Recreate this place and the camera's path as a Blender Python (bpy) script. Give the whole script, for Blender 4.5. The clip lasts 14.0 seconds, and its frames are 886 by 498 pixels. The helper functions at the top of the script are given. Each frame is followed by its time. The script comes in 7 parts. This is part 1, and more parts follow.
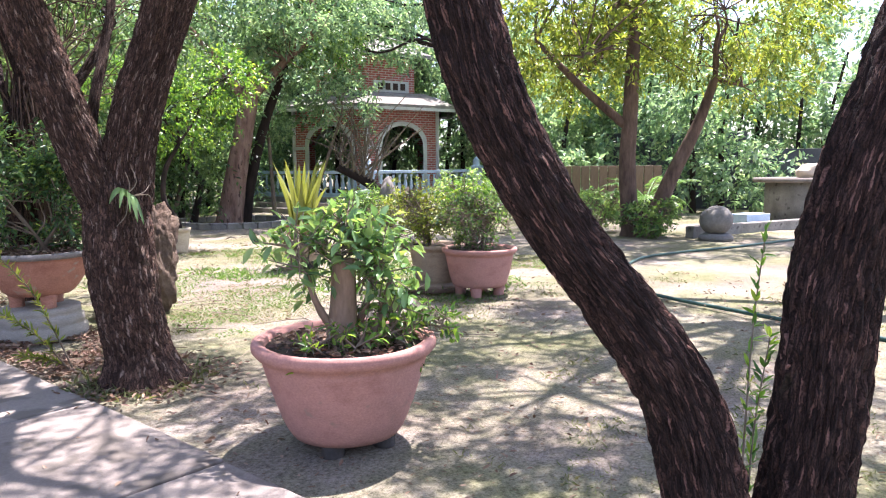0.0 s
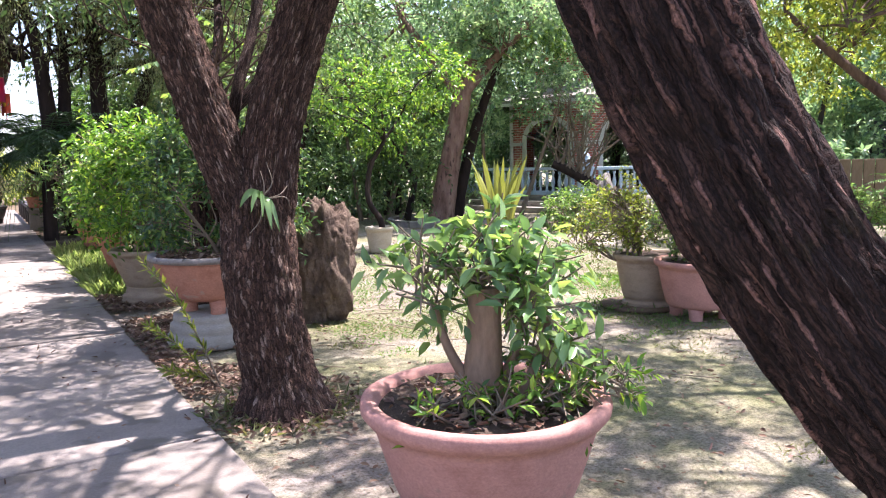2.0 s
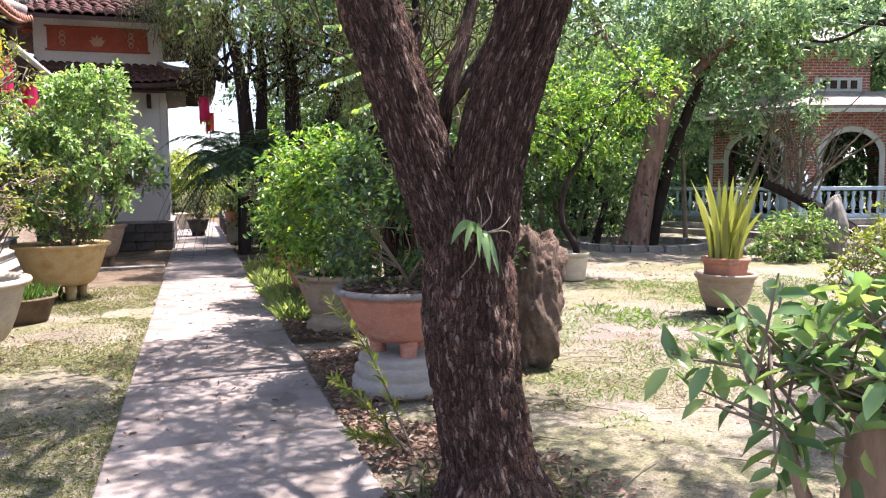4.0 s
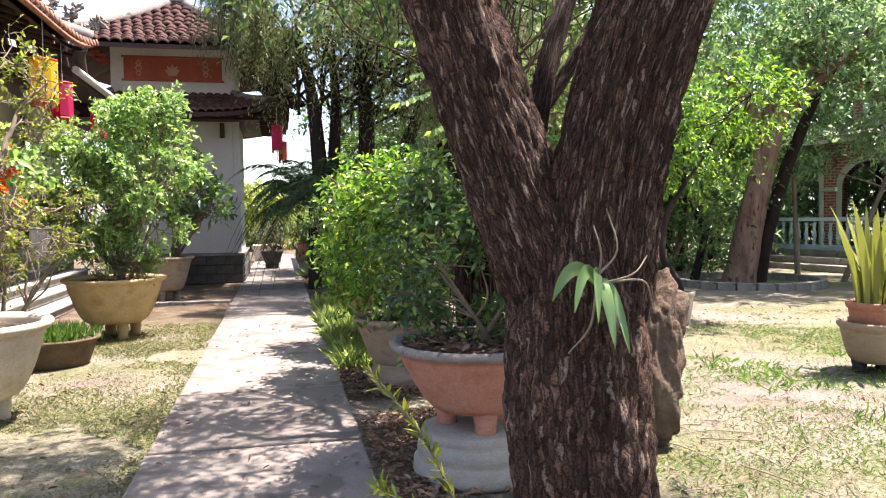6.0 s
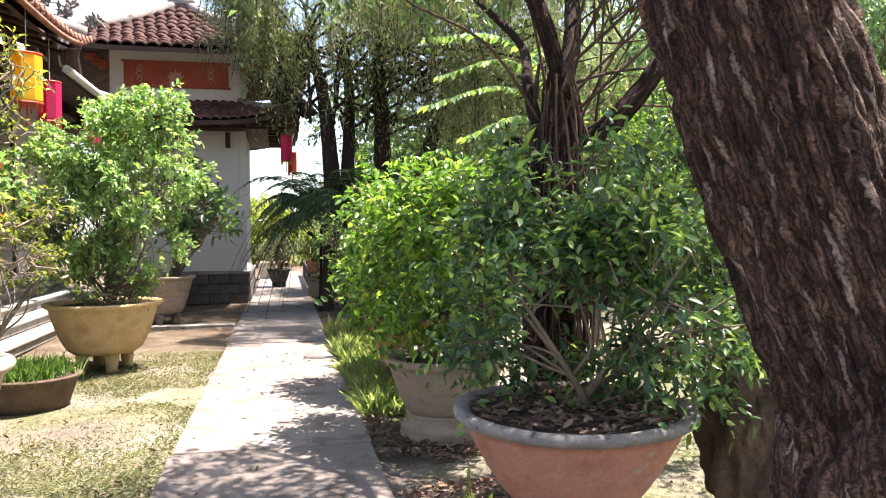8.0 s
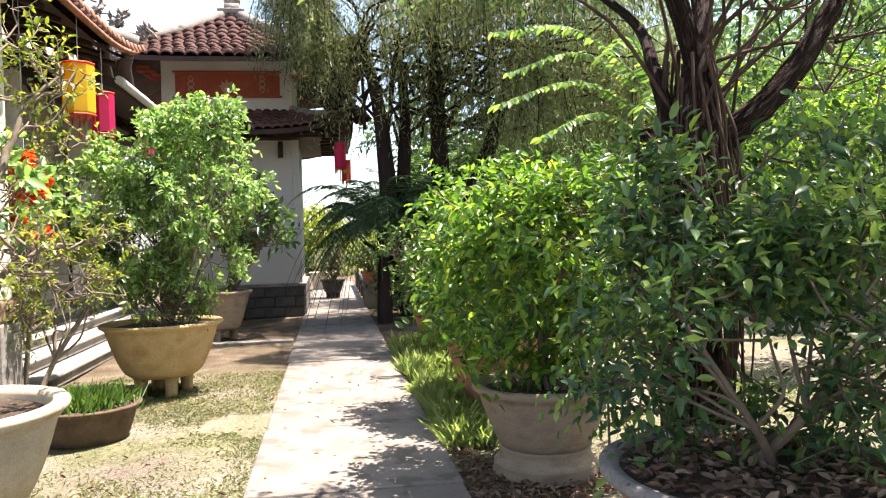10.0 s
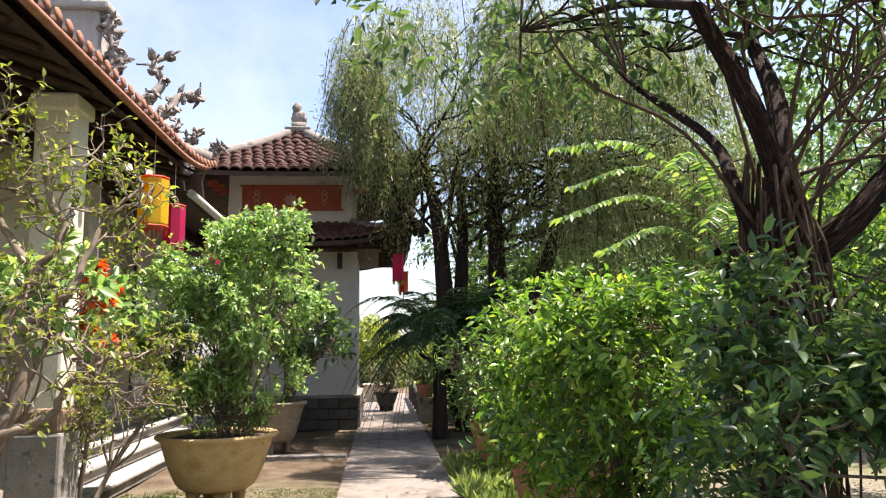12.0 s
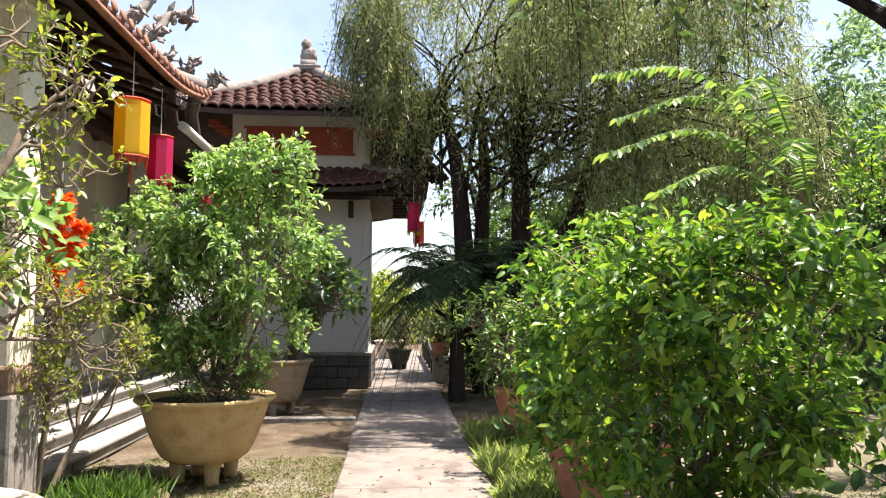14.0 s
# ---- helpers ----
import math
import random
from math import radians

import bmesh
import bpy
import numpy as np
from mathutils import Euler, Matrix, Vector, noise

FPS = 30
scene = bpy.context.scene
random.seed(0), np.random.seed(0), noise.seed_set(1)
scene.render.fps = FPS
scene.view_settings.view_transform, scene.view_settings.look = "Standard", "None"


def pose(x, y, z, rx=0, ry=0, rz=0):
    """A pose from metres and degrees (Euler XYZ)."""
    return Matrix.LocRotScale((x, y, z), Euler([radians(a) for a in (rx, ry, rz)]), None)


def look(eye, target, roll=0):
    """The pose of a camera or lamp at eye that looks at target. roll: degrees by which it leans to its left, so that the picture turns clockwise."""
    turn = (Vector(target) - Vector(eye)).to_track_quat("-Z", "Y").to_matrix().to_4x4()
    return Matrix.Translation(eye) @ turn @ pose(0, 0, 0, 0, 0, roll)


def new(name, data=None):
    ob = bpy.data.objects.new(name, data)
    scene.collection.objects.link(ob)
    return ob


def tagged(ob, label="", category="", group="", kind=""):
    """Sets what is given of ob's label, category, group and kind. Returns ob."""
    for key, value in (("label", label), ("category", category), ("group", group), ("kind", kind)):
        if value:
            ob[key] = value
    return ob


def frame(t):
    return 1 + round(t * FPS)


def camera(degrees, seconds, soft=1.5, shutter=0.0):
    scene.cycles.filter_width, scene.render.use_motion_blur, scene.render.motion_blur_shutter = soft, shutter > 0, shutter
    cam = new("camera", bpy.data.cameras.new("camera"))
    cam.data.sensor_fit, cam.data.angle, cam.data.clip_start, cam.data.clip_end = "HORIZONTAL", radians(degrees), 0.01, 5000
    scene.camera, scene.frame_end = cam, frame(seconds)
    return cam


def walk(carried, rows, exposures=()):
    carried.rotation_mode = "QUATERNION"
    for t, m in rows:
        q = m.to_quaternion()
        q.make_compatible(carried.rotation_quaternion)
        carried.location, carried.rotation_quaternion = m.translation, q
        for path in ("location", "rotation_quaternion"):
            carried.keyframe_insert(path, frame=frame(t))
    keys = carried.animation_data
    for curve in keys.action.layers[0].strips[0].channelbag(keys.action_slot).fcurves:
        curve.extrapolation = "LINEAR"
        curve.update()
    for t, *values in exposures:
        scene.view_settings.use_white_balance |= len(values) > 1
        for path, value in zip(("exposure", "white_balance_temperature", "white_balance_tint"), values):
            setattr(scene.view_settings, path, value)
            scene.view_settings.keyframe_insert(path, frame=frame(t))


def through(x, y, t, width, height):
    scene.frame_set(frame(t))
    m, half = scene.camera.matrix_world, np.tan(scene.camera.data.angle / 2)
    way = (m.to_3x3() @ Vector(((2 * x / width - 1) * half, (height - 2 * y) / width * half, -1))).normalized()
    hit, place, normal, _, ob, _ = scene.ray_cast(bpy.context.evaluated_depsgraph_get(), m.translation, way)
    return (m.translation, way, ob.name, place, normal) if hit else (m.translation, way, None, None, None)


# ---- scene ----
# the camera and its walk
cam = camera(61.7, 14.0, soft=1.15)
PATH = [
    (0, (-0.118, -0.154, 1.586), (1.386, 1.144, 1.358), -0.4),
    (0.5, (0.194, -0.066, 1.571), (1.592, 1.345, 1.339), -0.6),
    (1, (0.488, 0.021, 1.562), (1.778, 1.532, 1.329), -0.7),
    (1.5, (0.723, 0.245, 1.549), (1.921, 1.83, 1.315), -0.7),
    (2, (0.919, 0.502, 1.572), (1.965, 2.191, 1.342), -1.0),
    (2.5, (1.048, 0.745, 1.572), (1.911, 2.536, 1.352), -1.1),
    (3, (1.034, 1.059, 1.598), (1.794, 2.896, 1.387), -0.9),
    (3.5, (1.078, 1.373, 1.598), (1.764, 3.242, 1.406), -0.5),
    (4, (1.099, 1.653, 1.616), (1.733, 3.542, 1.436), -0.6),
    (6.5, (1.486, 3.148, 1.577), (1.901, 5.103, 1.502), -0.7),
    (7, (1.434, 3.448, 1.59), (1.856, 5.402, 1.525), -0.6),
    (7.5, (1.381, 3.754, 1.577), (1.806, 5.708, 1.52), -0.6),
    (8, (1.362, 4.099, 1.602), (1.782, 6.054, 1.553), -0.4),
    (10.5, (1.144, 4.827, 1.685), (1.409, 6.81, 1.671), -1.2),
    (11, (1.168, 4.816, 1.746), (1.405, 6.799, 1.861), -0.3),
    (11.5, (1.128, 4.827, 1.718), (1.326, 6.799, 1.986), -0.9),
    (12, (1.087, 4.92, 1.668), (1.253, 6.895, 1.938), -0.8),
    (12.5, (1.11, 5.136, 1.661), (1.252, 7.116, 1.9), -0.2),
    (13, (1.072, 5.39, 1.678), (1.198, 7.377, 1.875), -0.6),
    (13.5, (1.011, 5.686, 1.662), (1.138, 7.675, 1.837), 0.0),
    (14, (1.086, 6.103, 1.65), (1.215, 8.093, 1.807), 0.2),
]
walk(cam, [(t, look(eye, target, roll)) for t, eye, target, roll in PATH], exposures=[(0.0, 2.0, 6050, 26), (4.0, 1.92, 6200, 27), (6.5, 1.94, 6550, 20), (8.0, 2.1, 6550, 21), (10.5, 1.82, 6700, 16), (12.0, 1.5, 6700, 18), (14.0, 1.6, 6750, 17)])

# daylight: clear sky, high sun
SUN = Vector((0.36, 0.03, 0.93)).normalized()
world = bpy.data.worlds.new("sky")
scene.world = world
world.use_nodes = True
wn = world.node_tree
sky = wn.nodes.new("ShaderNodeTexSky")
sky.sky_type = "NISHITA"
sky.sun_disc = False
sky.sun_elevation = math.asin(SUN.z)
sky.sun_rotation = math.atan2(SUN.x, SUN.y)
sky.air_density, sky.dust_density = 1.0, 1.5
bg = wn.nodes["Background"]
bg.inputs["Strength"].default_value = 0.105
# thin fair-weather cloud
where = wn.nodes.new("ShaderNodeTexCoord")
veil = wn.nodes.new("ShaderNodeTexNoise")
veil.inputs["Scale"].default_value, veil.inputs["Detail"].default_value, veil.inputs["Roughness"].default_value = 2.6, 7.0, 0.6
wn.links.new(where.outputs["Generated"], veil.inputs["Vector"])
thin = wn.nodes.new("ShaderNodeMapRange")
thin.inputs["From Min"].default_value, thin.inputs["From Max"].default_value, thin.inputs["To Max"].default_value = 0.42, 0.72, 0.55
wn.links.new(veil.outputs["Fac"], thin.inputs["Value"])
cloudy = wn.nodes.new("ShaderNodeMix")
cloudy.data_type = "RGBA"
cloudy.inputs[7].default_value = (4.6, 4.9, 5.3, 1)
wn.links.new(thin.outputs[0], cloudy.inputs[0])
wn.links.new(sky.outputs[0], cloudy.inputs[6])
wn.links.new(cloudy.outputs[2], bg.inputs["Color"])
sun = new("sun", bpy.data.lights.new("sun", "SUN"))
sun.data.energy, sun.data.angle, sun.data.color = 5.0, radians(0.6), (1.0, 0.93, 0.83)
sun.matrix_world = look(SUN * 40, (0, 0, 0))

# ---------------------------------------------------------------- materials
def shader(name):
    m = bpy.data.materials.new(name)
    m.use_nodes = True
    nt = m.node_tree
    return m, nt, nt.nodes["Principled BSDF"], nt.nodes["Material Output"]


def node(nt, kind, **values):
    n = nt.nodes.new("ShaderNode" + kind)
    for key, value in values.items():
        n.inputs[key.replace("_", " ")].default_value = value
    return n


def ramp(nt, fac, stops):
    n = nt.nodes.new("ShaderNodeValToRGB")
    els = n.color_ramp.elements
    while len(els) < len(stops):
        els.new(0.5)
    for e, (p, c) in zip(els, stops):
        e.position, e.color = p, (*c, 1)
    nt.links.new(fac, n.inputs["Fac"])
    return n.outputs["Color"]


def mix(nt, fac, a, b, mode="MIX"):
    n = nt.nodes.new("ShaderNodeMix")
    n.data_type, n.blend_type = "RGBA", mode
    for sock, value in ((n.inputs[0], fac), (n.inputs[6], a), (n.inputs[7], b)):
        if isinstance(value, (int, float)):
            sock.default_value = value
        elif isinstance(value, tuple):
            sock.default_value = (*value, 1)
        else:
            nt.links.new(value, sock)
    return n.outputs[2]


def noisy(nt, scale, detail=4.0, stretch=(1, 1, 1), rough=0.6):
    tc = nt.nodes.new("ShaderNodeTexCoord")
    mp = nt.nodes.new("ShaderNodeMapping")
    mp.inputs["Scale"].default_value = stretch
    nt.links.new(tc.outputs["Object"], mp.inputs["Vector"])
    n = node(nt, "TexNoise", Scale=scale, Detail=detail, Roughness=rough)
    nt.links.new(mp.outputs[0], n.inputs["Vector"])
    return n.outputs["Fac"]


def surface(name, stops, scale=3.0, stretch=(1, 1, 1), rough=0.85, bump=0.3, bump_scale=40.0, fleck=None, fleck_scale=30.0,
            fleck_at=0.62, vary=0.0, metal=0.0, bump_dist=0.01):
    """A weathered surface: a broad stain, a fine grain, optional flecks, and relief."""
    m, nt, p, out = shader(name)
    col = ramp(nt, noisy(nt, scale, 5.0, stretch), [(0.3 + 0.4 * i / max(1, len(stops) - 1), c) for i, c in enumerate(stops)])
    grain = noisy(nt, bump_scale, 5.0, stretch, 0.7)
    col = mix(nt, 0.55, col, ramp(nt, grain, [(0.3, (0.45, 0.45, 0.45)), (0.7, (1.0, 1.0, 1.0))]), "MULTIPLY")
    if fleck:
        f = noisy(nt, fleck_scale, 3.0, stretch, 0.5)
        col = mix(nt, ramp(nt, f, [(fleck_at, (0, 0, 0)), (fleck_at + 0.07, (1, 1, 1))]), col, fleck)
    if vary:
        info = nt.nodes.new("ShaderNodeObjectInfo")
        col = mix(nt, vary, col, ramp(nt, info.outputs["Random"], [(0, (0.35, 0.32, 0.3)), (1, (1, 1, 1))]), "MULTIPLY")
    nt.links.new(col, p.inputs["Base Color"])
    p.inputs["Roughness"].default_value, p.inputs["Metallic"].default_value = rough, metal
    p.inputs["Specular IOR Level"].default_value = 0.3
    b = node(nt, "Bump", Strength=bump, Distance=bump_dist)
    nt.links.new(grain, b.inputs["Height"])
    nt.links.new(b.outputs[0], p.inputs["Normal"])
    return m


def foliage(name, stops, through=0.42, rough=0.36, glow=(1.15, 1.2, 0.6)):
    """Leaves: each its own shade of green, glossy, letting light through."""
    m, nt, p, out = shader(name)
    geo = nt.nodes.new("ShaderNodeNewGeometry")
    col = ramp(nt, geo.outputs["Random Per Island"], [(i / max(1, len(stops) - 1), c) for i, c in enumerate(stops)])
    col = mix(nt, 0.5, col, ramp(nt, noisy(nt, 1.6, 3.0), [(0.35, (0.45, 0.52, 0.48)), (0.65, (1.1, 1.1, 1.0))]), "MULTIPLY")
    nt.links.new(col, p.inputs["Base Color"])
    p.inputs["Roughness"].default_value = rough
    p.inputs["Specular IOR Level"].default_value = 0.5
    tr = nt.nodes.new("ShaderNodeBsdfTranslucent")
    nt.links.new(mix(nt, 1.0, col, glow, "MULTIPLY"), tr.inputs["Color"])
    ms = node(nt, "MixShader", Fac=through)
    nt.links.new(p.outputs[0], ms.inputs[1])
    nt.links.new(tr.outputs[0], ms.inputs[2])
    nt.links.new(ms.outputs[0], out.inputs["Surface"])
    return m


def bark_material(name, stops, pale, pale_at):
    """Furrowed bark in long plates, with some pale flaked plates; u and v run round and along the trunk, in metres."""
    m, nt, p, out = shader(name)
    uv = nt.nodes.new("ShaderNodeUVMap")
    wob = node(nt, "TexNoise", Scale=34.0, Detail=5.0, Roughness=0.7)
    nt.links.new(uv.outputs[0], wob.inputs["Vector"])
    add = nt.nodes.new("ShaderNodeMix")
    add.data_type, add.blend_type = "RGBA", "LINEAR_LIGHT"
    add.inputs[0].default_value = 0.016
    nt.links.new(uv.outputs[0], add.inputs[6])
    nt.links.new(wob.outputs["Color"], add.inputs[7])
    mp = nt.nodes.new("ShaderNodeMapping")
    mp.inputs["Scale"].default_value = (95, 16, 1)
    nt.links.new(add.outputs[2], mp.inputs["Vector"])
    cell = node(nt, "TexVoronoi", Scale=1.0, Randomness=1.0)
    edge = node(nt, "TexVoronoi", Scale=1.0, Randomness=1.0)
    edge.feature = "DISTANCE_TO_EDGE"
    for v in (cell, edge):
        v.voronoi_dimensions = "2D"
        nt.links.new(mp.outputs[0], v.inputs["Vector"])
    sep = nt.nodes.new("ShaderNodeSeparateColor")
    nt.links.new(cell.outputs["Color"], sep.inputs[0])
    col = ramp(nt, sep.outputs[0], [(0.0, stops[0]), (0.5, stops[1]), (1.0, stops[2])])
    col = mix(nt, ramp(nt, sep.outputs[1], [(pale_at, (0, 0, 0)), (pale_at + 0.04, (1, 1, 1))]), col, pale)
    fib = node(nt, "TexNoise", Scale=1.0, Detail=5.0, Roughness=0.7)
    fmp = nt.nodes.new("ShaderNodeMapping")
    fmp.inputs["Scale"].default_value = (130, 22, 1)
    nt.links.new(uv.outputs[0], fmp.inputs["Vector"])
    nt.links.new(fmp.outputs[0], fib.inputs["Vector"])
    col = mix(nt, 0.75, col, ramp(nt, fib.outputs["Fac"], [(0.34, (0.30, 0.28, 0.27)), (0.66, (1.25, 1.2, 1.15))]), "MULTIPLY")
    col = mix(nt, ramp(nt, edge.outputs["Distance"], [(0.02, (0.8, 0.8, 0.8)), (0.16, (0, 0, 0))]), col, tuple(c * 0.35 for c in stops[0]))
    moss = node(nt, "TexNoise", Scale=3.3, Detail=6.0, Roughness=0.7)
    nt.links.new(uv.outputs[0], moss.inputs["Vector"])
    col = mix(nt, ramp(nt, moss.outputs["Fac"], [(0.60, (0, 0, 0)), (0.74, (0.55, 0.55, 0.55))]), col, (0.075, 0.078, 0.03))
    grain = node(nt, "TexNoise", Scale=150.0, Detail=3.0, Roughness=0.7)
    nt.links.new(uv.outputs[0], grain.inputs["Vector"])
    col = mix(nt, 0.7, col, ramp(nt, grain.outputs["Fac"], [(0.36, (0.35, 0.33, 0.32)), (0.66, (1.5, 1.42, 1.38))]), "MULTIPLY")
    broad = node(nt, "TexNoise", Scale=5.0, Detail=4.0)
    nt.links.new(uv.outputs[0], broad.inputs["Vector"])
    col = mix(nt, 0.6, col, ramp(nt, broad.outputs["Fac"], [(0.35, (0.35, 0.33, 0.31)), (0.65, (1.1, 1.1, 1.1))]), "MULTIPLY")
    nt.links.new(col, p.inputs["Base Color"])
    p.inputs["Roughness"].default_value = 0.85
    p.inputs["Specular IOR Level"].default_value = 0.25
    h = mix(nt, 0.55, ramp(nt, edge.outputs["Distance"], [(0.0, (0, 0, 0)), (0.3, (1, 1, 1))]), fib.outputs["Fac"])
    b = node(nt, "Bump", Strength=1.0, Distance=0.03)
    nt.links.new(h, b.inputs["Height"])
    nt.links.new(b.outputs[0], p.inputs["Normal"])
    return m


M = {}
M["bark"] = bark_material("bark", [(0.078, 0.045, 0.034), (0.170, 0.102, 0.077), (0.285, 0.180, 0.138)], (0.47, 0.36, 0.30), 0.87)
M["bark_red"] = bark_material("bark_red", [(0.040, 0.024, 0.021), (0.085, 0.050, 0.042), (0.165, 0.098, 0.083)], (0.38, 0.22, 0.185), 0.90)
M["bark_pale"] = surface("bark_pale", [(0.13, 0.095, 0.07), (0.22, 0.17, 0.125), (0.30, 0.235, 0.18)], 6, (1, 1, 0.3), 0.9, 0.6, 30)
M["bark_rose"] = surface("bark_rose", [(0.13, 0.075, 0.055), (0.24, 0.145, 0.11), (0.33, 0.22, 0.17)], 6, (1, 1, 0.3), 0.9, 0.9, 26, fleck=(0.07, 0.042, 0.034), fleck_scale=14, fleck_at=0.6, bump_dist=0.03)
M["bark_brown"] = surface("bark_brown", [(0.06, 0.038, 0.03), (0.13, 0.085, 0.065), (0.20, 0.135, 0.10)], 7, (1, 1, 0.3), 0.95, 0.8, 30)
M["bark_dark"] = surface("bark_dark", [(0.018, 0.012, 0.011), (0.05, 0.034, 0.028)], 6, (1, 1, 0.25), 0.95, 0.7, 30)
M["root_red"] = surface("root_red", [(0.055, 0.034, 0.026), (0.13, 0.082, 0.06)], 8, (1, 1, 0.3), 0.9, 0.4, 50)
M["twig"] = surface("twig", [(0.16, 0.12, 0.085), (0.30, 0.25, 0.19)], 8, (1, 1, 1), 0.9, 0.4, 60)
M["stump"] = surface("stump", [(0.20, 0.13, 0.085), (0.33, 0.23, 0.16)], 7, (1, 1, 0.3), 0.9, 0.5, 50)
M["terracotta"] = surface("terracotta", [(0.37, 0.180, 0.150), (0.49, 0.258, 0.215), (0.41, 0.218, 0.180)], 4, (1, 1, 1.5), 0.85, 0.25, 70,
                          fleck=(0.30, 0.19, 0.155), fleck_scale=9, fleck_at=0.66)
M["terracotta_worn"] = surface("terracotta_worn", [(0.36, 0.15, 0.10), (0.50, 0.24, 0.165), (0.42, 0.20, 0.14)], 5, (1, 1, 1.2), 0.85, 0.3, 60,
                               fleck=(0.36, 0.28, 0.22), fleck_scale=6, fleck_at=0.64)
M["rim_grey"] = surface("rim_grey", [(0.20, 0.18, 0.165), (0.34, 0.31, 0.29)], 8, (1, 1, 1), 0.9, 0.6, 60, fleck=(0.10, 0.09, 0.08), fleck_scale=14)
M["clay_grey"] = surface("clay_grey", [(0.25, 0.185, 0.130), (0.37, 0.290, 0.215), (0.30, 0.230, 0.165)], 4, (1, 1, 2.5), 0.85, 0.25, 60)
M["clay_cream"] = surface("clay_cream", [(0.55, 0.45, 0.33), (0.66, 0.57, 0.44), (0.50, 0.38, 0.25)], 3, (1, 1, 1.5), 0.8, 0.2, 60)
M["clay_yellow"] = surface("clay_yellow", [(0.42, 0.28, 0.115), (0.53, 0.39, 0.20), (0.36, 0.215, 0.08)], 3, (1, 1, 1.2), 0.8, 0.2, 50)
M["clay_brown"] = surface("clay_brown", [(0.085, 0.055, 0.035), (0.17, 0.12, 0.08)], 6, (1, 1, 1), 0.9, 0.4, 50)
M["clay_dark"] = surface("clay_dark", [(0.045, 0.04, 0.037), (0.085, 0.075, 0.07)], 6, (1, 1, 1), 0.7, 0.3, 50)
M["plinth_white"] = surface("plinth_white", [(0.30, 0.275, 0.235), (0.42, 0.39, 0.34)], 5, (1, 1, 3), 0.9, 0.3, 50, fleck=(0.3, 0.27, 0.22), fleck_scale=7, fleck_at=0.66)
M["soil"] = surface("soil", [(0.045, 0.032, 0.024), (0.10, 0.072, 0.052)], 12, (1, 1, 1), 1.0, 1.0, 60, fleck=(0.2, 0.15, 0.11), fleck_scale=60)
M["concrete"] = surface("concrete", [(0.155, 0.132, 0.112), (0.285, 0.252, 0.222), (0.225, 0.196, 0.170)], 1.4, (1, 1, 1), 0.9, 0.35, 70,
                        fleck=(0.15, 0.132, 0.112), fleck_scale=3.5, fleck_at=0.57, vary=0.3)
M["concrete_old"] = surface("concrete_old", [(0.20, 0.185, 0.165), (0.34, 0.32, 0.285)], 2.5, (1, 1, 1), 0.95, 0.5, 40, fleck=(0.11, 0.10, 0.09), fleck_scale=6)
M["stone"] = surface("stone", [(0.065, 0.045, 0.034), (0.14, 0.098, 0.072), (0.24, 0.18, 0.13)], 5, (1, 1, 1), 0.95, 1.0, 26, fleck=(0.13, 0.09, 0.065), fleck_scale=10, fleck_at=0.58, bump_dist=0.03)
M["stone_grey"] = surface("stone_grey", [(0.16, 0.15, 0.135), (0.27, 0.25, 0.22)], 5, (1, 1, 1), 0.95, 0.7, 30)
M["block"] = surface("block", [(0.075, 0.07, 0.066), (0.14, 0.13, 0.12)], 6, (1, 1, 1), 0.85, 0.5, 30, vary=0.4)
M["render_white"] = surface("render_white", [(0.66, 0.63, 0.585), (0.75, 0.72, 0.68)], 1.2, (1, 1, 0.4), 0.9, 0.1, 60)
M["render_cream"] = surface("render_cream", [(0.70, 0.655, 0.50), (0.76, 0.73, 0.63)], 1.0, (1, 1, 0.4), 0.9, 0.1, 60)
M["red_panel"] = surface("red_panel", [(0.36, 0.075, 0.045), (0.46, 0.12, 0.075)], 4, (1, 1, 1), 0.7, 0.15, 50)
M["relief"] = surface("relief", [(0.48, 0.30, 0.22), (0.60, 0.42, 0.33)], 6, (1, 1, 1), 0.8, 0.2, 50)
M["tile"] = surface("tile", [(0.070, 0.032, 0.027), (0.130, 0.058, 0.046), (0.23, 0.130, 0.105)], 3, (1, 1, 1), 0.85, 0.4, 40, fleck=(0.09, 0.07, 0.06), fleck_scale=5, fleck_at=0.6, vary=0.7)
M["tile_edge"] = surface("tile_edge", [(0.26, 0.11, 0.07), (0.42, 0.21, 0.14)], 5, (1, 1, 1), 0.85, 0.3, 40)
M["roof_dark"] = surface("roof_dark", [(0.045, 0.03, 0.025), (0.085, 0.055, 0.045)], 5, (1, 1, 1), 0.9, 0.3, 30)
M["ridge"] = surface("ridge", [(0.21, 0.185, 0.165), (0.36, 0.32, 0.29)], 4, (1, 1, 1), 0.9, 0.5, 30, fleck=(0.10, 0.085, 0.075), fleck_scale=7)
M["timber"] = surface("timber", [(0.035, 0.02, 0.015), (0.075, 0.042, 0.03)], 6, (1, 1, 0.2), 0.7, 0.3, 40)
M["door_dark"] = surface("door_dark", [(0.05, 0.022, 0.016), (0.10, 0.045, 0.032)], 5, (1, 1, 0.2), 0.5, 0.2, 40)
M["step"] = surface("step", [(0.34, 0.325, 0.295), (0.50, 0.475, 0.435)], 2.5, (1, 1, 1), 0.9, 0.35, 50, fleck=(0.17, 0.155, 0.135), fleck_scale=6, fleck_at=0.62)
M["blue_paint"] = surface("blue_paint", [(0.42, 0.57, 0.74), (0.58, 0.70, 0.82)], 5, (1, 1, 1), 0.8, 0.2, 50)
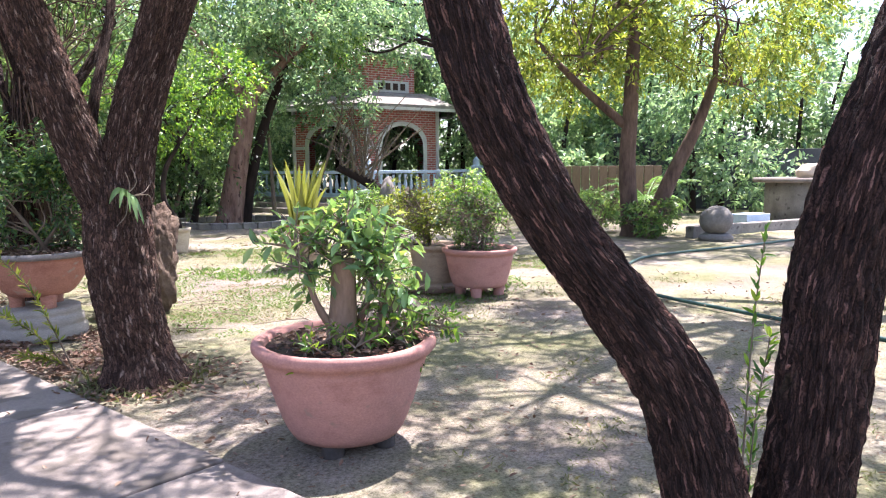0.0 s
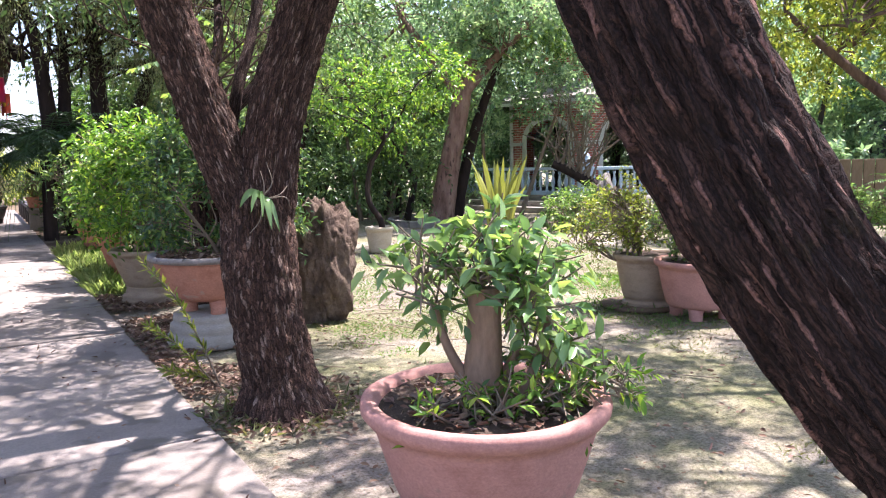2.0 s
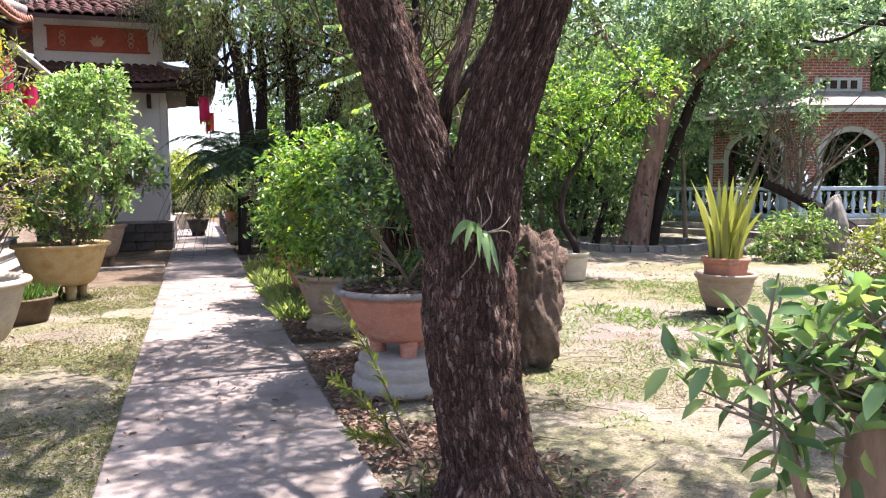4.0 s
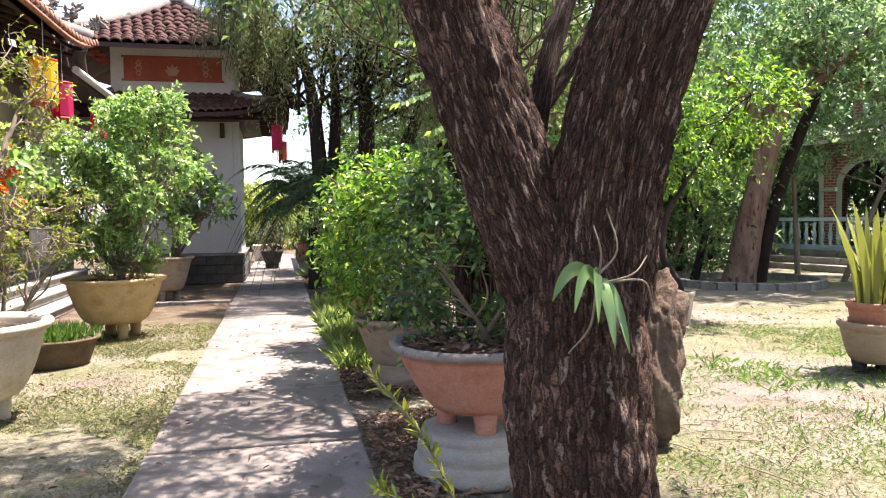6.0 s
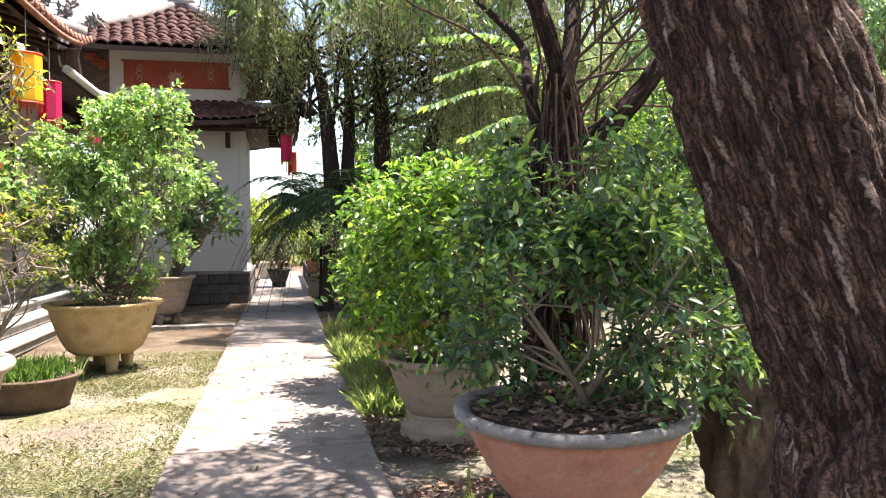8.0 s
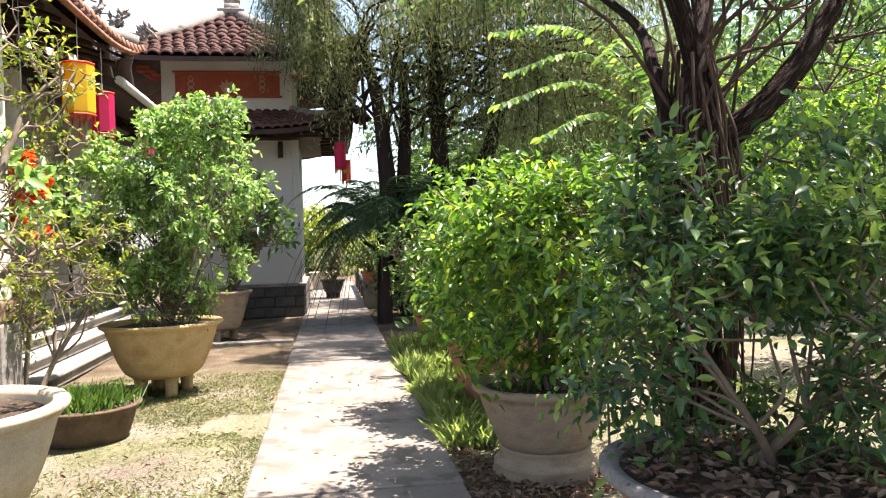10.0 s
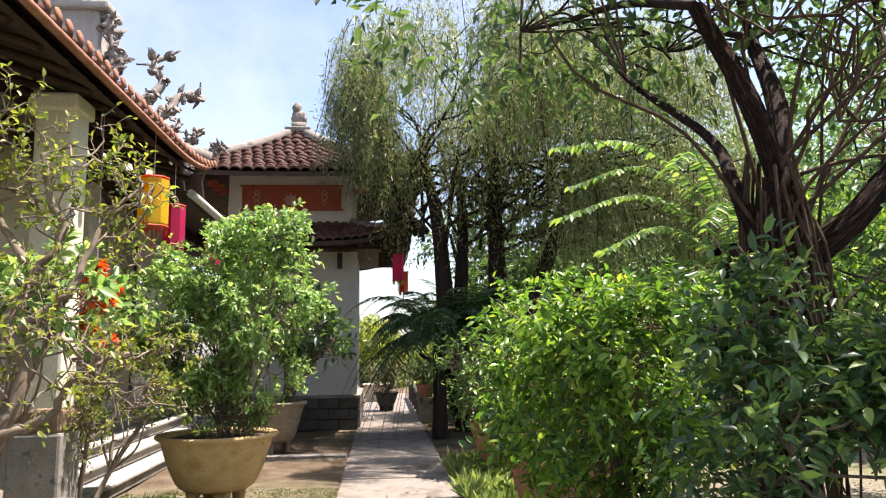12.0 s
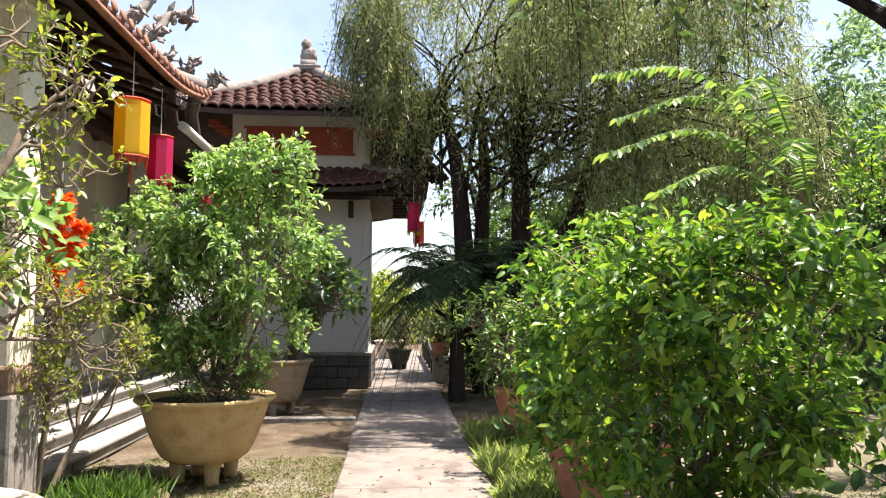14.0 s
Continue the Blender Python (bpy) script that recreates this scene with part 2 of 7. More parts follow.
M["white_trim"] = surface("white_trim", [(0.60, 0.60, 0.57), (0.72, 0.72, 0.69)], 4, (1, 1, 1), 0.8, 0.15, 50)
M["tarp"] = surface("tarp", [(0.06, 0.065, 0.075), (0.11, 0.115, 0.125)], 1.5, (1, 1, 1), 0.8, 0.2, 20)
M["board"] = surface("board", [(0.17, 0.12, 0.08), (0.26, 0.195, 0.135)], 3, (1, 1, 0.3), 0.9, 0.3, 30)
M["hose"] = surface("hose", [(0.025, 0.07, 0.06), (0.05, 0.11, 0.09)], 9, (1, 1, 1), 0.45, 0.1, 40)
M["cable"] = surface("cable", [(0.45, 0.45, 0.45), (0.55, 0.55, 0.55)], 9, (1, 1, 1), 0.6, 0.1, 40)
M["dead_leaf"] = foliage("dead_leaf", [(0.12, 0.06, 0.04), (0.22, 0.13, 0.085), (0.34, 0.24, 0.17), (0.16, 0.085, 0.07)], 0.15, 0.8, (1, 1, 1))
M["leaf_mid"] = foliage("leaf_mid", [(0.065, 0.130, 0.055), (0.120, 0.220, 0.075), (0.195, 0.320, 0.105), (0.330, 0.430, 0.135)], 0.5)
# paler, bluer version of leaf_mid: sky light on background leaves put into the colour
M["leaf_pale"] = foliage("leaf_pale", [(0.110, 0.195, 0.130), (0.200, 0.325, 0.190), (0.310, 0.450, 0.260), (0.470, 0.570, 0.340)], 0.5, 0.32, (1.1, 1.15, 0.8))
# darker version of leaf_mid: the canopy's shade is put into the colour
M["leaf_thicket"] = foliage("leaf_thicket", [(0.042, 0.088, 0.042), (0.080, 0.148, 0.058), (0.128, 0.218, 0.080), (0.205, 0.290, 0.105)], 0.42, 0.36, (1.1, 1.15, 0.7))
M["leaf_bright"] = foliage("leaf_bright", [(0.042, 0.105, 0.026), (0.080, 0.185, 0.036), (0.145, 0.290, 0.048), (0.215, 0.390, 0.060), (0.440, 0.540, 0.090)], 0.46, 0.34)
M["leaf_dark"] = foliage("leaf_dark", [(0.042, 0.095, 0.052), (0.075, 0.155, 0.070), (0.120, 0.225, 0.085), (0.330, 0.440, 0.110)], 0.4, 0.34)
M["leaf_yellow"] = foliage("leaf_yellow", [(0.100, 0.155, 0.040), (0.195, 0.260, 0.052), (0.310, 0.355, 0.070), (0.450, 0.440, 0.095)], 0.5, 0.36)
M["leaf_willow"] = foliage("leaf_willow", [(0.105, 0.140, 0.070), (0.180, 0.220, 0.108), (0.270, 0.310, 0.155), (0.360, 0.360, 0.200)], 0.48, 0.4, (1.1, 1.15, 0.75))
M["leaf_glossy"] = foliage("leaf_glossy", [(0.120, 0.225, 0.100), (0.215, 0.365, 0.145), (0.340, 0.505, 0.205), (0.520, 0.620, 0.265)], 0.45, 0.3)
M["leaf_waxy"] = foliage("leaf_waxy", [(0.095, 0.180, 0.088), (0.165, 0.290, 0.125), (0.250, 0.390, 0.165), (0.400, 0.510, 0.185)], 0.42, 0.26)
M["palm"] = foliage("palm", [(0.024, 0.060, 0.024), (0.048, 0.102, 0.036), (0.072, 0.138, 0.048)], 0.25, 0.4)
M["fern"] = foliage("fern", [(0.096, 0.213, 0.063), (0.171, 0.314, 0.097), (0.233, 0.381, 0.114)], 0.45)
M["sword"] = foliage("sword", [(0.20, 0.25, 0.06), (0.32, 0.33, 0.09), (0.12, 0.18, 0.05)], 0.3)
M["grass"] = foliage("grass", [(0.100, 0.140, 0.045), (0.165, 0.190, 0.072), (0.235, 0.225, 0.115), (0.290, 0.255, 0.170)], 0.35, 0.6)
M["grass_green"] = foliage("grass_green", [(0.075, 0.165, 0.038), (0.130, 0.250, 0.055), (0.210, 0.325, 0.085)], 0.4, 0.5)
M["grass_pale"] = foliage("grass_pale", [(0.26, 0.36, 0.15), (0.36, 0.46, 0.20), (0.47, 0.52, 0.27)], 0.5, 0.6)
M["petal_red"] = foliage("petal_red", [(0.78, 0.13, 0.02), (0.80, 0.24, 0.03), (0.76, 0.09, 0.02)], 0.55, 0.6, (1.2, 0.9, 0.8))
M["silk_yellow"] = foliage("silk_yellow", [(0.80, 0.56, 0.03), (0.80, 0.56, 0.03)], 0.5, 0.5, (1.1, 1.0, 0.6))
M["silk_pink"] = foliage("silk_pink", [(0.70, 0.035, 0.16), (0.70, 0.035, 0.16)], 0.5, 0.5, (1.1, 0.8, 0.9))
M["silk_red"] = foliage("silk_red", [(0.62, 0.10, 0.05), (0.62, 0.10, 0.05)], 0.4, 0.5, (1.1, 0.8, 0.8))


def ground_material():
    """Dry sandy soil with worn turf."""
    m, nt, p, out = shader("ground")
    sand = ramp(nt, noisy(nt, 0.8, 6.0), [(0.3, (0.165, 0.138, 0.116)), (0.5, (0.250, 0.216, 0.187)), (0.7, (0.330, 0.294, 0.262))])
    turf = ramp(nt, noisy(nt, 6.0, 5.0), [(0.3, (0.105, 0.118, 0.05)), (0.7, (0.215, 0.215, 0.115))])
    where = ramp(nt, noisy(nt, 0.42, 7.0, (1, 1, 1), 0.75), [(0.38, (0, 0, 0)), (0.60, (0.9, 0.9, 0.9))])
    col = mix(nt, where, sand, turf)
    # bare damp earth before the tower, its brown darkened for the shade there
    tc = nt.nodes.new("ShaderNodeTexCoord")
    sep = nt.nodes.new("ShaderNodeSeparateXYZ")
    nt.links.new(tc.outputs["Object"], sep.inputs[0])
    far = node(nt, "MapRange", From_Min=12.6, From_Max=15.4)
    nt.links.new(sep.outputs["Y"], far.inputs["Value"])
    west = node(nt, "MapRange", From_Min=3.6, From_Max=2.6)
    nt.links.new(sep.outputs["X"], west.inputs["Value"])
    both = nt.nodes.new("ShaderNodeMath")
    both.operation = "MULTIPLY"
    nt.links.new(far.outputs[0], both.inputs[0])
    nt.links.new(west.outputs[0], both.inputs[1])
    earth_in_shade = ramp(nt, noisy(nt, 2.2, 6.0), [(0.32, (0.085, 0.062, 0.044)), (0.52, (0.14, 0.108, 0.076)), (0.7, (0.205, 0.175, 0.12))])
    col = mix(nt, both.outputs[0], col, earth_in_shade)
    fine = noisy(nt, 45, 6.0, (1, 1, 1), 0.75)
    col = mix(nt, 0.8, col, ramp(nt, fine, [(0.36, (0.30, 0.28, 0.25)), (0.60, (1.2, 1.2, 1.2))]), "MULTIPLY")
    leaf = noisy(nt, 26, 2.0)
    col = mix(nt, ramp(nt, leaf, [(0.66, (0, 0, 0)), (0.70, (1, 1, 1))]), col, (0.15, 0.10, 0.065))
    nt.links.new(col, p.inputs["Base Color"])
    p.inputs["Roughness"].default_value = 1.0
    p.inputs["Specular IOR Level"].default_value = 0.1
    b = node(nt, "Bump", Strength=0.7, Distance=0.02)
    nt.links.new(fine, b.inputs["Height"])
    nt.links.new(b.outputs[0], p.inputs["Normal"])
    return m


M["ground"] = ground_material()

# ---------------------------------------------------------------- geometry helpers
class Geo:
    """Collects vertices and faces and turns them into one mesh."""

    def __init__(self):
        self.v, self.f, self.n = [], [], 0

    def add(self, verts, faces):
        verts, faces = np.asarray(verts, float).reshape(-1, 3), np.asarray(faces, int)
        self.v.append(verts)
        self.f.append(faces + self.n)
        self.n += len(verts)
        return self

    def box(self, c, size, rz=0.0, taper=1.0):
        x, y, z = (s / 2 for s in size)
        v = np.array([(-x, -y, -z), (x, -y, -z), (x, y, -z), (-x, y, -z), (-x * taper, -y * taper, z), (x * taper, -y * taper, z), (x * taper, y * taper, z), (-x * taper, y * taper, z)])
        a = radians(rz)
        r = np.array([[math.cos(a), math.sin(a), 0], [-math.sin(a), math.cos(a), 0], [0, 0, 1]])
        return self.add(v @ r + np.array(c), [(0, 3, 2, 1), (4, 5, 6, 7), (0, 1, 5, 4), (1, 2, 6, 5), (2, 3, 7, 6), (3, 0, 4, 7)])

    def tube(self, pts, radii, sides=8, rough=0.0, seed=0.0, ridge=0, caps=True):
        pts = np.asarray(pts, float)
        radii = np.broadcast_to(np.asarray(radii, float), (len(pts),))
        tan = np.gradient(pts, axis=0)
        tan /= np.linalg.norm(tan, axis=1)[:, None] + 1e-9
        side = np.cross(tan[0], (0.31, 0.95, 0.1) if abs(tan[0][2]) > 0.8 else (0, 0, 1.0))
        ang = np.arange(sides) * 2 * math.pi / sides
        rows = []
        for i in range(len(pts)):
            side = side - tan[i] * (side @ tan[i])
            side /= np.linalg.norm(side)
            up = np.cross(tan[i], side)
            r = np.full(sides, radii[i])
            if rough:
                for k, a in enumerate(ang):
                    q = (math.cos(a) * 3, math.sin(a) * 3, i * 0.09 + seed)
                    fine = noise.noise((math.cos(a) * ridge, math.sin(a) * ridge, i * 0.22 + seed)) if ridge else 0
                    r[k] *= 1 + rough * (noise.noise(q) + 0.9 * (1 - 2 * abs(fine)) * (1 if ridge else 0))
            rows.append(pts[i] + np.outer(np.cos(ang) * r, side) + np.outer(np.sin(ang) * r, up))
        v = np.concatenate(rows)
        k = np.arange(sides)
        f = np.concatenate([np.stack([i * sides + k, i * sides + (k + 1) % sides, (i + 1) * sides + (k + 1) % sides, (i + 1) * sides + k], 1) for i in range(len(pts) - 1)])
        base = self.n
        self.add(v, f)
        if caps:
            for row, p in ((0, pts[0]), (len(pts) - 1, pts[-1])):
                ring = v[row * sides:(row + 1) * sides]
                tri = np.stack([np.full(sides, sides), k, (k + 1) % sides], 1) if row else np.stack([np.full(sides, sides), (k + 1) % sides, k], 1)
                self.add(np.vstack([ring, [ring.mean(0)]]), tri)
        return self

    def lathe(self, prof, c=(0, 0, 0), sides=48, wob=0.0, seed=0.0):
        ang = np.arange(sides) * 2 * math.pi / sides
        rows = []
        for r, z in prof:
            w = np.array([1 + wob * noise.noise((math.cos(a) * 1.5, math.sin(a) * 1.5, seed + z * 2)) for a in ang]) if wob else 1.0
            rows.append(np.stack([np.cos(ang) * r * w, np.sin(ang) * r * w, np.full(sides, z)], 1))
        v = np.concatenate(rows) + np.array(c)
        k = np.arange(sides)
        f = np.concatenate([np.stack([i * sides + k, i * sides + (k + 1) % sides, (i + 1) * sides + (k + 1) % sides, (i + 1) * sides + k], 1) for i in range(len(prof) - 1)])
        return self.add(v, f)

    def rock(self, c, size, amp=0.25, freq=1.6, seed=0.0, n=28):
        th, ph = np.meshgrid(np.linspace(0.02, math.pi - 0.02, n), np.arange(n * 2) * math.pi / n, indexing="ij")
        d = np.stack([np.sin(th) * np.cos(ph), np.sin(th) * np.sin(ph), np.cos(th)], -1).reshape(-1, 3)
        r = np.array([1 + amp * noise.fractal(Vector(p) * freq + Vector((seed, seed * 2, 0)), 0.8, 2.0, 5) for p in d])
        m = n * 2
        i, k = np.meshgrid(np.arange(n - 1), np.arange(m), indexing="ij")
        f = np.stack([i * m + k, (i + 1) * m + k, (i + 1) * m + (k + 1) % m, i * m + (k + 1) % m], -1).reshape(-1, 4)
        return self.add(d * r[:, None] * np.array(size) + np.array(c), f)

    def mesh(self, name, material, smooth=True):
        me = bpy.data.meshes.new(name)
        v = np.concatenate(self.v)
        loops = np.concatenate([f.ravel() for f in self.f])
        total = np.concatenate([np.full(len(f), f.shape[1]) for f in self.f])
        start = np.concatenate([[0], np.cumsum(total)[:-1]])
        me.vertices.add(len(v))
        me.vertices.foreach_set("co", v.ravel().astype(np.float32))
        me.loops.add(len(loops))
        me.loops.foreach_set("vertex_index", loops.astype(np.int32))
        me.polygons.add(len(total))
        me.polygons.foreach_set("loop_start", start.astype(np.int32))
        me.polygons.foreach_set("loop_total", total.astype(np.int32))
        me.polygons.foreach_set("use_smooth", np.full(len(total), smooth))
        me.update(calc_edges=True)
        me.materials.append(material)
        return me


def put(name, geo, material, parent=None, label="", smooth=True):
    """One mesh object; under parent it is a part."""
    ob = new(name, geo.mesh(name, M[material], smooth))
    if parent:
        ob.parent = parent
    if label:
        ob["label"] = label
    return ob


def piece(name, me, m, parent):
    ob = new(name, me)
    ob.parent = parent
    ob.matrix_basis = m
    return ob


def thing(name, label, category, group="", kind="", at=(0, 0, 0)):
    ob = new(name)
    ob.empty_display_size = 0.1
    ob.location = at
    return tagged(ob, label, category, group, kind)


def bezier(pts, n=24):
    """A smooth line through the points (Catmull-Rom)."""
    p = np.asarray(pts, float)
    p = np.vstack([2 * p[0] - p[1], p, 2 * p[-1] - p[-2]])
    out = []
    per = max(2, n // (len(p) - 3))
    for i in range(1, len(p) - 2):
        for t in np.linspace(0, 1, per, endpoint=False):
            out.append(0.5 * ((2 * p[i]) + (p[i + 1] - p[i - 1]) * t + (2 * p[i - 1] - 5 * p[i] + 4 * p[i + 1] - p[i + 2]) * t * t + (3 * p[i] - p[i - 1] - 3 * p[i + 1] + p[i + 2]) * t ** 3))
    out.append(p[-2])
    return np.array(out)


def unit(a):
    return a / (np.linalg.norm(a, axis=-1, keepdims=True) + 1e-9)


def leaf_geo(geo, base, way, length, width, rng, fine=False, fold=0.25, sag=0.15):
    """Leaves, each folded along its rib: four corners, or rounded with a bent rib."""
    n = len(base)
    if not n:
        return
    way = unit(way)
    side = unit(np.cross(way, rng.normal(size=(n, 3)) * 0.5 + np.array([0, 0, 1.0])))
    up = np.cross(side, way)
    ln = (np.asarray(length) * rng.uniform(0.65, 1.2, n))[:, None]
    wd = ln * width / 2
    tip = base + way * ln - up * ln * sag
    mid = base + way * ln * 0.42
    left, right = mid + side * wd + up * wd * fold * 2, mid - side * wd + up * wd * fold * 2
    if fine:
        rib1, rib2 = base + way * ln * 0.27 - up * ln * sag * 0.1, base + way * ln * 0.64 - up * ln * sag * 0.4
        out1, out2, lift = side * wd * 0.86, side * wd * 0.88, up * wd * fold * 2
        v = np.stack([base, rib1 + out1 + lift, rib1, rib1 - out1 + lift, rib2 + out2 + lift, rib2, rib2 - out2 + lift, tip], 1).reshape(-1, 3)
        f = np.array([(0, 2, 1), (0, 3, 2), (1, 2, 5), (1, 5, 4), (2, 3, 6), (2, 6, 5), (4, 5, 7), (5, 6, 7)])
        geo.add(v, (f[None] + (np.arange(n) * 8)[:, None, None]).reshape(-1, 3))
    else:
        v = np.stack([base, left, tip, right], 1).reshape(-1, 3)
        f = np.array([(0, 2, 1), (0, 3, 2)])
        geo.add(v, (f[None] + (np.arange(n) * 4)[:, None, None]).reshape(-1, 3))


def sprigs(geo, blobs, count, twig, per, leaf, width, seed, lift=0.3, fine=False, gaps=0.0, shell=0.55, twigs=None, spread=0.9):
    """Leafy twigs that fill the blobs (centre, radii), thinned where a noise leaves gaps. Returns some of the twigs' feet."""
    rng = np.random.default_rng(seed)
    vol = np.array([r[0] * r[1] * r[2] for _, r in blobs]) ** 0.8
    which = rng.choice(len(blobs), count, p=vol / vol.sum())
    c, r = np.array([b[0] for b in blobs], float)[which], np.array([b[1] for b in blobs], float)[which]
    d = unit(rng.normal(size=(count, 3)))
    rad = rng.uniform(0, 1, (count, 1)) ** (1 / 3) * (1 - shell) + shell * rng.uniform(0.8, 1.03, (count, 1))
    base = c + d * rad * r
    if gaps:
        keep = np.array([noise.noise(Vector(b) * (1.6 / max(0.35, float(r.mean()) ** 0.6))) for b in base]) > gaps - 0.35
        base, d = base[keep], d[keep]
    n = len(base)
    way = unit(d * 0.7 + rng.normal(size=(n, 3)) * 0.45 + np.array([0, 0, lift]))
    tw = twig * rng.uniform(0.5, 1.3, (n, 1))
    for k in range(per):
        s = (k + 0.6) / per
        at = base + way * tw * s + np.array([0, 0, -0.25]) * tw * s * s
        out = unit(np.cross(way, rng.normal(size=(n, 3))))
        leaf_geo(geo, at, way * 0.55 + out * spread + np.array([0, 0, -0.15]), np.full(n, leaf), width, rng, fine)
    if twigs is not None:
        for i in range(0, n, max(1, n // 160)):
            twigs.tube([base[i] - way[i] * tw[i] * 0.8, base[i] + way[i] * tw[i] * 0.9], [0.006, 0.003], 4, caps=False)
    return base


def branches(geo, foot, ends, r0, r1, sides=6, seed=0, wander=0.15):
    """Bent limbs from one foot to several ends."""
    rng = np.random.default_rng(seed)
    foot = np.array(foot, float)
    for e in ends:
        e = np.array(e, float)
        ln = np.linalg.norm(e - foot)
        a = foot + (e - foot) * 0.35 + rng.normal(size=3) * wander * ln * 0.5 + np.array([0, 0, 0.08 * ln])
        b = foot + (e - foot) * 0.7 + rng.normal(size=3) * wander * ln * 0.5
        p = bezier([foot, a, b, e], 12)
        geo.tube(p, np.linspace(r0, r1, len(p)), sides)


def bark_part(name, rows, material, parent, seed, sides, rough):
    """A trunk or limb with furrowed relief; its u and v run round and along it, in metres."""
    line = bezier([r[:3] for r in rows], 40)
    run = np.concatenate([[0], np.cumsum(np.linalg.norm(np.diff(line, axis=0), axis=1))])
    n = int(min(260, max(30, run[-1] / (0.016 if sides > 100 else 0.035))))
    at = np.linspace(0, run[-1], n)
    pts = np.stack([np.interp(at, run, line[:, i]) for i in range(3)], 1)
    knots = np.concatenate([[0], np.cumsum(np.linalg.norm(np.diff([r[:3] for r in rows], axis=0), axis=1))])
    rad = np.interp(at / at[-1], knots / knots[-1], [r[3] for r in rows])
    for _ in range(6):
        rad[1:-1] = (rad[:-2] + rad[1:-1] * 2 + rad[2:]) / 4
    tan = unit(np.gradient(pts, axis=0))
    side = np.cross(tan[0], (0.31, 0.95, 0.1))
    ang = np.linspace(0, 2 * math.pi, sides + 1)
    v, uv = [], []
    for i in range(n):
        side = side - tan[i] * (side @ tan[i])
        side /= np.linalg.norm(side)
        up = np.cross(tan[i], side)
        for k, a in enumerate(ang):
            c, s = math.cos(a), math.sin(a)
            broad = noise.noise((c * 1.3 + seed, s * 1.3, at[i] * 1.6))
            lump = noise.noise((c * 3.0, s * 3.0 + seed, at[i] * 4.0))
            furrow = abs(noise.noise((c * 7.0, s * 7.0, at[i] * 6.5 + seed)))
            fine = noise.noise((c * 13, s * 13, at[i] * 22 + seed))
            flute = math.sin(a * 9 + 2.0 * broad) * max(0.0, 1 - pts[i][2] / 0.4) if rows[0][3] > 0.2 else 0.0
            r = rad[i] * (1 + rough * (0.9 * broad + 0.7 * lump + 0.5 * flute)) + min(0.026, rad[i] * 0.2) * (min(furrow, 0.35) * 2.0 - 0.4) + min(0.009, rad[i] * 0.07) * fine
            v.append(pts[i] + side * c * r + up * s * r)
            uv.append((a * 0.18, at[i]))
    m = sides + 1
    i, k = np.meshgrid(np.arange(n - 1), np.arange(sides), indexing="ij")
    f = np.stack([i * m + k, i * m + k + 1, (i + 1) * m + k + 1, (i + 1) * m + k], -1).reshape(-1, 4)
    ob = put(name, Geo().add(v, f), material, parent)
    lay = ob.data.uv_layers.new(name="UVMap")
    lay.data.foreach_set("uv", np.array(uv)[f.ravel()].ravel().astype(np.float32))
    return ob


def box_part(name, c, size, material, parent, label="", rz=0.0, taper=1.0, bevel=0.01):
    """A box with softened edges."""
    bm = bmesh.new()
    bmesh.ops.create_cube(bm, size=1.0)
    for v in bm.verts:
        k = taper if v.co.z > 0 else 1.0
        v.co = Vector((v.co.x * size[0] * k, v.co.y * size[1] * k, v.co.z * size[2]))
    if bevel:
        bmesh.ops.bevel(bm, geom=list(bm.edges), offset=min(bevel, min(size) * 0.3), segments=2, affect="EDGES", profile=0.5)
    me = bpy.data.meshes.new(name)
    bm.to_mesh(me)
    bm.free()
    me.materials.append(M[material])
    ob = new(name, me)
    if parent:
        ob.parent = parent
    ob.matrix_basis = pose(*c, 0, 0, rz)
    if label:
        ob["label"] = label
    return ob


# ---------------------------------------------------------------- ground and path
def build_ground():
    g = Geo()
    xs = np.concatenate([[-400, -120, -40], np.linspace(-12, 26, 153), [60, 150, 400]])
    ys = np.concatenate([[-400, -120, -30], np.linspace(-4, 34, 153), [70, 160, 400]])
    X, Y = np.meshgrid(xs, ys, indexing="ij")
    Z = np.zeros_like(X)
    for i in range(X.shape[0]):
        for j in range(X.shape[1]):
            x, y = X[i, j], Y[i, j]
            if -11 < x < 25 and -3.5 < y < 33:
                Z[i, j] = 0.035 * noise.noise((x * 0.7, y * 0.7, 0)) + 0.012 * noise.noise((x * 3.1, y * 3.1, 5))
            if 0.3 < x < 2.3:
                Z[i, j] = min(Z[i, j], 0.0) - 0.005
    a, b = X.shape
    i, j = np.meshgrid(np.arange(a - 1), np.arange(b - 1), indexing="ij")
    f = np.stack([i * b + j, (i + 1) * b + j, (i + 1) * b + j + 1, i * b + j + 1], -1).reshape(-1, 4)
    g.add(np.stack([X, Y, Z - 0.004], -1), f)
    tagged(put("ground", g, "ground"), "dry sandy garden ground with worn yellow-green turf", "ground", kind="structure")


build_ground()

path = thing("path", "weathered grey concrete garden path cast in slabs", "path", kind="structure")
slab_edges = [-6.0, -4.4, -2.8, -1.2, 0.4, 2.0, 3.2, 4.75, 6.35, 7.98, 9.6, 11.3, 12.95, 14.9, 16.8, 19.1, 21.2, 23.4, 25.6, 27.8, 30.0, 32.2, 34.4]
slab_rng = random.Random(3)
for y0, y1 in zip(slab_edges, slab_edges[1:]):
    box_part("paving_slab", (1.275 + slab_rng.uniform(-0.012, 0.012), (y0 + y1) / 2, -0.02 + slab_rng.uniform(-0.006, 0.006)), (1.43, y1 - y0 - 0.022, 0.1), "concrete", path, rz=slab_rng.uniform(-0.25, 0.25), bevel=0.012)
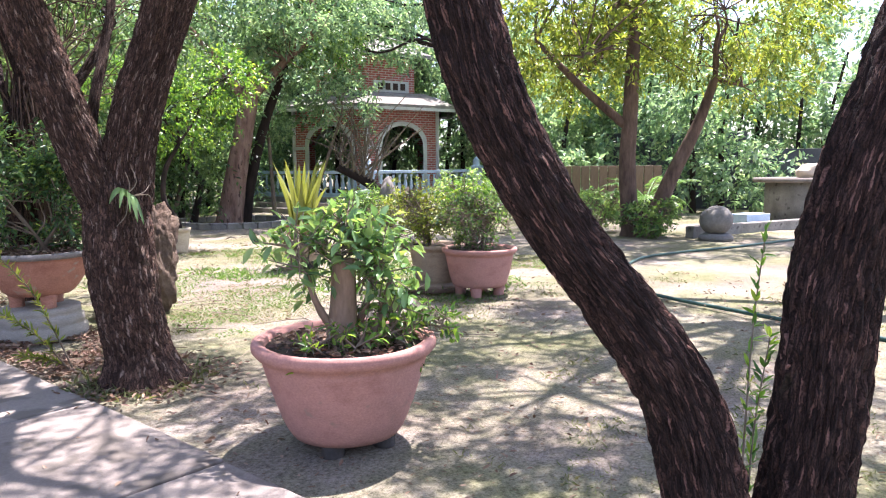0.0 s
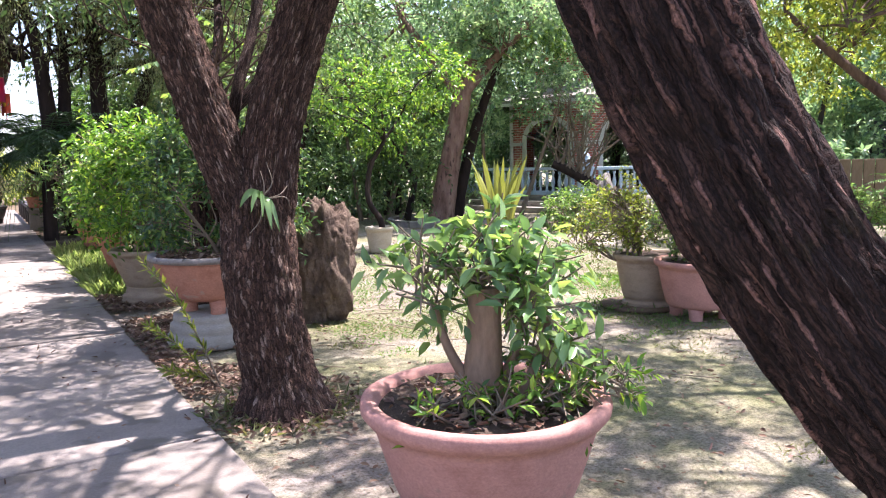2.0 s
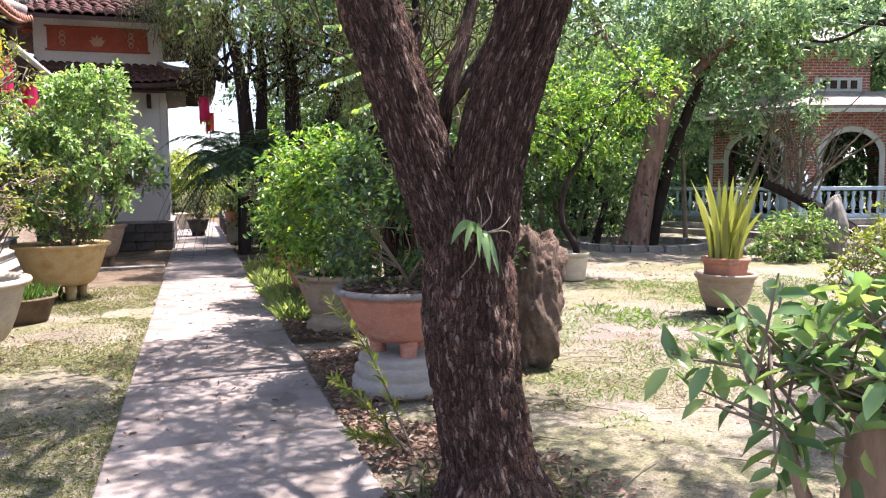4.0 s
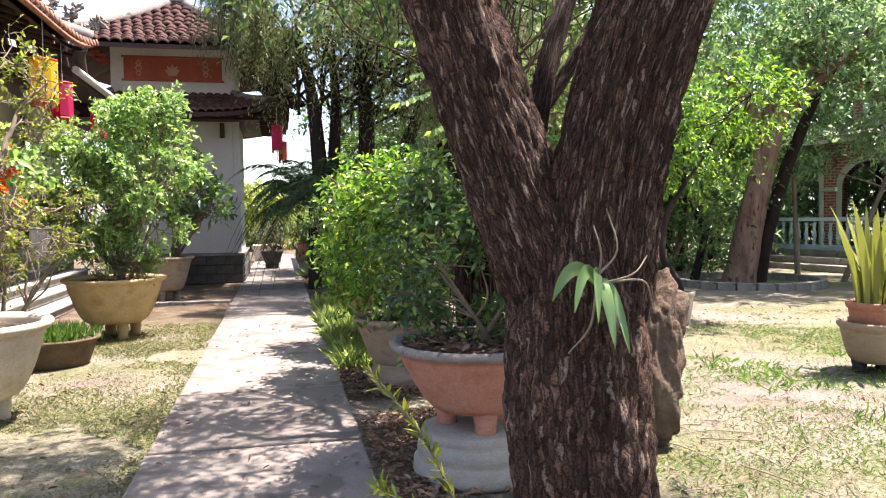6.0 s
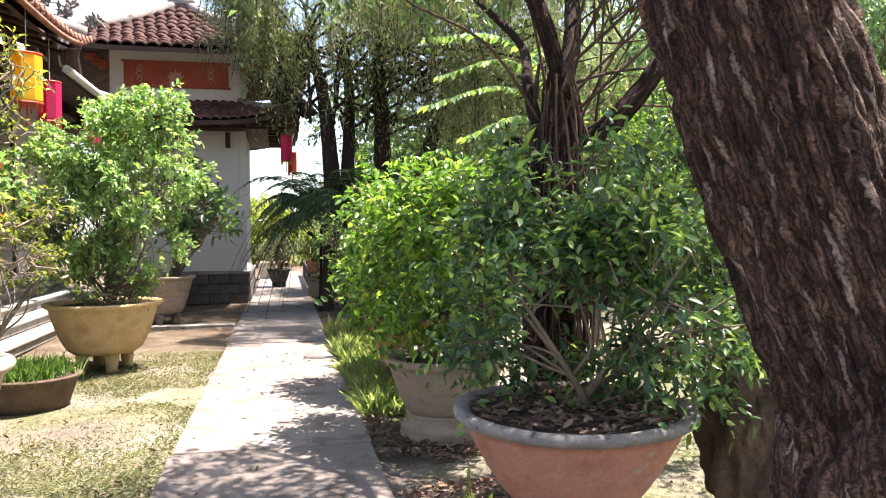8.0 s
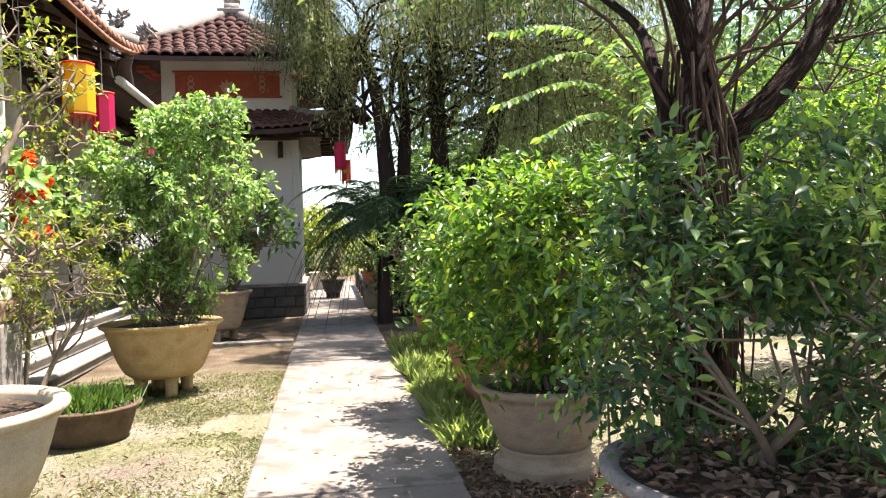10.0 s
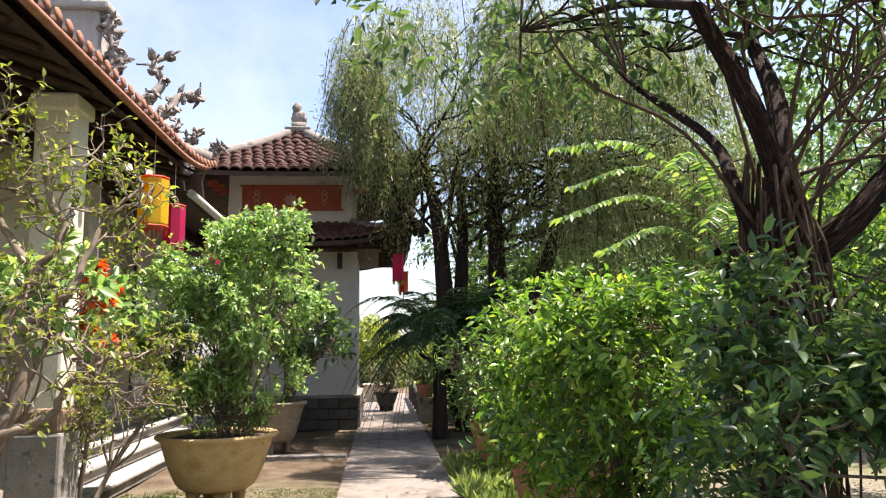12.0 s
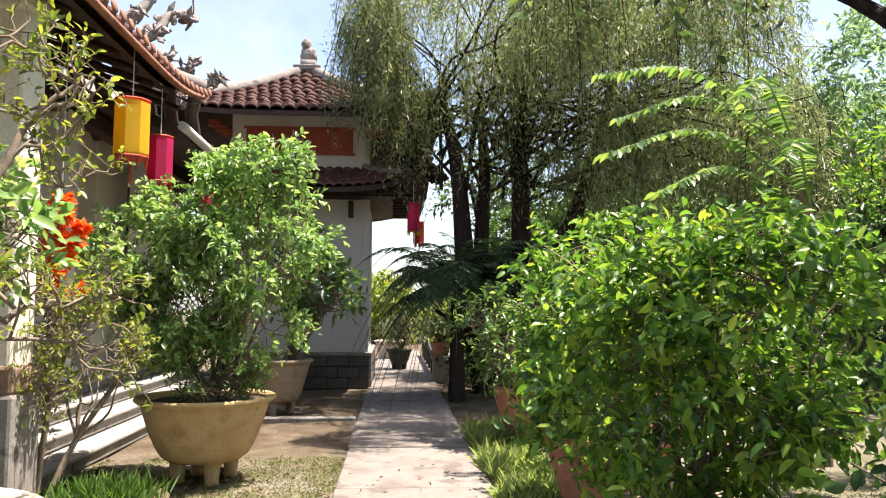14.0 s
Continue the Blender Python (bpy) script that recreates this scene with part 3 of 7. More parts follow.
# a kerb of old concrete across the dirt strip beside the path
tagged(box_part("kerb", (-0.75, 17.2, 0.0), (2.55, 0.22, 0.09), "concrete_old", None), "low worn concrete kerb across the dirt beside the path", "kerb", kind="structure")

# ---------------------------------------------------------------- the temple: corner tower
def slope(cx, cy, half, top_half, z0, rise, tip, turn, rows, cols, parts, parent, mat_tile="tile", thick=0.045, piece_name="roof_tile", bow=1.25):
    """One concave roof slope with upturned corners: a deck and rows of arched tiles on it."""
    a = radians(turn)
    rot = np.array([[math.cos(a), math.sin(a), 0], [-math.sin(a), math.cos(a), 0], [0, 0, 1]])

    def at(u, v, up=0.0):
        h = half * (1 - v) + top_half * v
        z = z0 + rise * v ** bow + tip * abs(u) ** 4 * (1 - v) ** 2 + up
        p = np.array([u * h, -h, z])
        return p @ rot + np.array([cx, cy, 0])

    deck = Geo()
    nu, nv = 24, 10
    grid = np.array([[at(-1 + 2 * i / nu, j / nv) for j in range(nv + 1)] for i in range(nu + 1)])
    i, j = np.meshgrid(np.arange(nu), np.arange(nv), indexing="ij")
    m = nv + 1
    f = np.stack([i * m + j, (i + 1) * m + j, (i + 1) * m + j + 1, i * m + j + 1], -1).reshape(-1, 4)
    deck.add(grid.reshape(-1, 3), f)
    deck.add(grid.reshape(-1, 3) - np.array([0, 0, 0.10]), f[:, ::-1])
    edge = np.stack([grid[:, 0], grid[:, 0] - np.array([0, 0, 0.10])], 1).reshape(-1, 3)
    k = np.arange(nu)
    deck.add(edge, np.stack([2 * k, 2 * k + 1, 2 * k + 3, 2 * k + 2], 1))
    put("roof_deck", deck, "roof_dark", parent, "dark timber roof deck")
    # the tile: a shallow arch
    w, ln = 2 * half / cols, math.hypot(half - top_half, rise) / rows
    arc = [(w * 0.56 * x, 0.06 * w / 0.2 * (1 - x * x)) for x in (-1, -0.5, 0, 0.5, 1)]
    tv = [(x, -ln * 0.62, z + thick) for x, z in arc] + [(x, ln * 0.62, z) for x, z in arc] + [(x, -ln * 0.62, z - 0.004) for x, z in arc]
    tf = [(q, q + 1, q + 6, q + 5) for q in range(4)] + [(q + 10, q + 11, q + 1, q) for q in range(4)]
    me = Geo().add(tv, tf).mesh(piece_name, M[mat_tile])
    joined = Geo()
    for r in range(rows):
        v = (r + 0.5) / rows
        h = half * (1 - v) + top_half * v
        n = max(1, round(2 * h / w))
        for c in range(n):
            u = -1 + 2 * (c + 0.5) / n
            if abs(u) * h > h - w * 0.3:
                continue
            o, du, dv = at(u, v), at(min(1, u + 0.02), v) - at(max(-1, u - 0.02), v), at(u, min(1, v + 0.03)) - at(u, max(0, v - 0.03))
            x = Vector(du).normalized()
            y = (Vector(dv) - x * Vector(dv).dot(x)).normalized()
            z = x.cross(y)
            jitter = slab_rng.uniform(-0.012, 0.012)
            mt = Matrix((x, y, z)).transposed().to_4x4()
            mt.translation = Vector(o) + y * jitter + z * (0.02 + slab_rng.uniform(-0.004, 0.006))
            if parts:
                piece(piece_name, me, mt, parent)
            else:
                joined.add(np.array([mt @ Vector(p) for p in tv]), tf)
    if not parts:
        put("roof_tiles", joined, mat_tile, parent)["kind"] = "stuff"
    return at


TX, TY = -0.93, 22.9
tower = thing("temple_tower", "white-walled temple corner tower with two tiers of red tiled roof", "building")
box_part("wall", (TX, TY, 2.35), (2.9, 2.9, 3.3), "render_white", tower, bevel=0.02)
box_part("upper_wall", (TX, TY, 5.0), (2.76, 2.76, 1.9), "render_white", tower, bevel=0.02)
for sx in (-1, 1):
    box_part("corner_pilaster", (TX + sx * 1.41, TY - 1.43, 2.33), (0.16, 0.14, 3.2), "render_white", tower, bevel=0.015)
plinth = thing("base", "", "", at=(0, 0, 0))
plinth.parent = tower
box_part("base_core", (TX, TY, 0.32), (2.94, 2.94, 0.68), "block", plinth, bevel=0)
for r, z in enumerate((0.11, 0.335, 0.56)):
    n = 7
    for k in range(n + (r % 2)):
        wdt = 3.06 / n
        x = TX - 1.53 + wdt * (k + (0.5 if r % 2 == 0 else 0.0))
        lo, hi = max(TX - 1.53, x - wdt / 2), min(TX + 1.53, x + wdt / 2)
        box_part("stone_block", ((lo + hi) / 2, TY - 1.5, z), (hi - lo - 0.014, 0.1, 0.212), "block", plinth, bevel=0.014)
        if k < n:
            box_part("stone_block", (TX + 1.5, TY - 1.5 + wdt * (k + 0.5), z), (0.1, wdt - 0.014, 0.212), "block", plinth, bevel=0.014)
box_part("plinth_cap", (TX, TY, 0.70), (3.12, 3.12, 0.07), "ridge", tower, bevel=0.015)
box_part("frieze_panel", (TX + 0.02, TY - 1.395, 5.1), (2.2, 0.06, 0.5), "red_panel", tower, "painted brick-red frieze panel")
for z in (4.83, 5.37):
    box_part("frieze_rail", (TX + 0.02, TY - 1.42, z), (2.3, 0.05, 0.045), "red_panel", tower)
for sx in (-0.75, 0.75):
    for q in (-0.11, 0.0, 0.11):
        g = Geo()
        s = 0.095 if q == 0 else 0.075
        loop = [(0, s), (s * 0.75, 0), (0, -s), (-s * 0.75, 0), (0, s)]
        g.tube([(TX + sx + x, TY - 1.435, 5.1 + q + z) for x, z in loop], 0.014, 6)
        put("diamond_relief", g, "relief", tower)
lotus = Geo()
for k, a in enumerate((-62, -32, 0, 32, 62)):
    c, s = math.cos(radians(a)), math.sin(radians(a))
    ln = 0.24 - 0.02 * abs(k - 2)
    pr = [(-0.0, 0), (0.055, 0.1), (0.0, ln), (-0.055, 0.1)]
    p = [(TX + x * c + z * s, TY - 1.44 - 0.004 * k, 4.98 + z * c - x * s) for x, z in pr]
    lotus.add(p + [(x, y + 0.04, z) for x, y, z in p], [(0, 1, 2, 3), (0, 4, 5, 1), (1, 5, 6, 2), (2, 6, 7, 3), (3, 7, 4, 0)])
lotus.box((TX, TY - 1.43, 4.96), (0.2, 0.03, 0.05))
put("lotus_relief", lotus, "relief", tower, smooth=False)
for sx in (-1, 1):
    g = Geo()
    for k in range(3):
        g.box((TX + sx * 1.5 + sx * 0.12 * k, TY - 1.36, 5.28 + 0.1 * k), (0.26, 0.1, 0.085))
        g.rock((TX + sx * (1.5 + 0.14 * k), TY - 1.4, 5.2 + 0.1 * k), (0.09, 0.06, 0.05), 0.3, 2, k, 8)
    put("carved_bracket", g, "red_panel", tower, "carved red-painted roof bracket")
roof_low = thing("lower_roof", "", "")
roof_low.parent = tower
for turn in (0, 90, 180, 270):
    slope(TX, TY, 2.62, 1.36, 3.94, 0.56, 0.42, turn, 6, 28, turn == 0, roof_low)
roof_top = thing("upper_roof", "", "")
roof_top.parent = tower
for turn in (0, 90, 180, 270):
    slope(TX, TY, 2.85, 0.06, 5.36, 1.64, 0.34, turn, 14, 24, turn == 0, roof_top, bow=1.4)
# hip ridges, raised at their ends
def hip(half, top_half, z0, rise, tip, sx, sy, parent, r=0.11, bow=1.25):
    pts = []
    for v in np.linspace(-0.06, 1, 16):
        h = half * (1 - v) + top_half * v
        vv = max(v, 0)
        pts.append((TX + sx * h, TY + sy * h, z0 + rise * vv ** bow + tip * (1 - vv) ** 2 + 0.07 + (0.12 if v < 0 else 0)))
    put("hip_ridge", Geo().tube(pts, [r * 0.8] * 3 + [r] * 13, 8), "ridge", parent, "grey mortar hip ridge")


for sx in (-1, 1):
    for sy in (-1, 1):
        hip(2.62, 1.36, 3.94, 0.56, 0.42, sx, sy, roof_low, 0.09)
        hip(2.85, 0.06, 5.36, 1.64, 0.34, sx, sy, roof_top, 0.13, 1.4)
box_part("roof_cap", (TX, TY, 7.04), (0.62, 0.62, 0.12), "ridge", tower, bevel=0.02)
fin = Geo()
fin.box((TX, TY, 7.17), (0.34, 0.3, 0.18))
fin.rock((TX, TY, 7.4), (0.17, 0.13, 0.2), 0.35, 2.2, 3.0, 14)
fin.rock((TX - 0.05, TY, 7.64), (0.11, 0.1, 0.15), 0.35, 2.2, 7.0, 12)
put("finial", fin, "ridge", tower, "carved grey stone finial")
box_part("eave_beam", (TX, TY, 3.93), (3.9, 3.9, 0.12), "timber", tower, bevel=0.01)
for k in range(9):
    box_part("rafter", (TX - 2.1 + 4.2 * k / 8, TY - 1.95, 3.95), (0.07, 0.95, 0.08), "timber", tower, bevel=0.008)
    box_part("rafter", (TX + 1.95, TY - 2.1 + 4.2 * k / 8, 3.95), (0.95, 0.07, 0.08), "timber", tower, bevel=0.008)
for sx, sy in ((1.0, -1), (-1.0, -1), (0.0, -1)):
    box_part("bracket", (TX + sx * 1.1, TY + sy * 1.52, 3.66), (0.1, 0.18, 0.34), "timber", tower, bevel=0.01)
carve = Geo()
for k in range(9):
    a = k * 0.62
    carve.rock((TX + 2.55 + 0.26 * math.cos(a) - 0.02 * k, TY - 2.55 + 0.08 * math.sin(a * 2), 4.18 + 0.06 * k + 0.07 * math.sin(a)), (0.19, 0.12, 0.12), 0.5, 2.8, k, 14)
put("corner_ornament", carve, "bark_dark", tower, "weathered carved eave corner ornament")

# ---------------------------------------------------------------- the temple: main hall
hall = thing("temple_hall", "cream-walled temple hall with a deep tiled eave above stone steps", "building")
WX = -3.45
box_part("floor_platform", (WX - 3.6, 14.6, 0.4), (7.6, 14.0, 0.8), "step", hall, bevel=0.02)
for y0, y1 in ((7.6, 12.2), (13.9, 15.9), (17.6, 18.9), (20.3, 21.6)):
    box_part("wall", (WX - 0.2, (y0 + y1) / 2, 2.55), (0.4, y1 - y0, 3.6), "render_cream", hall, bevel=0.015)
box_part("wall", (WX - 0.25, 14.6, 4.6), (0.4, 14.0, 1.5), "render_cream", hall, bevel=0.01)
for y0, y1 in ((12.2, 13.9), (15.9, 17.6), (18.9, 20.3)):
    dr = thing("door", "", "")
    dr.parent = hall
    box_part("door_leaf", (WX - 0.3, (y0 * 3 + y1) / 4, 2.3), (0.06, (y1 - y0) / 2 - 0.03, 3.0), "door_dark", dr, bevel=0.01)
    box_part("door_leaf", (WX - 0.3, (y0 + 3 * y1) / 4, 2.3), (0.06, (y1 - y0) / 2 - 0.03, 3.0), "door_dark", dr, bevel=0.01)
    for q in (0, 1):
        for zz in (1.4, 2.3, 3.2):
            box_part("door_panel", (WX - 0.262, y0 + (y1 - y0) * (0.25 + 0.5 * q), zz), (0.03, (y1 - y0) * 0.36, 0.7), "timber", dr, bevel=0.01)
for y in (9.3, 15.2, 18.2):
    col = thing("column", "", "")
    col.parent = hall
    box_part("shaft", (-2.95, y, 2.4), (0.34, 0.34, 3.2), "render_white", col, bevel=0.03)
    box_part("column_base", (-2.95, y, 0.86), (0.46, 0.46, 0.14), "step", col, bevel=0.02)
front = thing("column", "", "")
front.parent = hall
box_part("pedestal", (-1.92, 12.0, 0.5), (0.46, 0.46, 1.0), "concrete_old", front, bevel=0.03)
box_part("column_base", (-1.92, 12.0, 1.1), (0.44, 0.44, 0.22), "stump", front, "faded reddish-brown column base", bevel=0.03)
box_part("shaft", (-1.92, 12.0, 2.6), (0.36, 0.36, 3.0), "render_cream", front, bevel=0.03)
box_part("capital", (-1.92, 12.0, 4.0), (0.44, 0.44, 0.16), "render_cream", front, bevel=0.03)
box_part("eave_beam", (-2.9, 14.4, 4.06), (0.2, 13.4, 0.22), "timber", hall, bevel=0.015)
for k in range(15):
    g = Geo().tube([(-3.5, 8.2 + 0.5 * k, 4.86), (-2.5, 8.2 + 0.5 * k, 4.36), (-1.56, 8.2 + 0.5 * k, 4.06)], [0.045, 0.045, 0.04], 6)
    put("rafter", g, "timber", hall)
# the roof: a concave slope that lifts towards its ends
def hall_roof(y, v):
    lift = 0.16 * max(0.0, (y - 13.4) / 2.0) ** 3
    return np.array([-1.42 - 4.2 * v, y, 4.13 + lift * (1 - v) ** 2 + 2.9 * max(v, 0.0) ** 1.15])


ys_, nv_ = np.linspace(7.6, 15.6, 60), 10
grid = np.array([[hall_roof(y, j / nv_) for j in range(nv_ + 1)] for y in ys_])
ii, jj = np.meshgrid(np.arange(59), np.arange(nv_), indexing="ij")
ff = np.stack([ii * 11 + jj, (ii + 1) * 11 + jj, (ii + 1) * 11 + jj + 1, ii * 11 + jj + 1], -1).reshape(-1, 4)
deck = Geo().add(grid.reshape(-1, 3), ff).add(grid.reshape(-1, 3) - np.array([0, 0, 0.12]), ff[:, ::-1])
put("roof_deck", deck, "roof_dark", hall, "dark timber roof deck")
tiles = Geo()
for y in np.arange(7.7, 15.6, 0.2):
    line = np.array([hall_roof(y, v) for v in np.linspace(-0.015, 1, 14)]) + np.array([0, 0, 0.03])
    tiles.tube(line, 0.06, 6)
put("roof_tiles", tiles, "tile", hall)["kind"] = "stuff"
put("eave_edge", Geo().tube([hall_roof(y, -0.012) + np.array([0, 0, -0.02]) for y in np.linspace(7.6, 15.6, 40)], 0.038, 8), "tile_edge", hall, "orange clay eave edge")
for y in np.arange(7.7, 15.6, 0.2):
    o = hall_roof(y, -0.02)
    put("eave_tile", Geo().lathe([(0.001, 0.0), (0.05, 0.0), (0.056, 0.012), (0.05, 0.024), (0.001, 0.024)], (0, 0, 0), 10), "tile_edge", hall).matrix_basis = pose(o[0] + 0.05, o[1], o[2] + 0.02, 0, 78, 0)
# the hip at the far end, with a white-plastered ridge and carved dragons
hipline = bezier([(-4.4, 13.2, 6.4), (-3.2, 14.3, 5.45), (-2.3, 15.2, 4.75), (-1.42, 15.75, 4.48)], 24)
put("hip_ridge", Geo().tube(hipline, 0.12, 8), "ridge", hall, "grey plastered hip ridge")
back = Geo()
for k in range(12):
    f = k / 11
    top = np.array([-4.6, 13.1, 6.5]) * (1 - f) + np.array([-1.5, 15.7, 4.42]) * f
    back.tube([top, (top[0] - 0.3, 16.6, 4.35), (top[0] - 0.4, 17.2, 4.15)], 0.09, 6)
put("rear_tiles", back, "roof_dark", hall)["kind"] = "stuff"
# the lower link roof between hall and tower
link = Geo()
lv = [(-1.62, 15.4, 3.92), (-1.62, 20.9, 3.86), (-3.6, 20.9, 4.6), (-3.6, 15.4, 4.66)]
link.add(lv + [(x, y, z - 0.14) for x, y, z in lv], [(0, 1, 2, 3), (7, 6, 5, 4), (0, 4, 5, 1), (1, 5, 6, 2), (3, 7, 4, 0)])
put("link_roof", link, "roof_dark", hall, "dark tiled link roof", False)
put("link_gutter", Geo().tube([(-1.58, 15.4, 3.9), (-1.58, 20.9, 3.84)], 0.06, 8), "white_trim", hall, "white plastered gutter")
box_part("gable_wall", (-3.9, 16.6, 6.4), (1.2, 0.5, 1.9), "step", hall, bevel=0.05)
for z, w in ((7.1, 1.5), (6.3, 1.4), (7.5, 1.0)):
    box_part("gable_cornice", (-3.9, 16.6, z), (w, 0.7, 0.14), "step", hall, bevel=0.04)
def carving(name, label, stems, n, size, seed):
    """A carved mass of scrolls and leaves that grow from a few bent stems."""
    g = Geo()
    rng = np.random.default_rng(seed)
    for st in stems:
        p = bezier(st, 24)
        g.tube(p, np.linspace(size * 1.1, size * 0.5, len(p)), 8, 0.35, seed)
        for k in range(n):
            b = p[rng.integers(0, len(p))]
            d = unit(rng.normal(size=3) + np.array([0, 0.3, 0.4]))
            e = b + d * size * rng.uniform(1.0, 2.2)
            q = bezier([b, (b + e) / 2 + rng.normal(size=3) * size * 0.3, e], 6)
            g.tube(q, np.linspace(size * 0.75, size * 0.25, len(q)), 6, 0.5, k)
            a = unit(np.cross(d, rng.normal(size=3)))
            w = np.linspace(0, rng.uniform(4.0, 7.5), 13)
            rad = size * 0.85 * (1 - w / 10.5)
            curl = e + np.outer(rad * np.cos(w) - rad[0], d) + np.outer(rad * np.sin(w), a)
            g.tube(curl, np.linspace(size * 0.34, size * 0.12, len(curl)), 6, 0.3, k)
        for k in range(n * 2):
            b = p[rng.integers(0, len(p))] + rng.normal(size=3) * size * 0.5
            d, a = unit(rng.normal(size=3) + np.array([0.3, 0, 0.5])), unit(rng.normal(size=3))
            w = unit(np.cross(d, a)) * size * 0.5
            th = unit(np.cross(d, w)) * size * 0.16
            ln = size * rng.uniform(1.5, 3.0)
            q = [b - w * 0.4, b + d * ln * 0.45 - w, b + d * ln, b + d * ln * 0.45 + w, b + w * 0.4]
            g.add([x + th for x in q] + [x - th for x in q], [(0, 1, 3, 4), (9, 8, 6, 5), (0, 5, 6, 1), (3, 8, 9, 4)])
            g.add([x + th for x in q] + [x - th for x in q], [(1, 2, 3), (8, 7, 6)])
            g.add([x + th for x in q] + [x - th for x in q], [(1, 6, 7, 2), (2, 7, 8, 3)])
    put(name, g, "ridge", hall, label)


carving("dragon_ornament", "carved grey foliage ornament on the roof ridge", [[(-2.35, 14.9, 4.75), (-2.2, 15.1, 5.1), (-2.0, 15.3, 5.45), (-2.15, 15.4, 5.8), (-1.95, 15.6, 6.0)], [(-2.3, 15.0, 4.8), (-1.95, 15.3, 5.0), (-1.8, 15.5, 5.35), (-1.55, 15.7, 5.4)], [(-2.5, 14.8, 4.9), (-2.6, 15.0, 5.4), (-2.45, 15.1, 5.8)]], 15, 0.075, 5)
carving("cloud_ornament", "carved grey cloud scroll on the roof ridge", [[(-2.3, 17.0, 4.6), (-2.2, 17.2, 5.0), (-2.0, 17.4, 5.35)], [(-2.1, 17.1, 4.6), (-1.85, 17.3, 4.95), (-1.6, 17.5, 5.2)], [(-2.5, 16.9, 4.6), (-2.5, 17.1, 5.1), (-2.3, 17.3, 5.45)]], 30, 0.065, 9)
carving("gable_ornament", "carved pale scrollwork on the gable top", [[(-3.9, 16.4, 7.5), (-3.5, 16.4, 7.9), (-3.1, 16.4, 7.8)], [(-3.9, 16.4, 7.5), (-4.2, 16.4, 8.0)], [(-3.4, 16.4, 5.6), (-3.1, 16.4, 6.2), (-3.2, 16.4, 6.9)]], 20, 0.085, 15)

steps = thing("steps", "weathered grey stone steps up to the temple hall", "steps", kind="structure")
for k in range(5):
    x1 = -2.05 - 0.33 * k
    y0 = 13.0 + 0.12 * k
    box_part("step", ((x1 - 3.75) / 2, (y0 + 20.6) / 2, 0.075 + 0.16 * k), (x1 + 3.75, 20.6 - y0, 0.15), "concrete_old", steps, bevel=0.02)
    box_part("nosing", (x1 - 0.13, (y0 + 20.6) / 2, 0.165 + 0.16 * k - 0.012), (0.34, 20.66 - y0, 0.04), "step", steps, bevel=0.01)
cheek = Geo()
prof = [(0, 0), (0.55, 0), (0.55, 0.12), (0.42, 0.2), (0.3, 0.42), (0.12, 0.62), (0.0, 0.86)]
cheek.add([(-2.6 - 0.0 + x, 12.75, z) for x, z in prof] + [(-2.6 + x, 12.98, z) for x, z in prof], [[0, 1, 2, 3, 4, 5, 6]])
cheek.f[-1] = np.array([[0, 1, 2, 3, 4, 5, 6], [13, 12, 11, 10, 9, 8, 7]])
cheek.add([(-2.6 + x, y, z) for y in (12.75, 12.98) for x, z in prof], [(k, k + 7, (k + 1) % 7 + 7, (k + 1) % 7) for k in range(7)])
put("cheek_wall", cheek, "step", steps, smooth=False)
box_part("cheek_wall", (-3.2, 12.86, 0.42), (1.3, 0.24, 0.84), "step", steps, bevel=0.03)


def lantern(x, y, top, r, h, silk, label, tassel="silk_yellow"):
    ln = thing("silk_lantern", label, "lantern", "lanterns under the eaves")
    put("body", Geo().lathe([(r * 0.9, top - h), (r, top - h + 0.03), (r, top - 0.03), (r * 0.9, top)], (x, y, 0), 8), silk, ln, smooth=False)
    for z in (top, top - h):
        put("ring", Geo().lathe([(r * 0.2, z + 0.012), (r * 0.98, z + 0.012), (r * 1.05, z), (r * 0.98, z - 0.012), (r * 0.2, z - 0.012)], (x, y, 0), 8), "silk_red", ln, smooth=False)
    put("cord", Geo().tube([(x, y, top), (x, y, top + 0.55)], 0.006, 5), "cable", ln)
    g = Geo()
    for k in range(8):
        a = k * math.pi / 4
        g.tube([(x + r * 0.85 * math.cos(a), y + r * 0.85 * math.sin(a), top - h), (x + r * 0.9 * math.cos(a), y + r * 0.9 * math.sin(a), top - h - 0.09)], [0.02, 0.008], 4)
    g.tube([(x, y, top - h), (x, y, top - h - 0.25)], [0.008, 0.014], 5)
    put("tassel", g, tassel, ln)
    return ln


lantern(-1.45, 13.3, 3.62, 0.17, 0.55, "silk_yellow", "yellow silk lantern hanging under the temple eave", "silk_red")
lantern(-1.52, 14.4, 3.52, 0.14, 0.5, "silk_pink", "pink silk lantern hanging under the temple eave", "silk_red")
lantern(-1.75, 17.6, 3.55, 0.14, 0.48, "silk_pink", "pink silk lantern hanging in the eave's shade", "silk_red")
lantern(1.44, 20.5, 3.68, 0.12, 0.55, "silk_pink", "pink silk lantern at the tower's eave corner", "silk_yellow")
lantern(1.57, 21.0, 3.36, 0.1, 0.42, "silk_red", "faded orange lantern at the tower's eave corner", "silk_red")

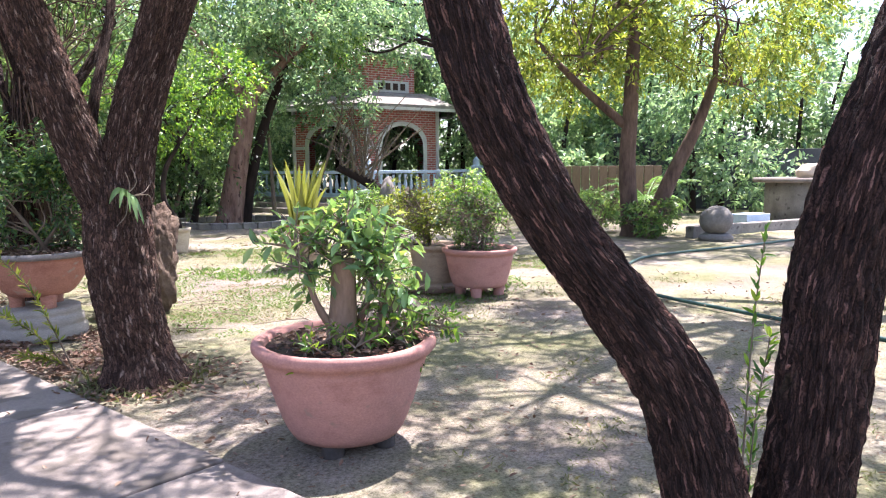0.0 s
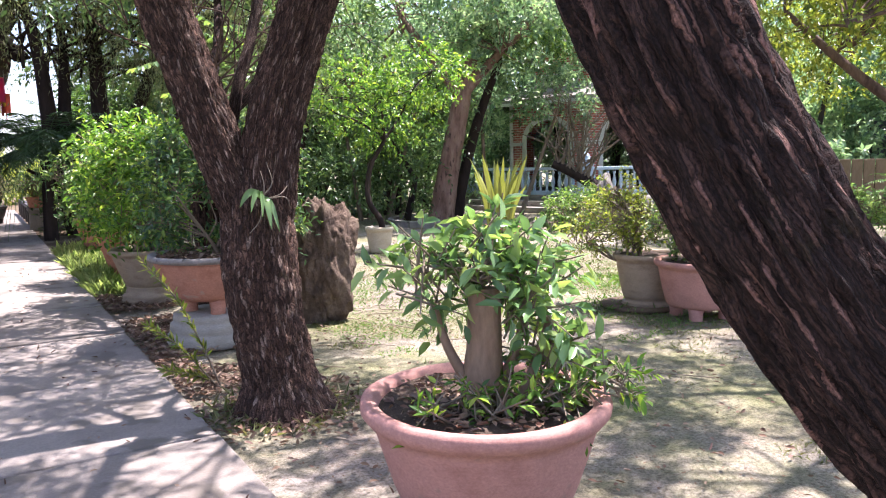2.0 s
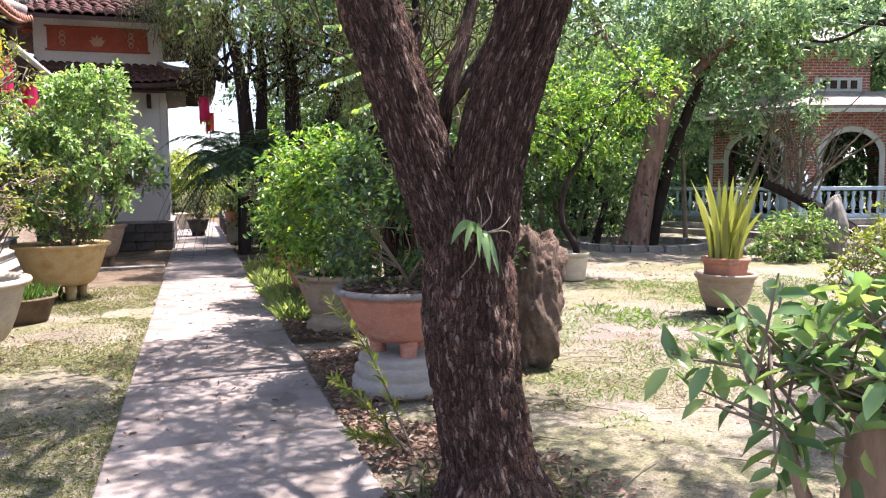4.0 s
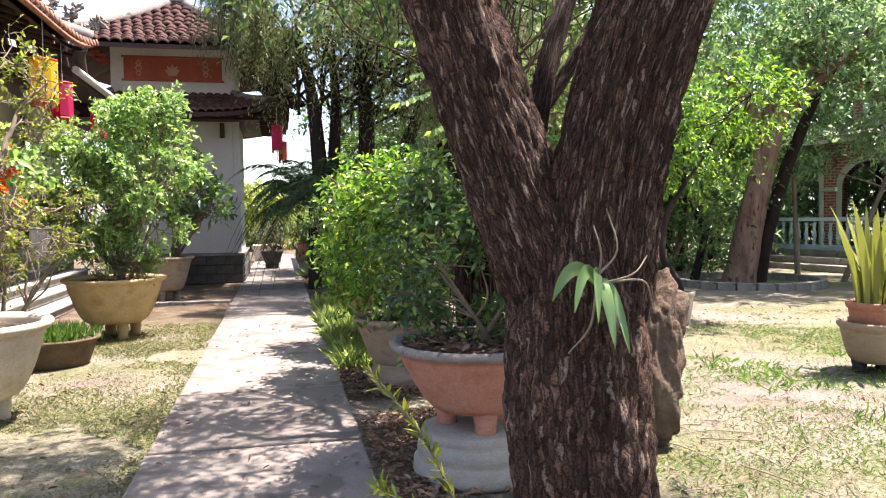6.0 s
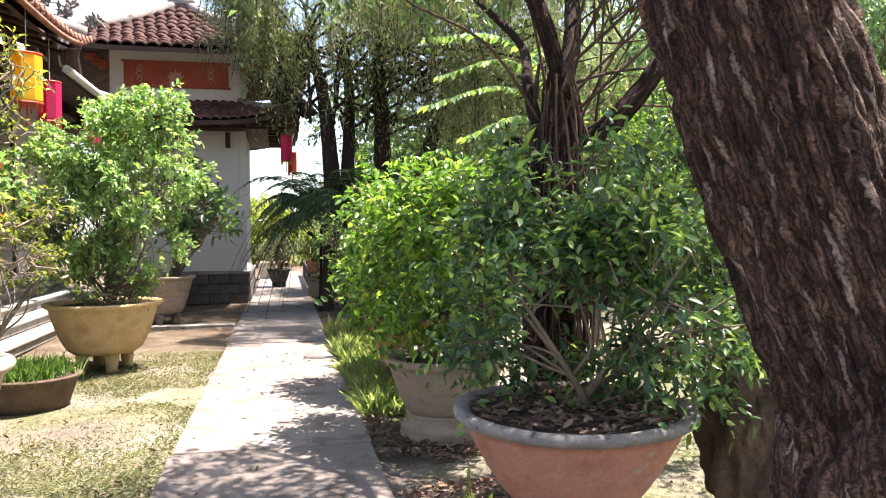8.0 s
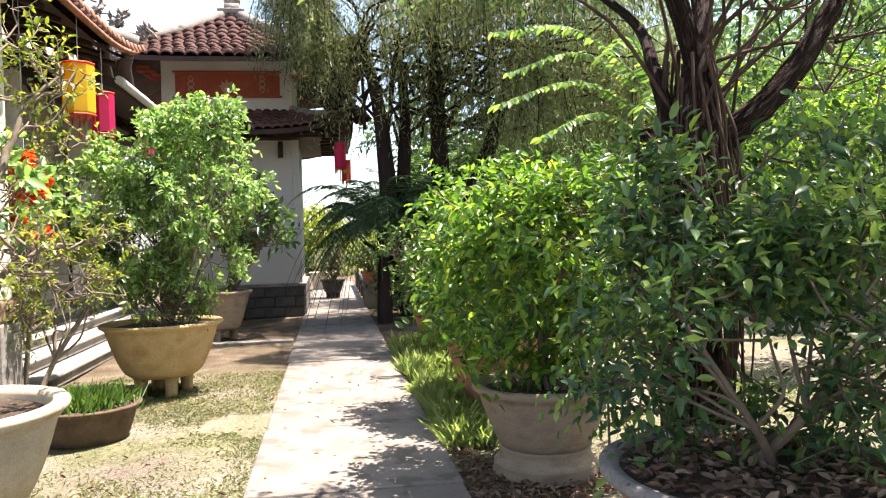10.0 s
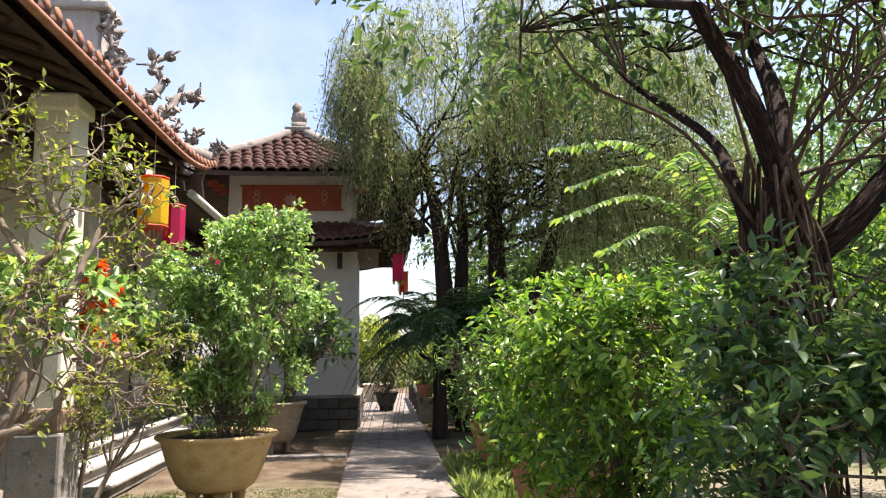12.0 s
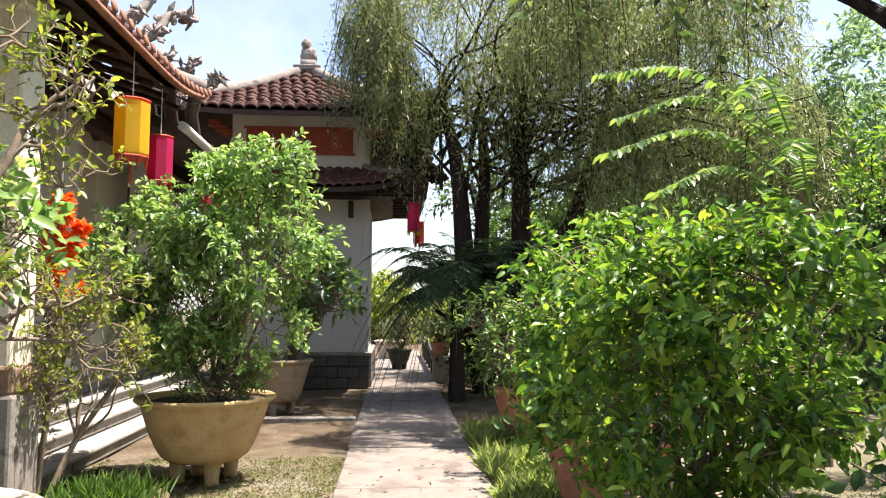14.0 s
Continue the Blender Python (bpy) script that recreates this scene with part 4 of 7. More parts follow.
# ---------------------------------------------------------------- trees of the garden
def big_tree(name, label, trunk, limbs, bark, leaf, blobs, count, twig, per, leaf_len, leaf_w, seed, ends=6, lift=0.1, gaps=0.25, sides=28, rough=0.05, ridge=7, fine=False, flare=True, shell=0.45):
    """A tree: trunk and limbs as (point..., radius) rows, with a crown of leafy twigs over forked branches."""
    t = thing(name, label, "tree")
    for i, rows in enumerate([trunk] + limbs):
        near = i == 0
        if bark in ("bark", "bark_red"):
            bark_part("trunk" if near else "limb", rows, bark, t, seed + i * 3.3, sides, rough)
            continue
        pts = bezier([r[:3] for r in rows], 60)
        rad = np.interp(np.linspace(0, 1, len(pts)), np.linspace(0, 1, len(rows)), [r[3] for r in rows])
        put("trunk" if near else "limb", Geo().tube(pts, rad, sides, rough, seed + i * 3.3, ridge), bark, t)
    if blobs:
        g, br = Geo(), Geo()
        feet = sprigs(g, blobs, count, twig, per, leaf_len, leaf_w, seed, lift, fine, gaps, shell)
        put("crown", g, leaf, t)
        rng = np.random.default_rng(seed)
        tops = [np.array(r[-1][:3]) for r in ([trunk] + limbs)]
        rr = [r[-1][3] for r in ([trunk] + limbs)]
        for k in range(ends):
            b = np.array(blobs[k % len(blobs)][0], float)
            q = min(range(len(tops)), key=lambda i: np.linalg.norm(tops[i] - b))
            main = b + rng.normal(size=3) * 0.25
            branches(br, tops[q], [main], rr[q] * 0.75, rr[q] * 0.25, 7, seed + k, 0.12)
            near = feet[np.argsort(np.linalg.norm(feet - b, axis=1))]
            pick = near[rng.integers(0, max(1, len(near) // max(1, len(blobs) // 2 + 1)), 9)]
            branches(br, main, pick, rr[q] * 0.22, 0.008, 5, seed + 50 + k, 0.15)
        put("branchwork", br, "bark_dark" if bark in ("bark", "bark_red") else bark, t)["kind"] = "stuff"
    return t


# the forked tree beside the path
A = big_tree("garden_tree", "forked garden tree with dark furrowed bark beside the path", 
    [(2.50, 5.06, -0.05, 0.37), (2.49, 5.06, 0.07, 0.29), (2.48, 5.07, 0.22, 0.225), (2.43, 5.09, 0.58, 0.228), (2.40, 5.10, 0.88, 0.24), (2.39, 5.10, 1.15, 0.235), (2.38, 5.11, 1.38, 0.20), (2.37, 5.12, 1.6, 0.12)],
    [[(2.34, 5.13, 1.05, 0.10), (2.30, 5.13, 1.36, 0.15), (2.21, 5.17, 1.64, 0.15), (2.11, 5.20, 1.95, 0.146), (2.03, 5.22, 2.21, 0.147), (1.94, 5.25, 2.5, 0.15), (1.78, 5.3, 3.1, 0.13), (1.6, 5.5, 4.0, 0.11)],
     [(2.40, 5.08, 1.05, 0.12), (2.41, 5.08, 1.38, 0.135), (2.42, 5.07, 1.64, 0.125), (2.48, 5.05, 1.95, 0.115), (2.55, 5.03, 2.2, 0.11), (2.64, 4.99, 2.5, 0.105), (2.78, 4.9, 3.1, 0.1), (3.0, 4.9, 4.0, 0.09)],
     [(2.47, 5.06, 1.05, 0.10), (2.51, 5.05, 1.38, 0.115), (2.54, 5.05, 1.64, 0.115), (2.61, 5.04, 1.95, 0.11), (2.69, 5.03, 2.2, 0.105), (2.79, 5.0, 2.5, 0.10), (3.05, 5.0, 3.1, 0.095), (3.5, 5.1, 4.0, 0.085)],
     [(2.28, 5.22, 1.8, 0.04), (2.38, 5.32, 2.1, 0.036), (2.5, 5.42, 2.4, 0.034), (2.62, 5.5, 2.8, 0.03), (2.8, 5.7, 3.4, 0.025)]],
    # unseen high crown: leaf clumps placed so their shade dapples the path
    "bark", "leaf_willow", [((1.2, 6.3, 5.6), (1.7, 1.8, 1.0)), ((3.0, 6.0, 5.9), (1.6, 1.8, 1.0)), ((3.9, 4.6, 5.2), (1.4, 1.5, 0.9)), ((1.6, 4.4, 5.0), (1.3, 1.2, 0.8)), ((3.15, 3.0, 5.2), (0.95, 1.0, 0.6)), ((4.4, 6.4, 5.6), (1.3, 1.3, 0.9)), ((2.9, 7.8, 5.9), (1.3, 1.2, 0.8)), ((3.1, 8.6, 6.3), (1.4, 1.0, 0.6)), ((2.2, 6.6, 6.4), (1.3, 1.3, 0.7))],
    7000, 0.5, 9, 0.12, 0.26, 11, ends=9, lift=-0.3, gaps=0.4, sides=150, rough=0.06)

# the leaning twin trunk at the start of the walk
B = big_tree("leaning_tree", "leaning twin-trunked tree with rough black-brown bark",
    [(2.17, 0.65, -0.08, 0.25), (2.143, 0.644, 0.215, 0.159), (2.124, 0.654, 0.384, 0.136), (2.096, 0.682, 0.561, 0.124), (2.059, 0.729, 0.795, 0.119), (2.003, 0.794, 0.973, 0.110), (1.900, 0.916, 1.188, 0.101), (1.797, 1.037, 1.393, 0.098), (1.722, 1.131, 1.599, 0.100), (1.657, 1.205, 1.805, 0.103), (1.610, 1.262, 2.057, 0.105), (1.544, 1.346, 2.534, 0.098), (1.582, 1.392, 3.282, 0.084)],
    [[(2.27, 0.51, -0.08, 0.17), (2.283, 0.476, 0.337, 0.140), (2.311, 0.448, 0.552, 0.134), (2.330, 0.420, 0.860, 0.132), (2.358, 0.401, 1.216, 0.128), (2.395, 0.345, 1.562, 0.120), (2.479, 0.270, 1.880, 0.114), (2.704, 0.177, 2.534, 0.103), (3.171, 0.364, 3.469, 0.084)]],
    "bark_red", "leaf_willow", [((2.0, 1.4, 4.8), (1.2, 1.2, 0.7)), ((3.6, 0.3, 5.0), (1.3, 1.3, 0.8))],
    900, 0.5, 9, 0.12, 0.2, 23, ends=7, lift=-0.2, gaps=0.3, sides=130, rough=0.06)

# an unseen tree beside the lawn, added so its crown shades the sand
big_tree("unseen_lawn_tree", "unseen tall lawn tree added so its high crown shades the sand",
    [(10.2, 0.3, -0.05, 0.3), (10.2, 0.3, 0.3, 0.22), (10.1, 0.6, 2.0, 0.2), (9.8, 1.4, 3.8, 0.16), (9.4, 2.4, 5.0, 0.12)], [[(10.1, 0.7, 2.4, 0.13), (10.4, 2.0, 4.0, 0.1), (10.2, 3.6, 5.2, 0.08)]],
    "bark", "leaf_mid", [((6.3, 2.6, 5.9), (1.5, 1.2, 0.8)), ((7.8, 4.2, 6.2), (1.5, 1.3, 0.8)), ((5.1, 1.5, 5.8), (1.1, 1.0, 0.7)), ((9.2, 3.0, 6.2), (1.6, 1.5, 0.8)), ((6.6, 1.0, 5.9), (1.4, 1.0, 0.7)), ((6.0, 4.4, 6.3), (1.3, 1.0, 0.7)), ((8.6, 5.4, 6.4), (1.6, 1.1, 0.7))],
    4300, 0.45, 9, 0.13, 0.3, 27, ends=8, gaps=0.3, sides=40)

# trees beyond the lawn
big_tree("shade_tree", "tall straight tree with reddish-grey bark in a kerbed bed",
    [(11.17, 17.18, -0.05, 0.42), (11.2, 17.15, 0.2, 0.33), (11.36, 16.97, 1.48, 0.27), (11.6, 16.69, 3.26, 0.225), (11.75, 16.5, 4.2, 0.18)],
    [[(11.6, 16.7, 3.2, 0.15), (11.1, 17.2, 4.2, 0.11), (10.6, 17.8, 5.2, 0.08)], [(11.65, 16.6, 3.4, 0.14), (12.4, 16.0, 4.4, 0.1), (13.0, 15.4, 5.2, 0.07)]],
    "bark_rose", "leaf_pale", [((10.6, 18.0, 5.6), (2.6, 2.4, 1.7)), ((12.6, 16.3, 6.2), (2.4, 2.4, 1.7)), ((9.8, 18.6, 3.7), (1.5, 1.5, 1.0)), ((12.4, 15.6, 4.6), (1.4, 1.3, 0.8))],
    3600, 0.45, 9, 0.16, 0.42, 31, ends=8, gaps=0.28, sides=20, ridge=6)
big_tree("slender_tree", "thin dark tree leaning beside the shade tree",
    [(11.95, 17.62, -0.05, 0.2), (12.05, 17.5, 0.8, 0.15), (12.24, 17.3, 1.94, 0.14), (12.46, 17.03, 3.02, 0.12), (12.9, 16.7, 4.4, 0.08)], [],
    "bark_dark", "leaf_mid", [((13.4, 16.6, 5.4), (1.6, 1.6, 1.2)), ((12.0, 18.6, 3.4), (0.9, 0.9, 0.6))], 1100, 0.4, 9, 0.15, 0.42, 37, ends=3, gaps=0.3, sides=14, ridge=5)
for k, (x, y, dx, dy) in enumerate(((9.9, 19.3, -0.35, 0.3), (10.2, 19.4, 0.05, 0.0), (10.6, 19.1, 0.7, -0.5), (13.0, 17.6, -0.1, 0.1), (13.6, 16.9, 0.8, -0.7))):
    big_tree("sapling", "thin pale-barked sapling with a small leafy crown", [(x, y, -0.03, 0.07), (x + dx * 0.5, y + dy * 0.5, 1.5, 0.055), (x + dx, y + dy, 3.0, 0.04)], [],
             "bark_pale", "leaf_pale", [((x + dx, y + dy, 3.3), (1.0, 1.0, 0.8))], 420, 0.4, 8, 0.15, 0.42, 41 + k, ends=2, gaps=0.3, sides=8, ridge=0)
big_tree("mango_tree", "broad tree with brown peeling bark and yellow-green leaves",
    [(14.84, 7.27, -0.05, 0.3), (14.8, 7.3, 0.3, 0.2), (14.74, 7.38, 1.44, 0.172), (14.77, 7.35, 2.65, 0.158), (14.8, 7.33, 3.84, 0.14), (14.85, 7.3, 4.8, 0.11)],
    [[(15.18, 7.03, -0.05, 0.25), (15.25, 6.95, 0.4, 0.18), (15.48, 6.68, 1.31, 0.155), (15.82, 6.28, 2.4, 0.12), (16.0, 6.0, 3.4, 0.08)], [(14.77, 7.35, 2.3, 0.1), (14.2, 8.2, 3.2, 0.08), (13.6, 9.0, 4.2, 0.05)]],
    "bark_brown", "leaf_yellow", [((14.0, 8.8, 5.0), (2.6, 2.4, 1.7)), ((15.8, 5.8, 4.9), (2.5, 2.3, 1.6)), ((14.6, 7.4, 6.6), (2.6, 2.6, 1.5)), ((16.6, 9.6, 4.0), (1.7, 1.6, 1.1)), ((13.2, 7.0, 3.9), (1.1, 1.1, 0.6)), ((16.8, 5.4, 3.4), (1.1, 1.1, 0.7))],
    4600, 0.4, 9, 0.16, 0.34, 53, ends=10, gaps=0.26, sides=20, ridge=6)
big_tree("overhanging_tree", "leafy tree overhanging the pavilion's roof",
    [(19.6, 13.4, -0.05, 0.16), (19.4, 13.5, 1.5, 0.12), (19.0, 13.8, 3.4, 0.1), (18.4, 14.3, 4.6, 0.08)], [],
    "bark_dark", "leaf_pale", [((15.6, 17.3, 5.6), (1.5, 1.5, 0.9)), ((17.4, 15.6, 5.5), (1.6, 1.6, 0.9)), ((16.6, 16.6, 6.8), (2.0, 2.0, 1.0)), ((18.6, 14.0, 4.8), (1.3, 1.3, 0.9)), ((14.2, 18.6, 6.2), (1.3, 1.3, 0.8))],
    2400, 0.45, 9, 0.17, 0.4, 67, ends=6, gaps=0.3, sides=12, ridge=0, lift=-0.1)
small = big_tree("crooked_tree", "small crooked tree with light green leaves", [(6.95, 12.4, -0.02, 0.07), (7.0, 12.4, 0.5, 0.06), (6.8, 12.5, 0.95, 0.05), (6.9, 12.6, 1.5, 0.045), (7.2, 12.6, 2.0, 0.035)], [],
    "bark_dark", "leaf_bright", [((7.2, 12.7, 2.5), (1.1, 1.0, 0.6)), ((6.5, 12.9, 3.0), (0.9, 0.9, 0.5)), ((7.8, 12.3, 3.2), (0.9, 0.9, 0.5))], 900, 0.3, 9, 0.1, 0.42, 61, ends=4, gaps=0.25, sides=10, ridge=0)
# the bare frangipani before the pavilion
fr = thing("bare_tree", "leaning tree with bare thin branching twigs before the pavilion", "tree")
put("trunk", Geo().tube(bezier([(15.6, 14.9, 0.3), (15.2, 15.3, 0.75), (14.7, 15.8, 1.2), (14.2, 16.2, 1.5)], 20), np.linspace(0.2, 0.1, 19), 12, 0.08, 3, 4), "bark_dark", fr)
fb, f_rng = Geo(), np.random.default_rng(8)
for k in range(26):
    e = np.array([14.7, 15.7, 1.3]) + np.array([0.66, -0.76, 0]) * f_rng.uniform(-1.9, 1.9) + np.array([0, 0, f_rng.uniform(0.8, 2.7)])
    s = np.array([14.7, 15.7, 1.2]) + np.array([-0.5, 0.5, 0.3]) * f_rng.uniform(-0.6, 1.0)
    p = bezier([s, s * 0.6 + e * 0.4 + f_rng.normal(size=3) * 0.12, e], 10)
    fb.tube(p, np.linspace(0.035, 0.01, len(p)), 5)
    branches(fb, p[len(p) // 2], [p[len(p) // 2] + f_rng.normal(size=3) * 0.35 + np.array([0, 0, 0.5]) for _ in range(2)], 0.016, 0.006, 4, k)
put("branchwork", fb, "twig", fr)["kind"] = "stuff"

# the tree with hanging roots behind the potted hedges
ban = big_tree("rooted_tree", "dark reddish tree wrapped in hanging aerial roots",
    [(2.95, 8.25, -0.05, 0.26), (2.92, 8.22, 0.5, 0.17), (2.87, 8.2, 1.29, 0.145), (2.90, 8.2, 1.8, 0.13), (2.94, 8.2, 2.2, 0.13), (2.97, 8.2, 2.5, 0.04)],
    [[(2.87, 8.2, 1.95, 0.045), (2.79, 8.3, 2.43, 0.034), (2.90, 8.8, 2.83, 0.026), (2.71, 9.4, 3.35, 0.018), (2.57, 9.9, 3.91, 0.012)],
     [(2.98, 8.2, 2.0, 0.07), (3.29, 8.1, 2.28, 0.06), (3.55, 8.1, 2.6, 0.05), (3.95, 8.2, 3.2, 0.035)],
     [(2.92, 8.2, 1.75, 0.07), (2.72, 8.15, 1.95, 0.06), (2.62, 8.1, 2.1, 0.055)],
     [(2.96, 8.2, 2.4, 0.05), (2.85, 8.2, 2.8, 0.05), (2.6, 8.2, 3.3, 0.035)],
     [(2.97, 8.2, 2.4, 0.05), (3.15, 8.5, 2.9, 0.05), (3.3, 9.0, 3.5, 0.035)]],
    "bark_red", "leaf_thicket", [((1.9, 8.9, 3.55), (0.9, 0.8, 0.35)), ((3.0, 8.4, 4.1), (1.4, 1.2, 0.5)), ((4.2, 8.6, 3.7), (1.1, 1.2, 0.6)), ((2.7, 9.2, 3.6), (1.0, 0.7, 0.45)), ((4.6, 9.4, 3.5), (1.2, 1.0, 0.8))],
    1500, 0.34, 7, 0.09, 0.45, 71, ends=5, gaps=0.3, sides=60, rough=0.1)
roots, r_rng = Geo(), np.random.default_rng(12)
for k in range(80):
    a = r_rng.uniform(0, 6.28)
    z0 = r_rng.uniform(1.5, 2.5)
    r = r_rng.uniform(0.12, 0.24)
    x, y = 2.92 + r * math.cos(a), 8.2 + r * math.sin(a)
    p = bezier([(2.92 + 0.1 * math.cos(a), 8.2 + 0.1 * math.sin(a), z0 + 0.1), (x, y, z0 - 0.3), (x + r_rng.normal() * 0.05, y + r_rng.normal() * 0.05, z0 - 1.0), (x + r_rng.normal() * 0.08, y + r_rng.normal() * 0.08, max(0.0, z0 - r_rng.uniform(1.0, 2.4)))], 12)
    roots.tube(p, np.linspace(0.009, 0.004, len(p)), 5)
for k in range(14):
    a = r_rng.uniform(-2.6, 1.2)
    e = np.array([2.94 + r_rng.uniform(0.6, 1.6) * math.cos(a), 8.25 + r_rng.uniform(0.3, 1.0) * math.sin(a), r_rng.uniform(2.5, 3.9)])
    s = np.array([2.94, 8.2, r_rng.uniform(2.0, 2.5)])
    branches(roots, s, [e], 0.012, 0.004, 5, k, 0.18)
    branches(roots, e * 0.6 + s * 0.4, [e + r_rng.normal(size=3) * 0.35 + np.array([0, 0, 0.25]) for _ in range(4)], 0.006, 0.003, 4, k + 90, 0.25)
put("root_curtain", roots, "root_red", ban)["kind"] = "stuff"

# the weeping tree beside the tower
wil = thing("weeping_tree", "weeping tree with dark trunks and trailing grey-green foliage", "tree")
for rows in ([(2.95, 20.6, -0.05, 0.319), (2.70, 20.3, 0.8, 0.213), (2.45, 20.0, 1.6, 0.181), (2.35, 19.8, 3.0, 0.160), (2.20, 19.6, 4.3, 0.128), (1.90, 19.5, 5.6, 0.075)],
             [(3.00, 20.6, -0.05, 0.255), (2.85, 20.2, 1.2, 0.170), (2.70, 19.9, 2.6, 0.139), (2.75, 19.8, 4.2, 0.106), (2.60, 19.6, 5.8, 0.064)],
             [(3.40, 20.4, -0.05, 0.319), (3.50, 20.1, 1.2, 0.213), (3.45, 19.8, 2.6, 0.191), (3.40, 19.7, 4.2, 0.149), (3.30, 19.6, 6.2, 0.085)],
             [(3.50, 20.2, 1.0, 0.160), (3.90, 19.8, 2.2, 0.149), (4.40, 19.5, 3.4, 0.139), (4.80, 19.4, 4.6, 0.106), (5.10, 19.3, 6.0, 0.064)]):
    p = bezier([r[:3] for r in rows], 30)
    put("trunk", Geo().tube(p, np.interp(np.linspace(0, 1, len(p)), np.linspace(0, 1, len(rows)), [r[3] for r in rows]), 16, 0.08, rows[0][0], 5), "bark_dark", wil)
wg, wt, w_rng = Geo(), Geo(), np.random.default_rng(17)
w_blobs = [((1.3, 19.2, 6.6), (0.9, 1.1, 1.1)), ((2.3, 18.6, 7.3), (1.9, 1.6, 1.5)), ((2.6, 19.6, 5.6), (1.8, 1.5, 1.2)), ((4.3, 18.8, 6.6), (1.7, 1.6, 1.5)), ((5.6, 19.4, 5.0), (1.3, 1.4, 1.0)), ((1.2, 20.0, 7.9), (1.2, 1.2, 1.0)), ((4.6, 20.6, 7.8), (1.8, 1.6, 1.3)), ((3.7, 17.3, 6.6), (1.3, 1.1, 1.0)), ((3.5, 15.9, 7.0), (1.1, 1.0, 0.8)), ((4.6, 18.0, 4.6), (1.2, 1.0, 0.8)), ((0.9, 19.8, 6.9), (0.9, 1.0, 0.9)), ((6.4, 18.4, 6.4), (1.4, 1.3, 1.3)), ((7.6, 18.8, 5.4), (1.3, 1.3, 1.0)), ((6.0, 16.8, 6.4), (1.2, 1.1, 1.0)), ((5.4, 19.4, 8.0), (1.6, 1.4, 1.0)), ((7.0, 17.4, 4.4), (1.1, 1.1, 0.7))]
for k in range(12000):
    c, r = w_blobs[w_rng.integers(0, len(w_blobs))]
    d = w_rng.normal(size=3)
    d /= np.linalg.norm(d)
    b = np.array(c) + d * np.array(r) * w_rng.uniform(0.45, 1.0)
    if noise.noise(Vector(b) * 0.9) < -0.22:
        continue
    ln = w_rng.uniform(0.7, 1.7)
    out = np.array([d[0], d[1], 0]) * 0.35 + w_rng.normal(size=3) * 0.12
    s = np.linspace(0, 1, 17)[1:]
    at = b + np.outer(s, out) * ln * 0.6 + np.outer(s ** 1.6, [0, 0, -1]) * ln
    way = out * 0.4 + np.array([0, 0, -0.7]) + w_rng.normal(size=(16, 3)) * 0.6
    leaf_geo(wg, at, way, np.full(16, 0.135), 0.17, w_rng, False, 0.1, 0.05)
    if k % 26 == 0:
        branches(wt, b + np.array([0, 0, 0.1]), [at[-1]], 0.01, 0.004, 4, k, 0.05)
    if k % 120 == 0:
        branches(wt, (w_rng.uniform(1.6, 4.2), 19.6, w_rng.uniform(3.6, 5.6)), [b], 0.035, 0.01, 5, k, 0.2)
put("crown", wg, "leaf_willow", wil)
put("branchwork", wt, "bark_dark", wil)["kind"] = "stuff"


def fronds(name, label, c, n, length, leaf, width, mat, seed, rise=0.5, droop=0.9, trunk=0.0, az=(0, 6.28), count=34, bark="bark_dark"):
    """A crown of arching feathered fronds."""
    t = thing(name, label, "palm")
    rng = np.random.default_rng(seed)
    if trunk:
        put("trunk", Geo().tube([(c[0], c[1], -0.03), (c[0], c[1], c[2] * 0.5), (c[0], c[1], c[2])], [0.96 * trunk, 0.8 * trunk, 0.72 * trunk], 14, 0.15, seed, 6), bark, t)
    for k in range(n):
        a = az[0] + (az[1] - az[0]) * (k + rng.uniform(-0.3, 0.3)) / n
        ln = length * rng.uniform(0.75, 1.1)
        up = rise * rng.uniform(0.3, 1.5)
        s = np.linspace(0, 1, count)
        d = np.array([math.cos(a), math.sin(a), 0])
        mid = np.array(c) + np.outer(s, d) * ln + np.outer(s * up * ln - s ** 2.2 * droop * ln * rng.uniform(0.7, 1.2), [0, 0, 1])
        g = Geo().tube(mid[::3], np.linspace(0.016, 0.004, len(mid[::3])), 5)
        tan = unit(np.gradient(mid, axis=0))
        for sd in (-1, 1):
            side = unit(np.cross(tan, [0, 0, 1.0])) * sd
            size = leaf * np.sin(np.clip(s * 1.05 + 0.12, 0, 1) * math.pi) ** 0.6 + 0.02
            leaf_geo(g, mid[2:], (side * 0.9 + tan * 0.5 - np.array([0, 0, 0.25]))[2:], size[2:], width, rng, False, 0.1, 0.1)
        put("frond", g, mat, t)
    return t


fronds("cycad", "dark green cycad with drooping feathered fronds", (2.2, 19.4, 1.8), 84, 1.95, 0.32, 0.12, "palm", 3, 1.15, 1.55, trunk=0.15)
fronds("fern_palm", "bright green cycad with arching fronds beyond the kerb", (17.0, 8.0, 0.7), 12, 1.5, 0.22, 0.12, "fern", 4, 0.6, 0.7, trunk=0.2)
fronds("date_palm", "pale palm behind the temple tower", (3.0, 23.6, 2.6), 16, 2.0, 0.3, 0.10, "fern", 6, 0.9, 0.6, trunk=0.2)

